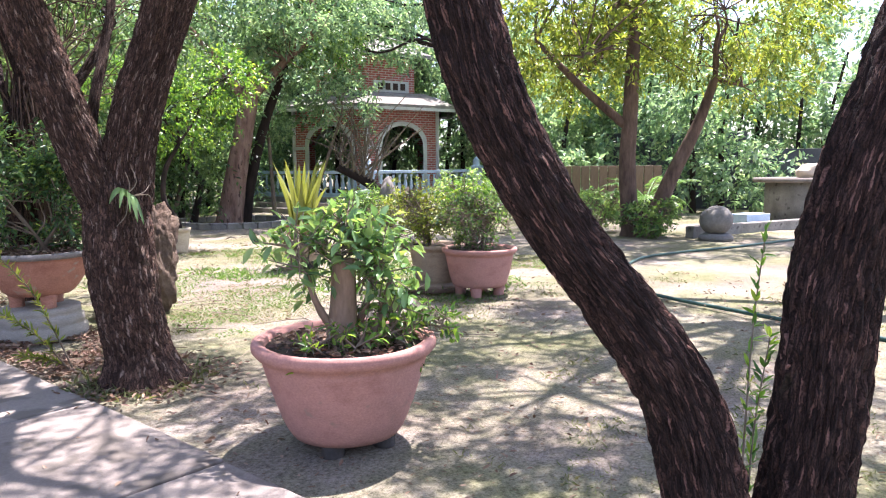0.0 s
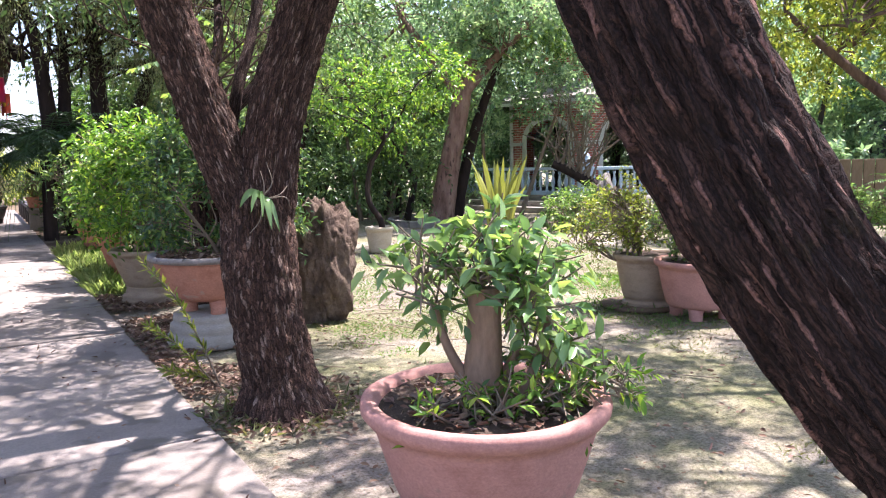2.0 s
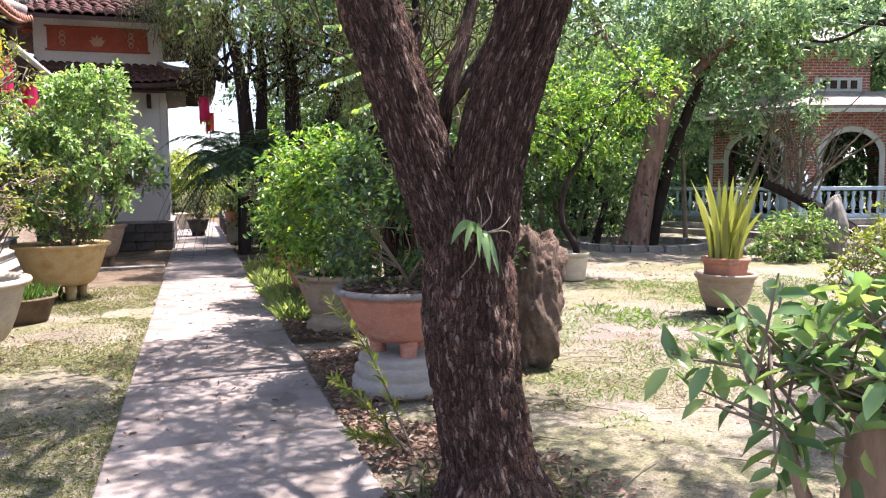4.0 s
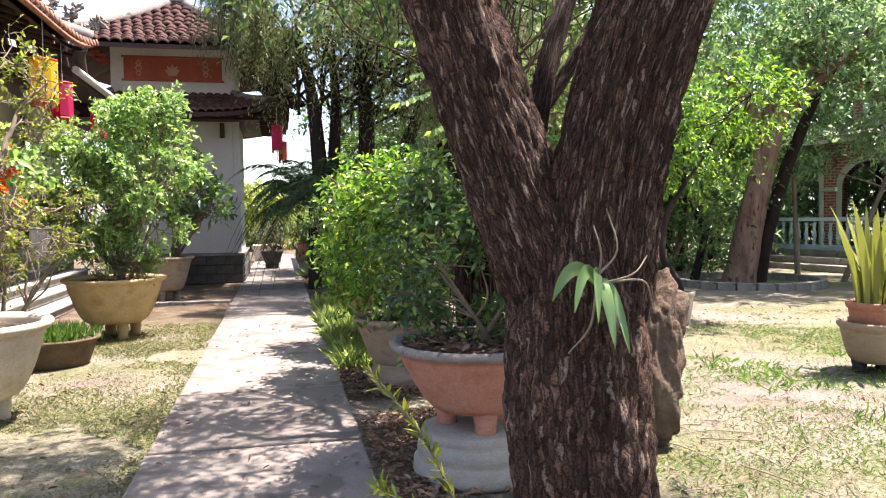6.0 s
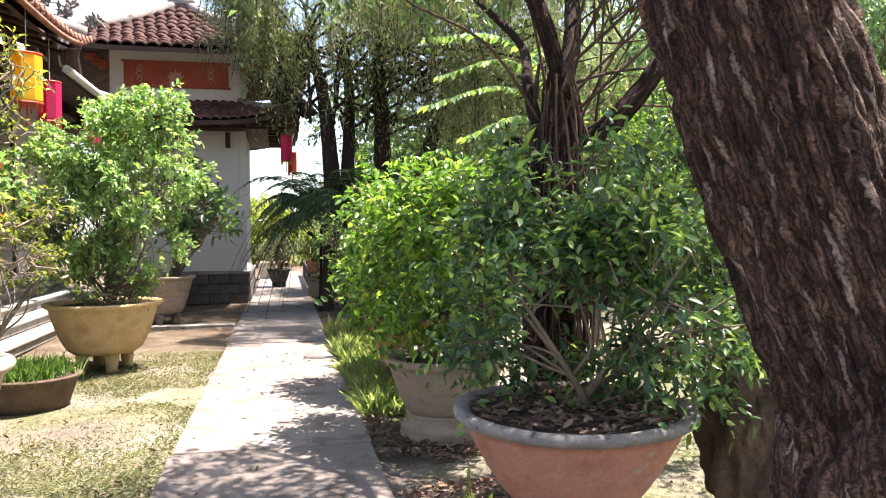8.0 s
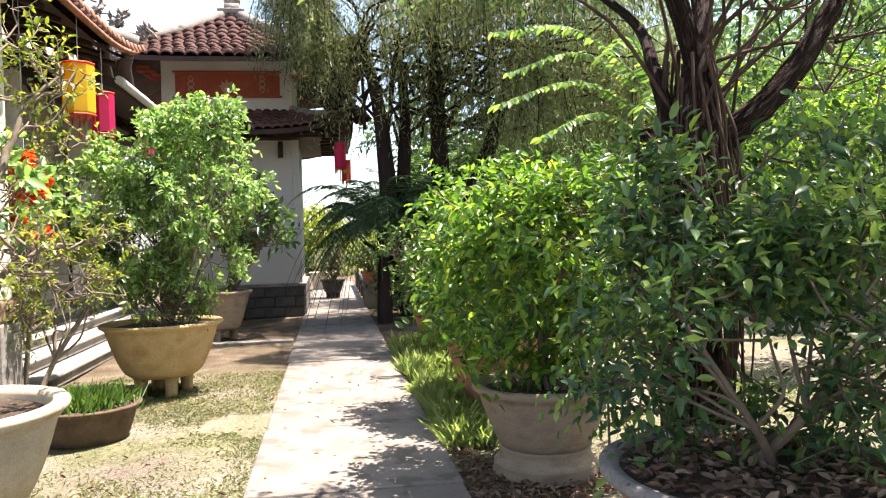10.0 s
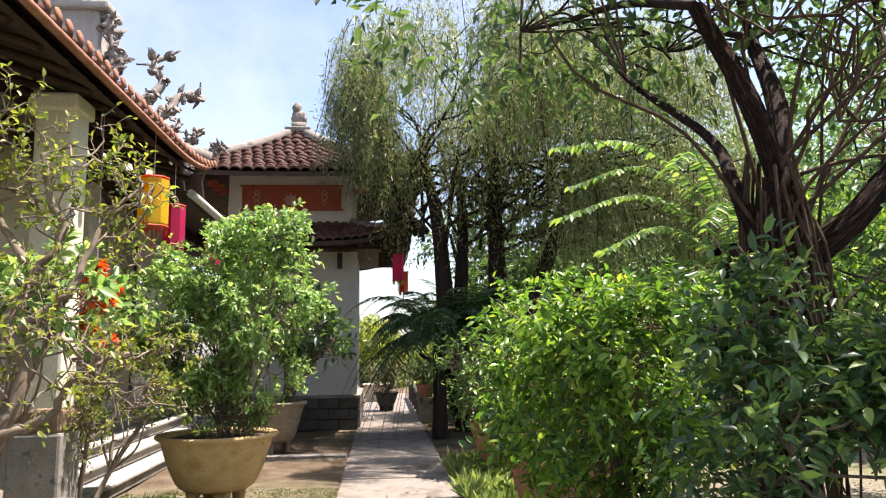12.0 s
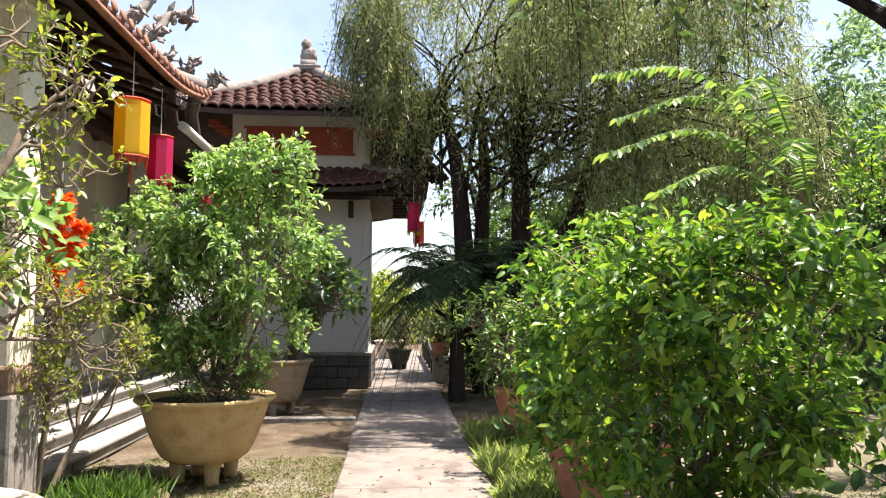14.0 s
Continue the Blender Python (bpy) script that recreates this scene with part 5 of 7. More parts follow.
# the tree with feathered leaf sprays behind the hedges
spray_tree = thing("feather_leaved_tree", "slender tree with long arching sprays of paired bright leaves", "tree")
put("trunk", Geo().tube(bezier([(5.7, 13.9, -0.03), (5.6, 13.8, 1.2), (5.45, 13.6, 2.4), (5.2, 13.4, 3.3)], 20), np.linspace(0.07, 0.03, 20)[:19], 10, 0.1, 4, 4), "bark_pale", spray_tree)
sp_rng = np.random.default_rng(33)
for end, start in (((3.05, 12.9, 3.1), (5.3, 13.5, 2.9)), ((3.5, 12.8, 2.72), (5.3, 13.4, 2.5)), ((3.3, 13.3, 3.55), (5.2, 13.4, 3.2)), ((4.2, 12.6, 3.6), (5.2, 13.4, 3.3)), ((4.6, 12.5, 3.0), (5.4, 13.5, 2.7)), ((3.9, 13.1, 2.3), (5.4, 13.5, 2.2)), ((6.2, 12.6, 3.4), (5.3, 13.4, 3.1)), ((4.4, 12.5, 2.2), (5.5, 13.6, 2.0)), ((3.2, 13.6, 4.1), (5.2, 13.4, 3.3))):
    a, b = np.array(start), np.array(end)
    p = bezier([a, (a + b) / 2 + np.array([0, 0, 0.42]), b], 44)
    g = Geo().tube(p[::3], np.linspace(0.014, 0.004, len(p[::3])), 5)
    tan = unit(np.gradient(p, axis=0))
    for sd in (-1, 1):
        side = unit(np.cross(tan, [0, 0, 1.0])) * sd
        leaf_geo(g, p[6:], (side + tan * 0.35 + np.array([0, 0, -0.25]) + sp_rng.normal(size=p.shape) * 0.12)[6:], np.full(len(p) - 6, 0.15), 0.42, sp_rng, True, 0.15, 0.25)
    put("leaf_spray", g, "leaf_mid", spray_tree)

# ---------------------------------------------------------------- pots and potted plants
def pot(name, label, c, rim, h, foot, mat, soil_h=0.92, feet=0, base=None, rim_mat=None, group="", lip=0.07, belly=1.0, lines=3, foot_h=0.13, material_feet=None, wob=0.012):
    """A thrown clay pot with a rolled lip, throwing lines, feet or a turned base, and soil."""
    p = thing(name, label, "plant pot", group)
    x, y, z = c
    z0 = z + (foot_h if feet else 0.0)
    if base:
        br, bh = base
        put("base", Geo().lathe([(0.0, z), (br, z), (br * 1.02, z + bh * 0.12), (br * 0.98, z + bh * 0.4), (br * 1.0, z + bh * 0.46), (br * 0.9, z + bh * 0.52), (br * 0.86, z + bh * 0.9), (br * 0.9, z + bh), (0.0, z + bh)], (x, y, 0), 48), mat, p)
        z0 = z + bh
    top = z + h
    hb = top - lip - z0
    prof = [(0.0, z0), (foot, z0)]
    for k in range(1, 13):
        s = k / 12
        r = foot + (rim * 0.91 - foot) * (s ** (0.75 / belly))
        if lines and 0.18 < s < 0.42:
            r += 0.006 * math.sin(k * 3.1)
        prof.append((r, z0 + hb * s))
    prof += [(rim * 0.915, top - lip), (rim * 0.95, top - lip * 0.95), (rim * 0.995, top - lip * 0.6), (rim, top - lip * 0.3), (rim * 0.985, top - 0.006), (rim * 0.95, top), (rim * 0.87, top - 0.012), (rim * 0.85, top - lip * 0.6), (rim * 0.84, top - lip * 1.4)]
    cut = 15
    if rim_mat:
        put("body", Geo().lathe(prof[:cut], (x, y, 0), 64, wob, x), mat, p)
        put("rim", Geo().lathe(prof[cut - 1:], (x, y, 0), 64, wob * 2, x), rim_mat, p, "weathered grey mortar rim")
    else:
        put("body", Geo().lathe(prof, (x, y, 0), 64, wob, x), mat, p)
    sg, n = Geo(), 20
    rr, aa = np.meshgrid(np.linspace(0, rim * 0.86, 9), np.arange(n) * 2 * math.pi / n, indexing="ij")
    sv = np.stack([x + rr * np.cos(aa), y + rr * np.sin(aa), np.zeros_like(rr)], -1).reshape(-1, 3)
    sv[:, 2] = [z + h * soil_h + 0.03 * noise.noise((q[0] * 6, q[1] * 6, 1)) for q in sv]
    i, j = np.meshgrid(np.arange(8), np.arange(n), indexing="ij")
    sg.add(sv, np.stack([i * n + j, (i + 1) * n + j, (i + 1) * n + (j + 1) % n, i * n + (j + 1) % n], -1).reshape(-1, 4))
    put("soil", sg, "soil", p, "dark soil with leaf litter")
    for k in range(feet):
        a = 0.5 + k * 2 * math.pi / feet
        g = Geo().lathe([(0.0, 0), (0.062, 0), (0.068, 0.02), (0.064, 0.05), (0.085, foot_h + 0.05), (0.0, foot_h + 0.06)], (0, 0, 0), 12)
        f = put("foot", g, material_feet or mat, p)
        f.matrix_basis = pose(x + foot * 0.74 * math.cos(a), y + foot * 0.74 * math.sin(a), z - 0.01)
    return p


def bush(name, label, foot, stems, blobs, count, twig, per, leaf, width, mat, seed, bark="bark_pale", r=0.03, lift=0.35, gaps=0.2, fine=True, shell=0.5, group="", stem_top=0.6, spread=0.9):
    """A shrub: stems that fork into the crown, and a crown of leafy twigs."""
    t = thing(name, label, "shrub", group)
    g, s = Geo(), Geo()
    feet = sprigs(g, blobs, count, twig, per, leaf, width, seed, lift, fine, gaps, shell, s, spread)
    put("foliage", g, mat, t)
    rng = np.random.default_rng(seed)
    lo = min(b[0][2] - b[1][2] for b in blobs)
    for k in range(stems):
        b = blobs[k % len(blobs)]
        top = np.array(b[0], float) + rng.normal(size=3) * np.array(b[1]) * 0.25
        a = np.array(foot) + np.array([rng.normal() * 0.05, rng.normal() * 0.05, -0.04])
        mid = a + (top - a) * 0.5 + rng.normal(size=3) * 0.07
        p = bezier([a, mid, top], 14)
        put("stem", Geo().tube(p, np.linspace(r, r * 0.4, len(p)), 9, 0.12, seed + k, 3), bark, t)
        near = feet[np.argsort(np.linalg.norm(feet - top, axis=1))][:max(8, len(feet) // (len(blobs) + 1))]
        branches(s, mid, near[rng.integers(0, len(near), 6)], r * 0.45, 0.004, 5, seed + k, 0.2)
        branches(s, top, near[rng.integers(0, len(near), 8)], r * 0.35, 0.004, 5, seed + 9 + k, 0.2)
    put("twig_growth", s, bark, t)["kind"] = "stuff"
    return t


def litter(c, rad, n, z, seed, size=0.05):
    g, rng = Geo(), np.random.default_rng(seed)
    a, q = rng.uniform(0, 6.28, n), np.sqrt(rng.uniform(0, 1, n)) * rad
    b = np.stack([c[0] + np.cos(a) * q, c[1] + np.sin(a) * q, np.full(n, z) + rng.uniform(0, 0.02, n)], 1)
    leaf_geo(g, b, np.stack([rng.normal(size=n), rng.normal(size=n), rng.normal(size=n) * 0.15], 1), np.full(n, size), 0.42, rng, True, 0.3, -0.1)
    return g


# the rose-coloured pot in the foreground with its cut-back trunk
PX, PY = 2.64, 2.97
# dark feet colour stands in for the shade under the pot
pot("terracotta_pot", "large rose terracotta pot with a rolled lip on short feet", (PX, PY, 0), 0.522, 0.62, 0.30, "terracotta", 0.93, 4, lip=0.085, foot_h=0.075, material_feet="clay_dark")
cut = thing("pollarded_plant", "cut-back trunk sprouting long glossy green leaves, growing in a pot", "plant")
put("trunk", Geo().tube([(PX, PY, 0.53), (PX - 0.005, PY + 0.01, 0.66), (PX, PY, 0.8), (PX, PY - 0.005, 0.97), (PX, PY, 1.06)], [0.1, 0.085, 0.072, 0.066, 0.064], 24, 0.06, 1, 5), "stump", cut)
for k, rows in enumerate(([(PX - 0.02, PY, 0.58), (PX - 0.12, PY + 0.08, 0.8), (PX - 0.17, PY + 0.12, 1.0)], [(PX + 0.02, PY, 0.56), (PX + 0.11, PY - 0.07, 0.8), (PX + 0.14, PY - 0.12, 1.05)], [(PX + 0.1, PY - 0.1, 0.54), (PX + 0.16, PY - 0.16, 0.8), (PX + 0.2, PY - 0.18, 0.95)])):
    put("shoot", Geo().tube(bezier(rows, 12), np.linspace(0.026, 0.012, 13)[:len(bezier(rows, 12))], 10, 0.1, k, 3), "stump", cut)
g, tw = Geo(), Geo()
sprigs(g, [((PX - 0.19, PY + 0.14, 1.13), (0.12, 0.12, 0.14)), ((PX + 0.02, PY + 0.0, 1.16), (0.15, 0.15, 0.13)), ((PX + 0.14, PY - 0.12, 1.04), (0.13, 0.14, 0.18)), ((PX + 0.2, PY - 0.17, 0.85), (0.09, 0.1, 0.13)), ((PX + 0.04, PY - 0.02, 1.28), (0.08, 0.08, 0.06))], 150, 0.15, 5, 0.095, 0.42, 101, 0.45, True, 0, 0.35, tw)
put("leaves", g, "leaf_waxy", cut)
put("twig_growth", tw, "twig", cut)["kind"] = "stuff"
weed = thing("trailing_weed", "pale green weed trailing over the pot's rim", "plant")
g, tw = Geo(), Geo()
sprigs(g, [((PX + 0.19, PY - 0.22, 0.66), (0.16, 0.16, 0.07)), ((PX + 0.36, PY - 0.33, 0.68), (0.13, 0.12, 0.08)), ((PX - 0.02, PY - 0.16, 0.64), (0.2, 0.1, 0.04)), ((PX - 0.2, PY - 0.1, 0.62), (0.15, 0.1, 0.03))], 95, 0.13, 6, 0.06, 0.34, 103, 0.3, True, 0, 0.3, tw)
put("leaves", g, "leaf_bright", weed)
put("twig_growth", tw, "twig", weed)["kind"] = "stuff"
tagged(put("leaf_litter", litter((PX, PY), 0.4, 420, 0.585, 9, 0.05), "dead_leaf"), "dry leaf litter lying on the pot's soil", "litter", kind="stuff")

# the two pots across the lawn
pot("clay_pot", "grey-cream clay pot with handles on the lawn", (6.96, 6.07, 0.02), 0.37, 0.56, 0.25, "clay_grey", 0.95, 0, base=(0.27, 0.08))
tagged(put("tray", Geo().lathe([(0, 0), (0.42, 0), (0.44, 0.035), (0, 0.035)], (6.9, 6.1, -0.005), 32), "clay_brown"), "flat clay tray under a pot on the lawn", "tray")
bush("myrtle_bush", "bushy yellow-green shrub in a clay pot", (6.92, 6.12, 0.5), 4, [((6.72, 6.34, 0.95), (0.32, 0.32, 0.25)), ((6.9, 6.2, 0.92), (0.34, 0.34, 0.28)), ((6.72, 6.3, 1.28), (0.16, 0.16, 0.25)), ((6.4, 6.5, 0.75), (0.25, 0.25, 0.16))], 560, 0.16, 8, 0.045, 0.5, "leaf_yellow", 111, r=0.02)
pot("terracotta_pot", "wide terracotta pot on stub feet across the lawn", (6.96, 5.37, 0), 0.46, 0.58, 0.32, "terracotta", 0.95, 4, foot_h=0.12)
bush("myrtle_bush", "loose green shrub in a wide terracotta pot", (6.96, 5.37, 0.55), 4, [((6.9, 5.45, 0.95), (0.38, 0.38, 0.26)), ((7.25, 5.4, 0.9), (0.3, 0.3, 0.24)), ((6.95, 5.7, 1.2), (0.22, 0.22, 0.2)), ((6.9, 5.35, 0.7), (0.2, 0.2, 0.15))], 430, 0.16, 8, 0.05, 0.5, "leaf_mid", 113, r=0.02)

# the sword plant
pot("clay_pot", "round clay pot on stub feet holding a smaller terracotta pot", (7.12, 8.95, 0), 0.36, 0.5, 0.2, "clay_grey", 0.9, 3, foot_h=0.1, material_feet="clay_dark", belly=1.5)
pot("terracotta_pot", "small terracotta pot set into the round clay pot", (7.12, 8.95, 0.42), 0.28, 0.27, 0.22, "terracotta_worn", 0.9)
sw, s_rng = thing("sword_plant", "clump of upright yellow-edged sword leaves", "plant", at=(0, 0, 0)), np.random.default_rng(7)
for k in range(46):
    a, q = s_rng.uniform(0, 6.28), s_rng.uniform(0, 0.18)
    b = np.array([7.12 + q * math.cos(a), 8.95 + q * math.sin(a), 0.62])
    h = s_rng.uniform(0.55, 1.1)
    out = np.array([math.cos(a), math.sin(a), 0]) * s_rng.uniform(0.02, 0.38)
    s = np.linspace(0, 1, 9)
    mid = b + np.outer(s, [0, 0, h]) + np.outer(s ** 1.8, out)
    t2 = a + s_rng.uniform(-0.8, 0.8)
    side = np.array([-math.sin(t2), math.cos(t2), 0])
    w = 0.032 * np.sin(np.clip(s * 0.85 + 0.15, 0, 1) * math.pi) ** 0.5 + 0.001
    v = np.stack([mid - np.outer(w, side), mid + np.outer(w * 0.0, side) + out * 0.02, mid + np.outer(w, side)], 1).reshape(-1, 3)
    f = [(3 * i + j, 3 * i + j + 1, 3 * i + j + 4, 3 * i + j + 3) for i in range(8) for j in range(2)]
    put("blade", Geo().add(v, f), "sword", sw)
# small pot by the crooked tree
pot("clay_pot", "small pale clay pot at the foot of the crooked tree", (6.95, 12.4, 0), 0.26, 0.46, 0.18, "clay_cream", 0.9)

# the row of pots along the path
G1 = "pots in a row along the path"
tagged(put("pedestal", Geo().lathe([(0, 0), (0.385, 0), (0.40, 0.03), (0.395, 0.10), (0.375, 0.115), (0.365, 0.13), (0.375, 0.145), (0.37, 0.195), (0.35, 0.21), (0.335, 0.225), (0.345, 0.24), (0.34, 0.28), (0.32, 0.29), (0, 0.29)], (2.62, 7.22, 0), 48, 0.01), "plinth_white"), "round stepped white-grey plaster pedestal under a terracotta pot", "pedestal")
pot("terracotta_pot", "terracotta pot with a crumbling grey rim on a white pedestal", (2.62, 7.22, 0.29), 0.54, 0.53, 0.27, "terracotta_worn", 0.95, 3, rim_mat="rim_grey", group=G1, foot_h=0.12, lip=0.06, wob=0.025)
tagged(put("leaf_litter", litter((2.62, 7.22), 0.44, 520, 0.80, 19, 0.06), "dead_leaf"), "dry leaf litter heaped on the soil of a pot", "litter", kind="stuff")
bush("ebony_bush", "sparse dark-leaved shrub with pale stems in a terracotta pot", (2.66, 7.25, 0.84), 3, [((3.1, 7.25, 1.05), (0.42, 0.4, 0.24)), ((2.45, 7.40, 1.35), (0.45, 0.4, 0.34)), ((2.95, 7.1, 1.3), (0.48, 0.45, 0.36)), ((2.72, 7.4, 1.72), (0.42, 0.42, 0.28)), ((3.15, 7.5, 1.72), (0.4, 0.4, 0.3)), ((2.45, 7.6, 1.08), (0.3, 0.3, 0.2))], 2500, 0.24, 7, 0.066, 0.42, "leaf_dark", 121, r=0.02, gaps=0.38)
pot("clay_pot", "large grey-brown clay pot on a turned foot", (2.60, 9.78, 0), 0.50, 0.64, 0.30, "clay_grey", 0.9, 0, base=(0.36, 0.2), group=G1)
bush("hedge_bush", "dense bright green shrub in a grey clay pot", (2.60, 9.78, 0.56), 9, [((2.55, 9.7, 1.25), (0.62, 0.62, 0.46)), ((2.85, 9.6, 1.5), (0.6, 0.6, 0.46)), ((2.4, 9.95, 1.58), (0.45, 0.5, 0.36)), ((2.9, 9.9, 1.9), (0.42, 0.42, 0.26))], 1500, 0.28, 8, 0.082, 0.46, "leaf_bright", 131, r=0.018, gaps=0.36, lift=0.15)
pot("terracotta_pot", "terracotta pot overhung by a broad leafy shrub", (2.72, 11.65, 0), 0.56, 0.74, 0.27, "terracotta_worn", 0.92, 0, group=G1)
bush("hedge_bush", "broad bright green leafy shrub overflowing a terracotta pot", (2.72, 11.65, 0.68), 10, [((2.72, 11.5, 1.35), (0.68, 0.75, 0.5)), ((2.95, 11.5, 1.75), (0.72, 0.75, 0.45)), ((2.55, 11.7, 1.78), (0.46, 0.6, 0.35)), ((3.3, 11.4, 1.45), (0.6, 0.6, 0.5)), ((2.7, 11.7, 2.1), (0.42, 0.42, 0.2)), ((2.5, 11.3, 1.0), (0.4, 0.5, 0.3))], 2500, 0.30, 8, 0.086, 0.48, "leaf_bright", 141, r=0.02, gaps=0.36, lift=0.15)
pot("terracotta_pot", "terracotta pot at the far end of the row", (2.75, 15.1, 0), 0.52, 0.72, 0.28, "terracotta_worn", 0.92, 3, group=G1, material_feet="clay_dark")
bush("hedge_bush", "loose green shrub in the far terracotta pot", (2.75, 15.1, 0.66), 6, [((2.7, 15.0, 1.1), (0.6, 0.6, 0.4)), ((2.3, 15.4, 1.5), (0.4, 0.4, 0.3)), ((3.0, 15.1, 1.6), (0.5, 0.5, 0.4))], 800, 0.25, 8, 0.09, 0.4, "leaf_mid", 151, gaps=0.25)

# pots beside the hall
G2 = "pots beside the temple steps"
pot("clay_pot", "big cream clay bowl pot with a broad lip and scrolled feet", (-0.98, 9.2, 0), 0.66, 0.80, 0.36, "clay_cream", 0.9, 4, group=G2, foot_h=0.2, belly=1.4, lip=0.08)


def bonsai(label, foot, limbs, leaf, width, mat, seed):
    """A gnarled bonsai: crooked limbs that zigzag and fork, with sparse leaves along the outer twigs."""
    t = thing("bonsai_tree", label, "bonsai")
    rng = np.random.default_rng(seed)
    lv, tw = Geo(), Geo()

    def crooked(a, b, n, bend):
        q = np.linspace(0, 1, n)[:, None] * (b - a) + a
        q[1:-1] += rng.normal(size=(n - 2, 3)) * bend
        return q

    def twig(a, d, ln, depth):
        b = a + d * ln
        p = crooked(a, b, 5, ln * 0.09)
        r = 0.0035 + 0.0035 * depth
        tw.tube(p, np.linspace(r, r * 0.6, 5), 5, caps=False)
        if depth:
            for m in (1, 3, 4, 4):
                twig(p[m], unit(d * 0.5 + rng.normal(size=3) * 0.75 + np.array([0, 0, 0.18])), ln * rng.uniform(0.5, 0.8), depth - 1)
        else:
            for m in (1, 2, 3, 4, 4):
                leaf_geo(lv, p[m][None], (d * 0.6 + rng.normal(size=3) * 0.8)[None], np.array([leaf]), width, rng, True, 0.2, 0.15)

    for rows, r0 in limbs:
        p = bezier([np.array(foot) + np.array(q) for q in rows], 22)
        p[2:-1] += rng.normal(size=(len(p) - 3, 3)) * r0 * 0.35
        put("limb", Geo().tube(p, np.linspace(r0, r0 * 0.3, len(p)), 12, 0.16, seed, 4), "twig", t)
        for m in range(len(p) // 2, len(p), 2):
            twig(p[m], unit(rng.normal(size=3) * np.array([1, 0.8, 0.6]) + np.array([0, 0, 0.25])), rng.uniform(0.22, 0.4), 2)
    put("twig_growth", tw, "twig", t)["kind"] = "stuff"
    put("foliage", lv, mat, t)
    return t


bonsai("gnarled pale bonsai with crooked bare limbs and sparse light leaves", (-0.98, 9.2, 0.72),
       [([(0, 0, 0), (-0.12, 0.1, 0.35), (0.02, 0.2, 0.75), (-0.1, 0.25, 1.2), (0.1, 0.35, 1.6), (-0.05, 0.45, 2.2)], 0.055),
        ([(-0.08, 0.1, 0.5), (0.2, 0.15, 0.62), (0.38, 0.1, 0.85), (0.6, 0.25, 0.95)], 0.03),
        ([(0.0, 0.2, 1.1), (0.25, 0.25, 1.35), (0.35, 0.4, 1.75), (0.55, 0.5, 2.0)], 0.028),
        ([(-0.06, 0.15, 0.7), (-0.3, 0.1, 1.25), (-0.45, 0.2, 1.75), (-0.6, 0.3, 2.35)], 0.032),
        ([(-0.05, 0.3, 1.5), (-0.3, 0.4, 1.9), (-0.4, 0.5, 2.5)], 0.024)], 0.05, 0.5, "leaf_yellow", 161)
pot("clay_pot", "shallow dark brown clay bowl full of fresh grass", (-0.92, 11.5, 0), 0.44, 0.32, 0.30, "clay_brown", 0.9, 0, group=G2, lip=0.04)
tagged(put("grass_tuft", (lambda gg, rr: (leaf_geo(gg, np.stack([-0.92 + rr.normal(size=700) * 0.15, 11.5 + rr.normal(size=700) * 0.15, np.full(700, 0.28)], 1), np.stack([rr.normal(size=700) * 0.4, rr.normal(size=700) * 0.4, np.ones(700)], 1), np.full(700, 0.2), 0.06, rr, False, 0.1, 0.2), gg)[1])(Geo(), np.random.default_rng(3)), "grass_green"), "bright green grass tuft growing in a shallow bowl", "grass", kind="stuff")
pot("clay_pot", "yellow ochre clay bowl pot standing on blocks", (-0.72, 13.5, 0.0), 0.66, 0.80, 0.34, "clay_yellow", 0.93, 4, group=G2, foot_h=0.2, belly=1.35, lip=0.06, material_feet="clay_yellow")
yel = bush("ficus_tree", "leafy ficus with many slender aerial stems in an ochre pot", (-0.66, 13.5, 0.75), 12, [((-0.85, 13.4, 1.75), (0.62, 0.55, 0.48)), ((-0.35, 13.3, 2.1), (0.5, 0.5, 0.5)), ((-0.75, 13.6, 2.6), (0.62, 0.6, 0.5)), ((-0.3, 13.5, 2.95), (0.42, 0.42, 0.3)), ((-1.4, 13.4, 2.15), (0.5, 0.5, 0.45)), ((0.05, 13.4, 2.5), (0.42, 0.45, 0.4)), ((-1.15, 13.4, 1.5), (0.45, 0.45, 0.35)), ((-0.15, 13.3, 1.45), (0.32, 0.35, 0.26)), ((0.0, 13.4, 3.25), (0.25, 0.25, 0.14))], 4400, 0.20, 8, 0.08, 0.46, "leaf_glossy", 171, "bark_pale", 0.016, -0.25, 0.36)
under = bush("fern_clump", "small ferns and weeds at the ficus's foot", (-0.66, 13.5, 0.76), 3, [((-0.66, 13.3, 0.92), (0.42, 0.35, 0.14)), ((-0.35, 13.4, 1.05), (0.2, 0.2, 0.2))], 260, 0.18, 8, 0.05, 0.35, "fern", 173, r=0.008)
bush("dwarf_shrub", "yellow-green shrub in the steps' corner", (-1.75, 12.2, 0.0), 2, [((-1.65, 12.3, 1.55), (0.4, 0.45, 0.3)), ((-1.3, 12.5, 1.3), (0.3, 0.3, 0.2)), ((-1.8, 12.2, 1.0), (0.35, 0.35, 0.3))], 480, 0.18, 8, 0.055, 0.4, "leaf_yellow", 175, "twig", 0.03, gaps=0.25)
pot("clay_pot", "grey clay pot on a stone block by the tower", (-0.75, 17.9, 0.0), 0.58, 0.85, 0.34, "clay_grey", 0.9, 3, group=G2, foot_h=0.2)
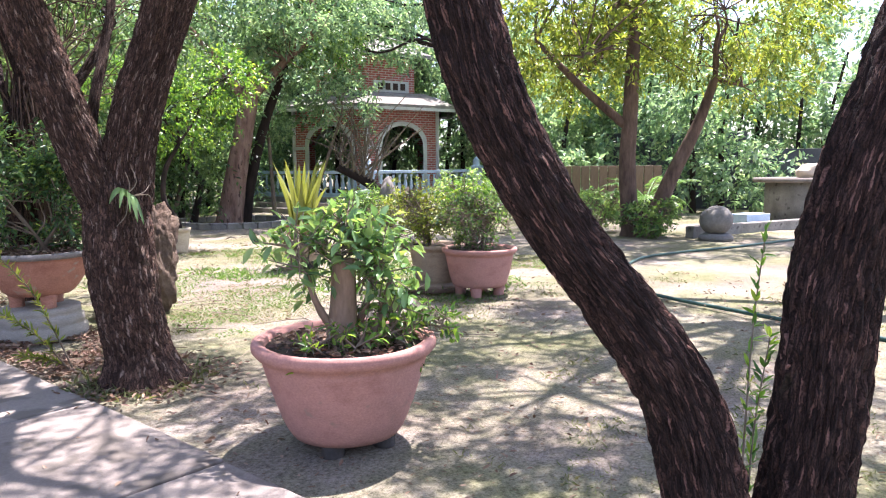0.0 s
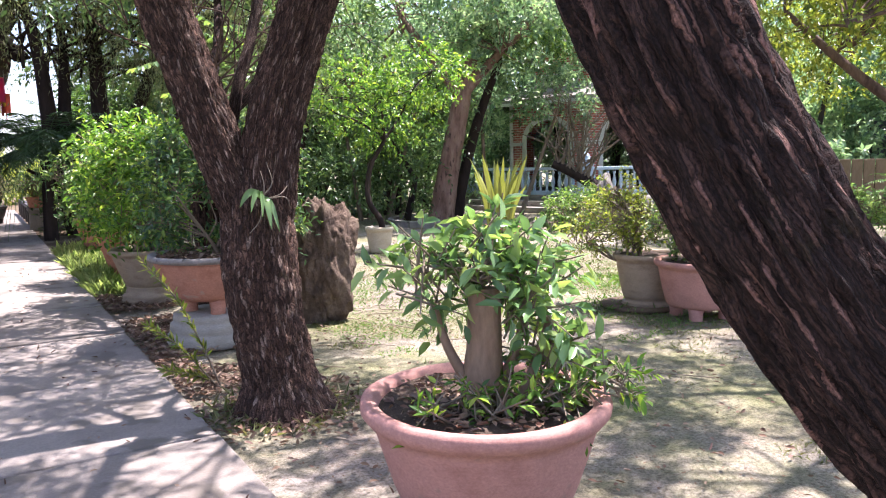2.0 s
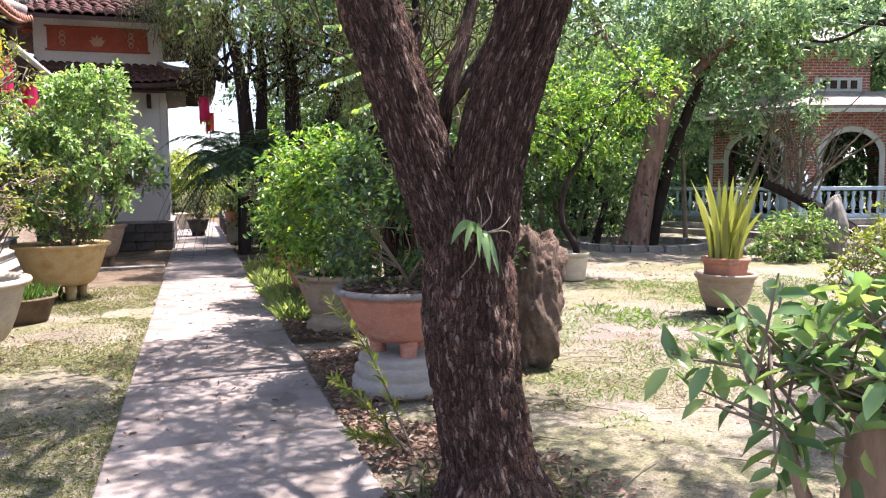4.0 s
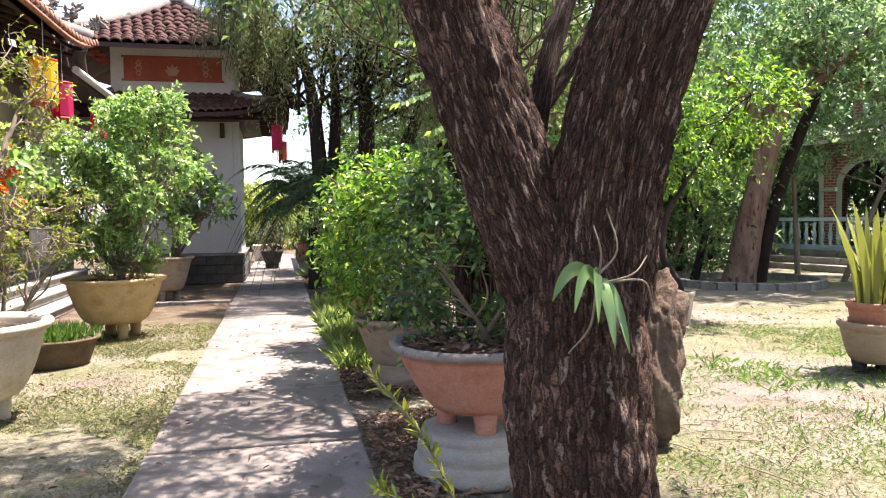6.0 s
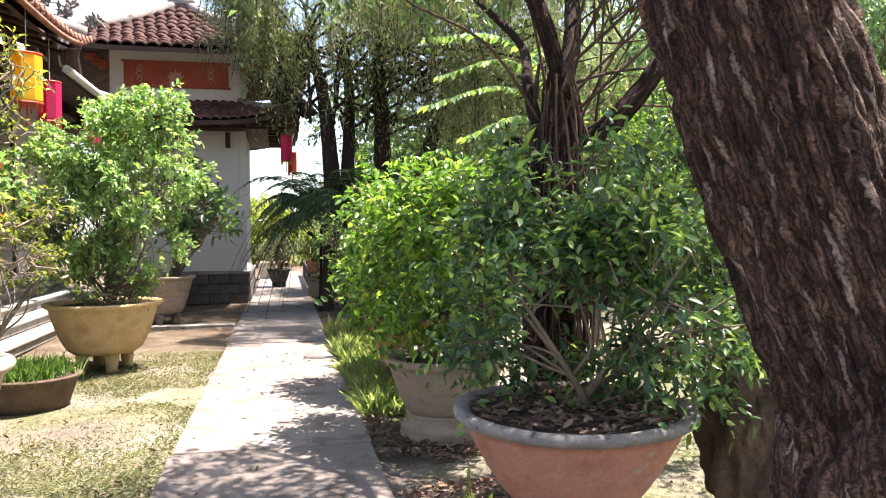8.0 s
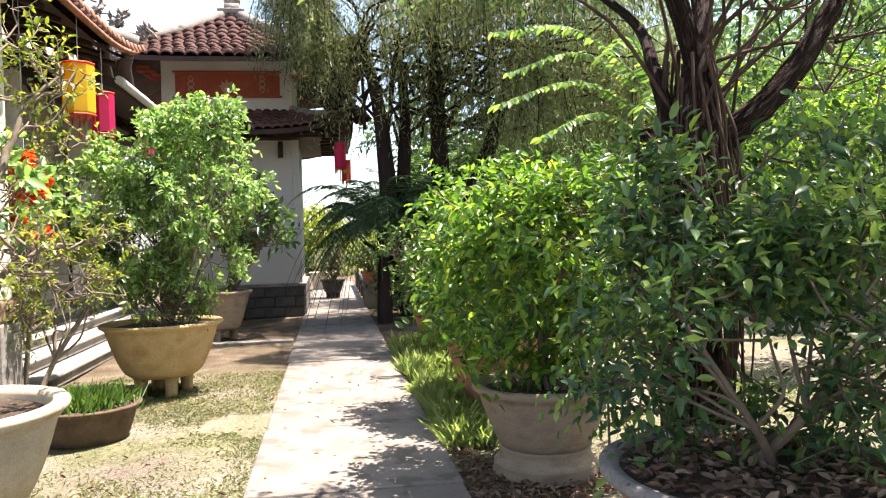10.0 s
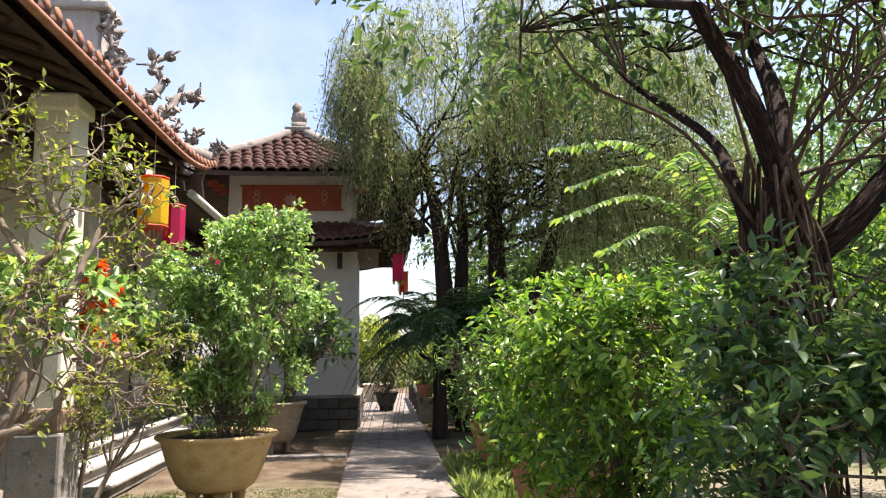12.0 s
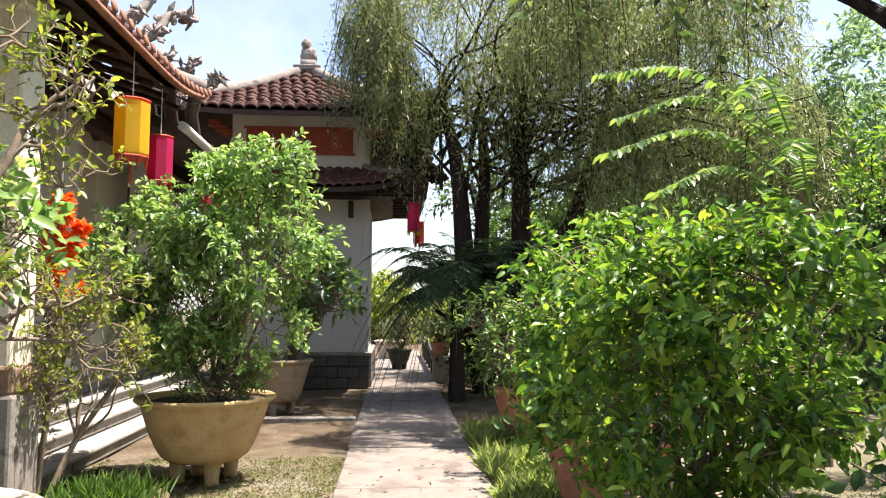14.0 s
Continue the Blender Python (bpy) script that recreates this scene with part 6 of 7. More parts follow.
bush("magnolia_shrub", "dark broad-leaved shrub by the tower wall", (-0.6, 18.2, 0.8), 5, [((-0.35, 18.2, 2.1), (0.5, 0.5, 0.6)), ((0.1, 18.0, 1.9), (0.4, 0.4, 0.35)), ((-0.6, 18.2, 2.7), (0.5, 0.5, 0.4))], 320, 0.25, 6, 0.17, 0.42, "leaf_dark", 177, gaps=0.2)
pot("iron_pot", "dark footed planter standing on the path's end", (1.22, 25.9, 0.03), 0.34, 0.52, 0.2, "clay_dark", 0.9, 3, foot_h=0.14)
bush("grey_shrub", "wiry grey-green shrub in the dark planter", (1.22, 25.9, 0.5), 5, [((1.1, 25.9, 1.0), (0.45, 0.45, 0.35)), ((1.4, 25.8, 1.2), (0.35, 0.35, 0.3))], 420, 0.22, 7, 0.06, 0.35, "leaf_willow", 179, "twig", gaps=0.2)
ped = thing("brick_pier", "low mossy masonry pier at the path's edge", "pier")
box_part("pier_shaft", (2.12, 22.7, 0.26), (0.36, 0.36, 0.52), "concrete_old", ped, bevel=0.02)
box_part("pier_cap", (2.12, 22.7, 0.55), (0.44, 0.44, 0.07), "concrete_old", ped, bevel=0.02)
pot("clay_pot", "small brown clay pot on the masonry pier", (2.12, 22.7, 0.585), 0.24, 0.3, 0.15, "terracotta_worn", 0.9)
bush("grey_shrub", "fine-leaved shrub in the pot on the pier", (2.12, 22.7, 0.85), 4, [((2.1, 22.7, 1.2), (0.4, 0.4, 0.25))], 260, 0.2, 7, 0.06, 0.4, "leaf_mid", 181, "twig", gaps=0.2)
rail = thing("low_wall", "low dark masonry rail beside the path's end", "wall", kind="structure")
for k in range(6):
    box_part("post", (2.12, 24.0 + 1.4 * k, 0.24), (0.2, 0.2, 0.48), "clay_dark", rail, bevel=0.01)
box_part("rail_beam", (2.12, 27.6, 0.5), (0.16, 7.6, 0.1), "clay_dark", rail, bevel=0.01)
pot("clay_pot", "square-shouldered cream planter beyond the tower", (0.95, 30.0, 0), 0.5, 0.6, 0.34, "clay_cream", 0.9)

# ---------------------------------------------------------------- small plants round the trees
orchid = thing("orchid", "green-leaved orchid with white roots clinging to the tree", "orchid")
oc = np.array([2.35, 4.85, 1.375])
for k, (dx, dy, dz, w) in enumerate(((-0.20, -0.05, -0.10, 0.04), (-0.13, -0.08, -0.13, 0.035), (0.02, -0.09, -0.20, 0.045), (0.09, -0.07, -0.22, 0.035), (-0.05, -0.1, -0.16, 0.03))):
    s = np.linspace(0, 1, 10)
    e = np.array([dx * 0.78, dy, 0.0])
    mid = oc + np.outer(s, e) + np.outer(0.08 * np.sin(s * 2.3) * (1 if dx < 0 else 0.4) + dz * s ** 2, [0, 0, 1])
    side = unit(np.cross(np.gradient(mid, axis=0), [0.3, -1, 0.3]))
    ww = w * 0.5 * np.sin(np.clip(s * 0.9 + 0.1, 0, 1) * math.pi) ** 0.6 + 0.001
    v = np.stack([mid - side * ww[:, None], mid + np.array([0, 0.008, 0]), mid + side * ww[:, None]], 1).reshape(-1, 3)
    put("leaf", Geo().add(v, [(3 * i + j, 3 * i + j + 1, 3 * i + j + 4, 3 * i + j + 3) for i in range(9) for j in range(2)]), "leaf_waxy", orchid)
for k, pts in enumerate(([(0, 0, 0.02), (0.05, -0.03, 0.10), (0.03, 0.0, 0.22)], [(0.02, 0, 0), (0.09, -0.05, 0.03), (0.15, -0.02, 0.08)], [(0.02, 0, 0), (0.12, -0.05, 0.01), (0.16, -0.03, -0.06)], [(0, 0, 0), (0.0, -0.03, 0.09), (-0.01, 0.0, 0.17)], [(0, 0, 0), (-0.03, -0.02, -0.12), (-0.09, 0.0, -0.2)])):
    p = bezier([oc + np.array(q) for q in pts], 10)
    put("root", Geo().tube(p, np.linspace(0.0045, 0.002, len(p)), 6), "twig", orchid)


def seedling(label, rows, leaf, width, mat, n, seed, stem=0.006):
    """A thin shoot set with narrow leaves along its length."""
    t = thing("seedling", label, "plant")
    rng = np.random.default_rng(seed)
    for r in rows:
        p = bezier(r, n)
        put("stem", Geo().tube(p, np.linspace(stem, stem * 0.4, len(p)), 5), "twig", t)
        g = Geo()
        way = unit(np.gradient(p, axis=0))
        k0 = len(p) // 4
        for q in range(3):
            leaf_geo(g, p[k0:], (way * 0.8 + unit(rng.normal(size=p.shape)) * 0.8)[k0:], np.full(len(p) - k0, leaf), width, rng, True, 0.2, 0.0)
        put("leaves", g, mat, t)


seedling("yellow-green bottlebrush shoots beside the tree", [[(2.28, 5.75, 0.0), (2.15, 5.75, 0.35), (2.0, 5.75, 0.68), (1.78, 5.75, 0.98)], [(2.26, 5.78, 0.0), (2.1, 5.72, 0.22), (1.95, 5.7, 0.4), (1.8, 5.7, 0.52)], [(2.3, 5.8, 0.0), (2.1, 5.75, 0.12), (1.9, 5.7, 0.2)]], 0.075, 0.22, "leaf_yellow", 44, 3, 0.008)
seedling("tall pale weed at the foot of the leaning tree", [[(2.78, 0.80, 0.0), (2.78, 0.79, 0.5), (2.80, 0.78, 0.95), (2.84, 0.76, 1.32)], [(2.80, 0.78, 0.0), (2.82, 0.77, 0.5), (2.88, 0.74, 0.9)]], 0.06, 0.28, "leaf_bright", 26, 5)
rk = Geo().rock((3.86, 7.55, 0.6), (0.33, 0.30, 0.68), 0.30, 1.5, 4.0, 72)
tagged(put("standing_stone", rk, "stone"), "rough brown standing stone on the lawn", "rock")
tagged(put("standing_stone", Geo().rock((13.5, 13.45, 0.5), (0.27, 0.22, 0.75), 0.2, 1.2, 8.0, 22), "stone_grey"), "grey upright stone before the pavilion", "rock")
for k, (x, y, sx, sz) in enumerate(((14.6, 12.6, 0.5, 0.3), (15.3, 13.6, 0.55, 0.45), (13.0, 12.4, 0.3, 0.15), (14.2, 13.9, 0.35, 0.25), (12.6, 14.6, 0.3, 0.16), (15.8, 12.3, 0.4, 0.28))):
    tagged(put("boulder", Geo().rock((x, y, sz * 0.4), (sx, sx * 0.8, sz), 0.3, 1.5, k * 2.1, 16), "stone_grey"), "grey garden boulder among plants before the pavilion", "rock", "boulders before the pavilion")
for k, (x, y, z, r) in enumerate(((12.2, 13.3, 0.25, 0.6), (14.8, 12.0, 0.4, 0.7), (15.8, 13.0, 0.6, 0.7), (13.2, 14.3, 0.3, 0.6), (17.0, 11.5, 0.7, 1.0), (15.1, 8.4, 0.3, 0.5), (14.6, 6.9, 0.2, 0.4))):
    bush("garden_shrub", "low leafy garden shrub", (x, y, 0.0), 3, [((x, y, z + 0.1), (r, r, z + 0.15)), ((x + 0.3, y - 0.3, z + 0.35), (r * 0.6, r * 0.6, z * 0.8))], 260, 0.25, 7, 0.13, 0.4, ("leaf_mid", "leaf_bright", "leaf_glossy")[k % 3], 200 + k, "twig", fine=False, gaps=0.15, group="shrubs before the pavilion")

# ---------------------------------------------------------------- the brick pavilion
def brick_material():
    m, nt, p, out = shader("brick")
    tc = nt.nodes.new("ShaderNodeTexCoord")
    b = node(nt, "TexBrick", Scale=1.0)
    b.inputs["Color1"].default_value, b.inputs["Color2"].default_value, b.inputs["Mortar"].default_value = (0.42, 0.10, 0.075, 1), (0.52, 0.16, 0.12, 1), (0.62, 0.54, 0.50, 1)
    for key, value in (("Mortar Size", 0.012), ("Brick Width", 0.24), ("Row Height", 0.085)):
        b.inputs[key].default_value = value
    nt.links.new(tc.outputs["UV"], b.inputs["Vector"])
    col = mix(nt, 0.6, b.outputs["Color"], ramp(nt, noisy(nt, 9, 4), [(0.3, (0.5, 0.5, 0.5)), (0.7, (1, 1, 1))]), "MULTIPLY")
    nt.links.new(col, p.inputs["Base Color"])
    p.inputs["Roughness"].default_value = 0.9
    bp = node(nt, "Bump", Strength=0.5, Distance=0.01)
    bp.invert = True
    nt.links.new(b.outputs["Fac"], bp.inputs["Height"])
    nt.links.new(bp.outputs[0], p.inputs["Normal"])
    return m


M["brick"] = brick_material()
pav = thing("pavilion", "hexagonal red-brick garden pavilion with white arches and a grey eave", "pavilion")
CX, CY, PR, FZ, EZ = 20.0, 21.1, 3.0, 0.5, 3.55
face = math.degrees(math.atan2(-CY - 0.15, -CX - 0.12))


def corner(k, r=PR):
    a = radians(face + 60 * k)
    return np.array([CX + r * math.cos(a), CY + r * math.sin(a)])


def arch_wall(a, b, z0, z1, name, aw=0.7, spring=0.6):
    """A brick wall from a to b with an arched opening through it."""
    d = b - a
    ln = np.linalg.norm(d)
    d = d / ln
    nrm = np.array([d[1], -d[0]])
    half = ln * aw / 2
    sz = z0 + (z1 - z0) * spring
    n = 14
    arc = [(ln / 2 - half, z0)] + [(ln / 2 - half * math.cos(math.pi * k / n), sz + half * 0.75 * math.sin(math.pi * k / n)) for k in range(n + 1)] + [(ln / 2 + half, z0)]
    outer = [(0.0, z0)] + [(0.0, sz)] + [(ln * k / (n - 2), z1) for k in range(n - 1)] + [(ln, sz)] + [(ln, z0)]
    g = Geo()
    uv = []
    for off in (0.0, 0.22):
        v = []
        for (u0, w0), (u1, w1) in zip(arc, outer):
            for u, w in ((u0, w0), (u1, w1)):
                p = a + d * u + nrm * -off
                v.append((p[0], p[1], w))
                uv.append((u, w))
        q = np.arange(len(arc) - 1)
        f = np.stack([2 * q, 2 * q + 1, 2 * q + 3, 2 * q + 2], 1)
        g.add(v, f if off == 0 else f[:, ::-1])
    ob = put(name, g, "brick", pav, "red brick wall", False)
    me = ob.data
    lay = me.uv_layers.new(name="UVMap")
    flat = np.array(uv)[np.array([lp.vertex_index for lp in me.loops])]
    lay.data.foreach_set("uv", flat.ravel().astype(np.float32))
    rim = [np.array([*(a + d * u + nrm * 0.03), w]) for u, w in arc]
    back = [np.array([*(a + d * u - nrm * 0.25), w]) for u, w in arc]
    inn = [np.array([*(a + d * (u + (ln / 2 - u) * 0.16) + nrm * 0.03), z0 + (w - z0) * 0.94]) for u, w in arc]
    q = np.arange(len(arc) - 1)
    k = len(arc)
    put("arch_trim", Geo().add(rim + inn, np.stack([q, q + 1, q + 1 + k, q + k], 1)).add(inn + back, np.stack([q, q + 1, q + 1 + k, q + k], 1)), "white_trim", pav, "white-painted arch surround")


for k in range(6):
    arch_wall(corner(k), corner(k + 1), FZ, EZ, "wall")
    c = corner(k, PR + 0.03)
    put("corner_pipe", Geo().tube([(c[0], c[1], FZ), (c[0], c[1], EZ)], 0.07, 10), "white_trim", pav, "white corner pilaster")
    box_part("impost", (*(corner(k) * 0.92 + corner(k + 1) * 0.08), FZ + 1.68), (0.5, 0.3, 0.12), "white_trim", pav, rz=face + 60 * k + 120, bevel=0.01)


def hexring(r0, z0, r1, z1, thick=0.12):
    g = Geo()
    v = [(*corner(k, r), z) for r, z in ((r0, z0), (r1, z1), (r1, z1 + thick), (r0, z0 + thick)) for k in range(6)]
    f = [(i * 6 + k, i * 6 + (k + 1) % 6, ((i + 1) % 4) * 6 + (k + 1) % 6, ((i + 1) % 4) * 6 + k) for i in range(4) for k in range(6)]
    return g.add(v, f)


put("eave", hexring(PR + 0.95, EZ - 0.02, PR - 0.5, EZ + 0.5), "concrete_old", pav, "grey tiled eave", False)
put("fascia", hexring(PR + 0.98, EZ - 0.1, PR + 0.9, EZ - 0.1, 0.1), "white_trim", pav, "", False)
up = Geo()
v = [(*corner(k, 2.1), z) for z in (EZ + 0.3, EZ + 1.9) for k in range(6)]
up.add(v, [(k, (k + 1) % 6, 6 + (k + 1) % 6, 6 + k) for k in range(6)])
ob = put("upper_storey", up, "brick", pav, "red brick upper storey", False)
lay = ob.data.uv_layers.new(name="UVMap")
co = np.array([(ob.data.vertices[lp.vertex_index].co.x * 0.7 - ob.data.vertices[lp.vertex_index].co.y * 0.7, ob.data.vertices[lp.vertex_index].co.z) for lp in ob.data.loops])
lay.data.foreach_set("uv", co.ravel().astype(np.float32))
put("upper_eave", hexring(2.9, EZ + 1.85, 0.3, EZ + 2.8), "concrete_old", pav, "grey tiled roof", False)
for k in (-1, 0):
    a, b = corner(k, 2.16), corner(k + 1, 2.16)
    m_ = (a + b) / 2
    ang = math.degrees(math.atan2(*(b - a)[::-1]))
    sg = box_part("sign_board", (*m_, EZ + 0.85), (1.5, 0.06, 0.42), "white_trim", pav, "white sign board", rz=ang)
    for q in (-0.48, -0.16, 0.16, 0.48):
        cc = m_ + (b - a) / np.linalg.norm(b - a) * q * 1.0
        nn = corner(k + 0.5, 1) - np.array([CX, CY])
        cc = cc + nn / np.linalg.norm(nn) * 0.035
        box_part("sign_bar", (*cc, EZ + 0.85), (0.2, 0.03, 0.24), "timber", pav, rz=ang, bevel=0)
put("floor", hexring(PR + 0.8, 0.0, 0.01, 0.0, FZ), "concrete_old", pav, "", False)
statue = Geo().rock((CX - 0.6, CY - 0.4, 1.55), (0.42, 0.42, 0.3), 0.25, 1.5, 2, 14).rock((CX - 0.6, CY - 0.4, 1.95), (0.28, 0.28, 0.28), 0.2, 1.5, 3, 12).box((CX - 0.6, CY - 0.4, 0.92), (1.0, 1.0, 0.86), 45)
tagged(put("stone_carving", statue, "white_trim"), "pale stone carving on a plinth inside the pavilion", "statue")
terr = thing("terrace", "stepped concrete terrace round the pavilion", "terrace", kind="structure")
for k, (r, z) in enumerate(((6.0, 0.0), (5.5, 0.17), (5.0, 0.34))):
    put("terrace_step", hexring(r, z, 0.01, z, 0.16), "concrete_old", terr, "", False)
bal = thing("balustrade", "pale blue painted balustrade with turned balusters round the pavilion", "balustrade")
prof = [(0.045, 0), (0.05, 0.05), (0.03, 0.1), (0.06, 0.22), (0.065, 0.3), (0.035, 0.45), (0.03, 0.52), (0.05, 0.57), (0.05, 0.62)]
bme = Geo().lathe(prof, (0, 0, 0), 10).mesh("baluster", M["blue_paint"])
for k in (-2, -1, 0, 1):
    a, b = corner(k, 4.6), corner(k + 1, 4.6)
    ang = math.degrees(math.atan2(*(b - a)[::-1]))
    m_, ln = (a + b) / 2, np.linalg.norm(b - a)
    box_part("rail_top", (*m_, 1.33), (ln, 0.16, 0.1), "blue_paint", bal, rz=ang)
    box_part("rail_base", (*m_, 0.56), (ln, 0.18, 0.14), "blue_paint", bal, rz=ang)
    for q in np.arange(0.3, ln - 0.2, 0.24):
        p = a + (b - a) / ln * q
        piece("baluster", bme, pose(*p, 0.62), bal)
    box_part("pier", (*a, 0.95), (0.36, 0.36, 0.95), "blue_paint", bal, rz=ang)
    put("pier_cap", Geo().lathe([(0.26, 1.43), (0.27, 1.5), (0.12, 1.56), (0.15, 1.68), (0.08, 1.8), (0.0, 1.85)], (*a, 0), 12), "blue_paint", bal)

# the kerbed bed round the shade tree
bed = thing("tree_bed_kerb", "low curved brick kerb round the shade tree", "kerb", kind="structure")
for k in range(26):
    a = k * 2 * math.pi / 26
    box_part("kerb_stone", (11.4 + 1.5 * math.cos(a), 17.2 + 1.5 * math.sin(a), 0.06), (0.16, 0.34, 0.17), "concrete_old", bed, rz=math.degrees(a), bevel=0.02)

# ---------------------------------------------------------------- the far right of the garden
edge = thing("planter_kerb", "low concrete planter kerb before the water tank", "kerb", kind="structure")
for k in range(7):
    box_part("kerb_stone", (15.6 + 0.88 * k * 0.80, 6.0 - 0.88 * k * 0.28, 0.1), (0.86, 0.22, 0.26), "concrete_old", edge, rz=-19, bevel=0.02)
ball = thing("stone_ball", "round stone ball on a short base beside the kerb", "ornament")
put("ball", Geo().rock((15.0, 5.5, 0.40), (0.33, 0.33, 0.30), 0.05, 1.5, 1, 20), "stone_grey", ball)
put("ball_base", Geo().lathe([(0, 0), (0.34, 0), (0.34, 0.08), (0.24, 0.14), (0, 0.14)], (15.0, 5.5, 0), 20), "stone_grey", ball)
tank = thing("water_tank", "round grey concrete water tank with a flat lid", "tank")
put("drum", Geo().lathe([(0, 0), (1.0, 0), (1.0, 1.05), (0, 1.05)], (21.0, 5.4, 0), 40, 0.02), "concrete_old", tank)
put("lid", Geo().lathe([(0, 1.05), (1.3, 1.05), (1.32, 1.1), (1.3, 1.16), (0, 1.16)], (21.0, 5.4, 0), 40), "concrete", tank)
put("bag", Geo().rock((21.2, 5.3, 1.3), (0.5, 0.4, 0.24), 0.2, 1.5, 5, 16), "clay_cream", tank, "pale sack on the lid")
tagged(box_part("concrete_block", (17.6, 5.7, 0.22), (0.8, 0.5, 0.34), "blue_paint", None, rz=-20), "pale grey concrete block on the ground by the tank", "block")
tagged(box_part("shed_wall", (24.6, 10.6, 1.3), (0.2, 4.6, 2.6), "tarp", None, rz=24), "dark grey tarred boundary wall", "wall", kind="structure")
tagged(box_part("shed_wall", (25.9, 7.2, 1.0), (0.2, 3.0, 2.0), "tarp", None, rz=24), "dark grey tarred boundary wall", "wall", kind="structure")
fence = thing("board_fence", "brown weathered board fence behind the trees", "fence")
for k in range(12):
    box_part("board", (17.6 + 0.16 * k * 1.0, 10.9 - 0.19 * k, 0.75), (0.23, 0.04, 1.5), "board", fence, rz=-50, bevel=0.01)
hose = thing("garden_hose", "dark green garden hose lying across the sand", "hose")
put("hose_length", Geo().tube(bezier([(16.0, 4.1, 0.03), (13.68, 4.65, 0.03), (12.24, 5.1, 0.03), (11.0, 5.25, 0.03), (9.4, 4.7, 0.03), (8.3, 3.9, 0.03), (7.94, 3.27, 0.03), (7.7, 2.54, 0.03), (7.4, 1.6, 0.03), (6.9, 0.0, 0.03)], 80), 0.022, 8), "hose", hose)
put("hose_length", Geo().tube(bezier([(2.15, 17.0, 0.02), (2.2, 16.3, 0.02), (2.12, 15.2, 0.02), (2.3, 14.2, 0.02), (2.4, 13.6, 0.02)], 30), 0.018, 7), "hose", hose)
tagged(put("overhead_cable", Geo().tube(bezier([(6.0, 26.0, 9.2), (14, 17.5, 5.9), (19, 12.4, 4.5), (26, 5, 3.9)], 30), 0.014, 5), "cable"), "thin grey overhead cable strung between the trees", "cable")
flower = thing("paper_garland", "orange-red paper flower garland by the hall's column", "garland")
g, fr_ = Geo(), np.random.default_rng(2)
for k in range(34):
    c = np.array([-1.75, 12.56, 1.78 + 0.023 * k]) + fr_.normal(size=3) * np.array([0.11, 0.06, 0.04])
    leaf_geo(g, np.repeat(c[None], 26, 0), fr_.normal(size=(26, 3)), np.full(26, 0.10), 0.6, fr_, True)
put("petals", g, "petal_red", flower)
put("cord", Geo().tube([(-1.75, 12.56, 1.9), (-1.75, 12.56, 4.1)], 0.006, 5), "cable", flower)
pl = bush("glossy_shrub", "broad bright-leaved potted shrub by the steps", (-1.9, 10.6, 0.0), 2, [((-1.12, 10.2, 2.12), (0.32, 0.34, 0.24)), ((-1.4, 10.4, 2.05), (0.36, 0.36, 0.22))], 120, 0.22, 6, 0.13, 0.46, "leaf_glossy", 231, "twig", 0.03)

# ---------------------------------------------------------------- woods round the garden
def woods(name, label, spots, count, leaf, mat, seed, lift=0.1):
    g, tr = Geo(), Geo()
    rng = np.random.default_rng(seed)
    blobs = []
    for x, y, h, w in spots:
        tr.tube([(x, y, -0.1), (x + rng.normal() * 0.2, y, h * 0.35), (x + rng.normal() * 0.5, y + rng.normal() * 0.5, h * 0.8)], [0.11, 0.08, 0.04], 7)
        for k in range(5):
            z = h * rng.uniform(0.12, 0.95)
            blobs.append(((x + rng.normal() * w * 0.45, y + rng.normal() * w * 0.45, z), (w * rng.uniform(0.35, 0.7), w * rng.uniform(0.35, 0.7), h * rng.uniform(0.09, 0.17))))
    sprigs(g, blobs, count, 0.6, 8, leaf, 0.45, seed, lift, False, 0.12, 0.4)
    ob = put(name, g, mat)
    tagged(ob, label, "woods", kind="stuff")
    # the near-black bark carries the shade under the crowns
    tagged(put("far_trunks", tr, "bark_dark"), "trunks of the far trees, darkened in colour for the shade there", "trunks", kind="stuff")


wr = random.Random(4)
spots = []
for k in range(44):
    az = radians(13 + 62 * k / 43)
    d = wr.uniform(29, 44)
    spots.append((0.5 + d * math.cos(az), 0.5 + d * math.sin(az), wr.uniform(6.5, 12), wr.uniform(2.4, 3.8)))
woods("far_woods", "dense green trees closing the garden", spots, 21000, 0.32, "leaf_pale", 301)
spots = []
for k in range(26):
    az = radians(20 + 48 * k / 25)
    d = wr.uniform(24, 30) if not 40 < math.degrees(az) < 53 else wr.uniform(31, 36)
    spots.append((d * math.cos(az), d * math.sin(az), wr.uniform(4, 8), wr.uniform(1.6, 2.6)))
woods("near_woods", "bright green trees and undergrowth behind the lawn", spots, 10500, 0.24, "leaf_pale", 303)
spots = [(3.6 + wr.uniform(0, 9), 13.5 + wr.uniform(0, 15), wr.uniform(2.5, 6.0), wr.uniform(1.0, 1.7)) for k in range(16)]
spots = [s for s in spots if not (s[1] < 17.5 and s[0] > 5.2)]
spots += [(3.6 + wr.uniform(0, 4.5) + (k % 3), 21.8 + wr.uniform(0, 4.5), wr.uniform(3.5, 5.5), 1.4) for k in range(12)]
spots += [(3.0 + 0.5 * k, 23.2 + wr.uniform(0, 2.0), wr.uniform(4.5, 6.5), 1.2) for k in range(8)]
spots += [(2.6, 20.5, 2.0, 0.6), (3.1, 20.2, 2.6, 0.8), (3.7, 20.6, 3.0, 0.9)]
woods("garden_thicket", "leafy thicket beyond the potted hedges, darkened as in canopy shade", spots, 11500, 0.17, "leaf_thicket", 305)
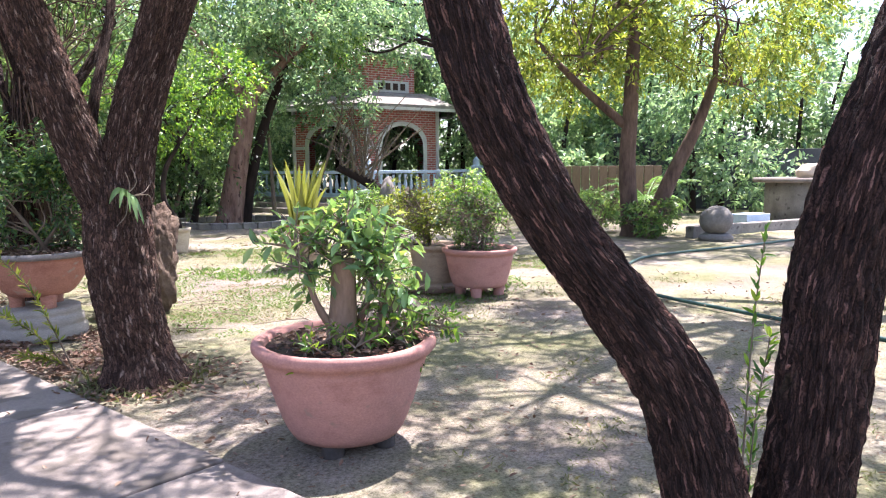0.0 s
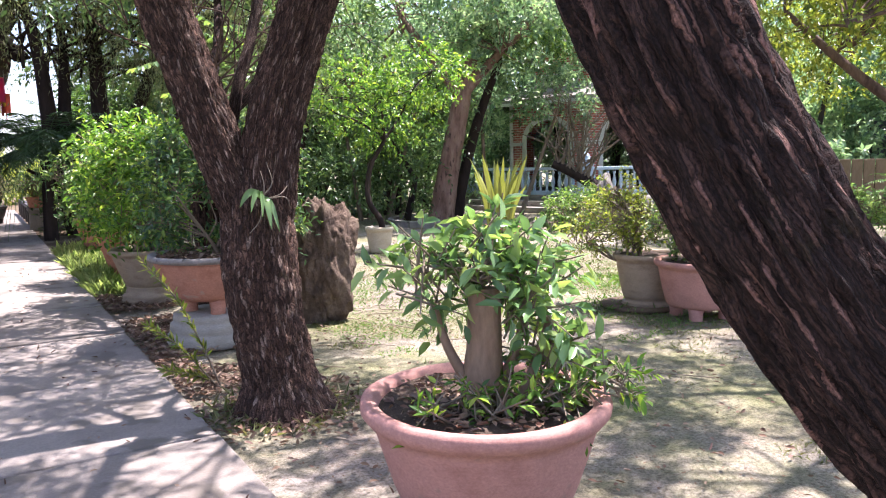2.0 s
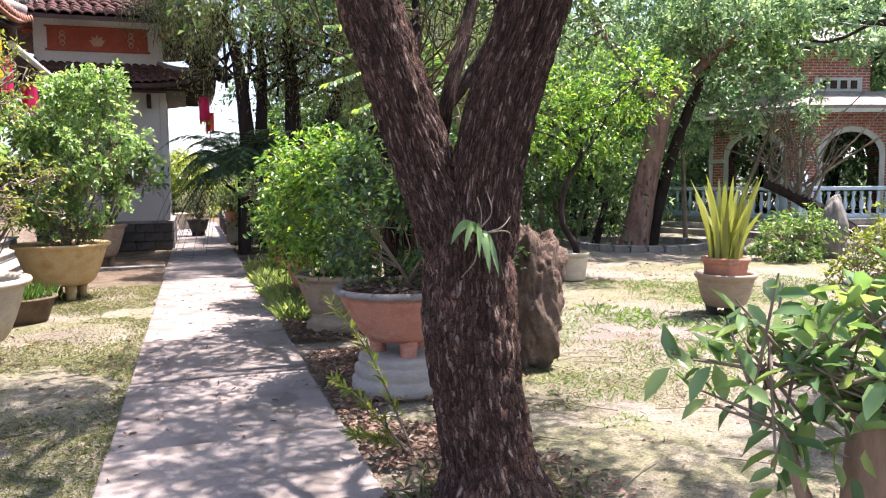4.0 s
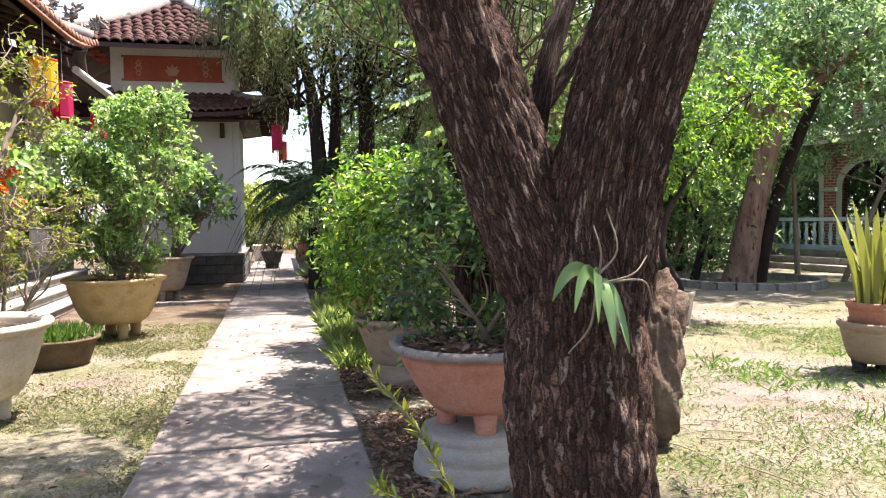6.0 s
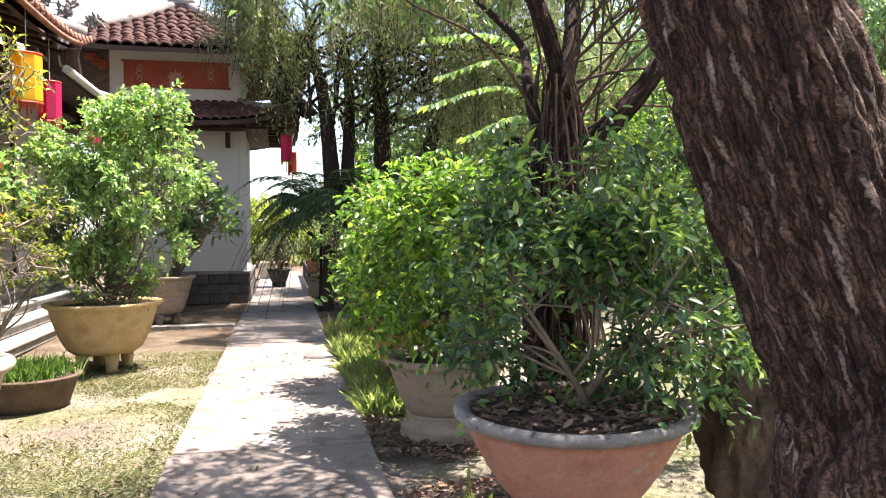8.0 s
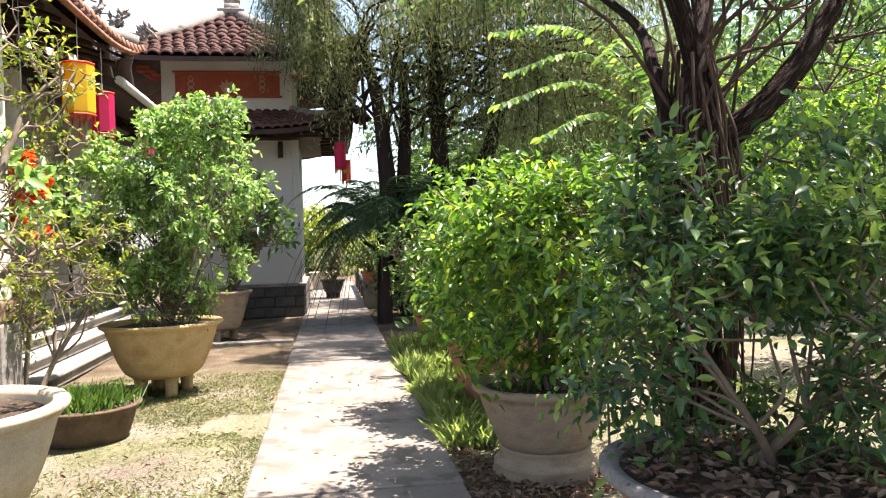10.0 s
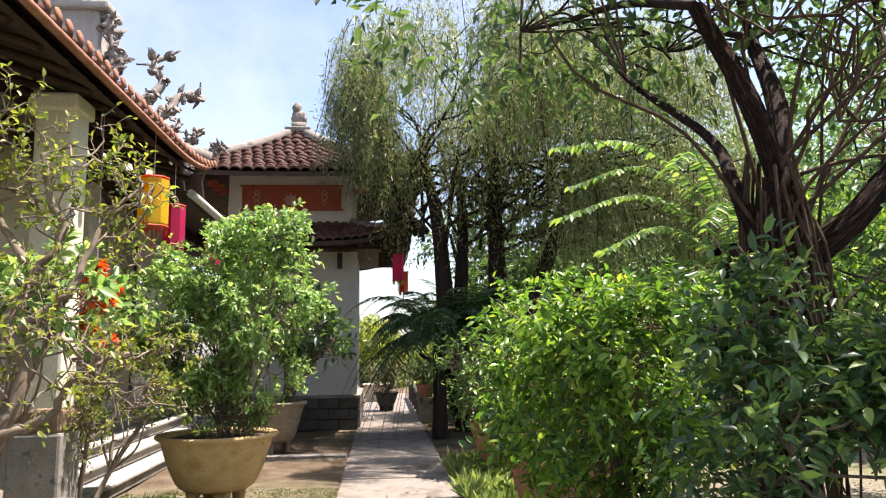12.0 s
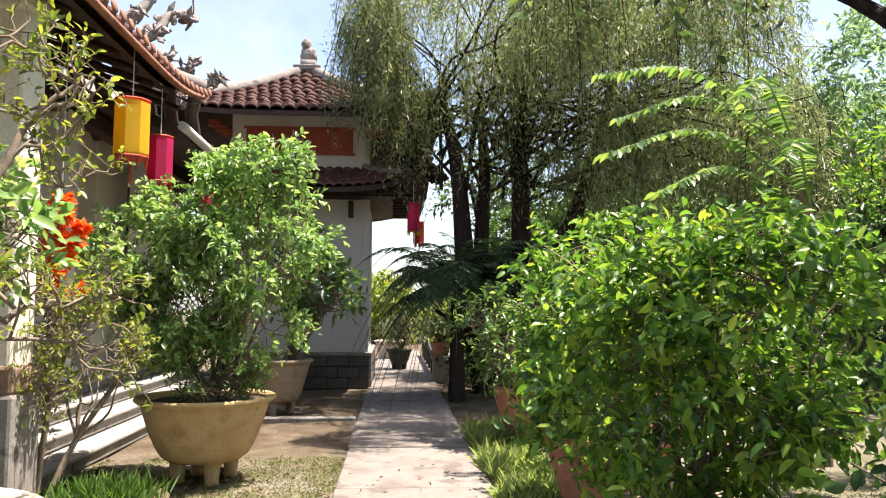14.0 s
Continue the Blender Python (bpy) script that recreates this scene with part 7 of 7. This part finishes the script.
spots = [(wr.uniform(-1.0, 7), wr.uniform(38, 60), wr.uniform(2.0, 3.6), 2.4) for k in range(10)]
woods("field_edge", "sunlit scrub beyond the end of the path", spots, 2600, 0.3, "leaf_yellow", 307)

# ---------------------------------------------------------------- grass, litter and twigs on the ground
def blades(name, label, count, box, height, mat, seed, keep, spread=0.6, width=0.09):
    g, rng = Geo(), np.random.default_rng(seed)
    x, y = rng.uniform(box[0], box[1], count), rng.uniform(box[2], box[3], count)
    k = np.array([keep(a, b) for a, b in zip(x, y)])
    x, y = x[k], y[k]
    n = len(x)
    base = np.stack([x, y, np.full(n, -0.01)], 1)
    leaf_geo(g, base, np.stack([rng.normal(size=n) * spread, rng.normal(size=n) * spread, np.ones(n)], 1), height * rng.uniform(0.5, 1.3, n), width, rng, False, 0.1, 0.35)
    tagged(put(name, g, mat), label, "grass", kind="stuff")


blades("lawn_grass", "short dry lawn grass in patches", 80000, (2.9, 10.5, 0.5, 13.0), 0.04, "grass", 401,
       lambda x, y: noise.noise((x * 0.5, y * 0.5, 2)) + 0.6 * noise.noise((x * 2.3, y * 2.3, 4)) > (-0.12 if x > 4.2 and y > 6 else 0.22), 0.9, 0.16)
blades("green_lawn", "patchy green lawn grass", 48000, (3.6, 10.5, 5.0, 12.0), 0.04, "grass_green", 402,
       lambda x, y: noise.noise((x * 0.6, y * 0.6, 12)) + 0.5 * noise.noise((x * 2.7, y * 2.7, 14)) > -0.12, 0.9, 0.14)
blades("verge_grass", "thin yellowing grass beside the path", 90000, (-2.0, 0.56, 3.0, 14.5), 0.04, "grass", 403,
       lambda x, y: noise.noise((x * 0.9, y * 0.9, 7)) + 0.5 * noise.noise((x * 3.1, y * 3.1, 1)) > -0.25, 1.3, 0.2)
blades("tall_grass", "tufts of taller pale grass between the pots", 9000, (2.02, 2.6, 10.4, 16.0), 0.22, "grass_pale", 405,
       lambda x, y: noise.noise((x * 1.5, y * 1.5, 3)) > -0.25 and not (11.1 < y < 12.2 and x > 2.45), 0.35, 0.06)
blades("wet_grass", "fresh green tufts round the tray and pots", 5000, (5.6, 8.2, 5.2, 10.2), 0.09, "grass_green", 407,
       lambda x, y: noise.noise((x * 1.1, y * 1.1, 9)) > 0.1, 0.7, 0.12)
blades("foot_weeds", "small weeds at the tree's foot", 900, (2.0, 3.1, 4.5, 5.7), 0.09, "grass", 409,
       lambda x, y: 0.26 < math.hypot(x - 2.5, y - 5.06) < 0.5, 0.8, 0.14)


def scatter(name, label, count, box, size, seed, keep):
    g, rng = Geo(), np.random.default_rng(seed)
    x, y = rng.uniform(box[0], box[1], count), rng.uniform(box[2], box[3], count)
    k = np.array([keep(a, b) for a, b in zip(x, y)])
    b = np.stack([x[k], y[k], rng.uniform(0.005, 0.035, k.sum())], 1)
    n = len(b)
    leaf_geo(g, b, np.stack([rng.normal(size=n), rng.normal(size=n), rng.normal(size=n) * 0.2], 1), np.full(n, size), 0.4, rng, True, 0.3, -0.1)
    tagged(put(name, g, "dead_leaf"), label, "leaf litter", kind="stuff")


scatter("fallen_leaves", "reddish-brown leaf litter along the path's edge", 7500, (2.02, 3.0, 5.6, 10.6), 0.06, 501, lambda x, y: noise.noise((x * 1.3, y * 1.3, 6)) > -0.25 + 0.25 * (x - 2.1))
scatter("fallen_leaves", "scattered dry leaves on the sand", 4200, (-1.8, 10, 0.5, 14), 0.05, 503, lambda x, y: True)
scatter("bark_litter", "dry bark flakes and leaves round the tree's foot", 650, (1.9, 3.2, 4.4, 5.8), 0.06, 505, lambda x, y: math.hypot(x - 2.5, y - 5.06) < 0.7)
tws, t_rng = Geo(), np.random.default_rng(77)
for k in range(50):
    x, y = t_rng.uniform(2.3, 5.0), t_rng.uniform(4.2, 8.4)
    a, ln = t_rng.uniform(0, 6.28), t_rng.uniform(0.1, 0.6)
    tws.tube(bezier([(x, y, 0.012), (x + ln * 0.5 * math.cos(a), y + ln * 0.5 * math.sin(a) + t_rng.normal() * 0.04, 0.02), (x + ln * math.cos(a), y + ln * math.sin(a), 0.012)], 6), 0.004, 4)
tagged(put("fallen_twigs", tws, "twig"), "thin dry twigs scattered on the ground", "twigs", kind="stuff")
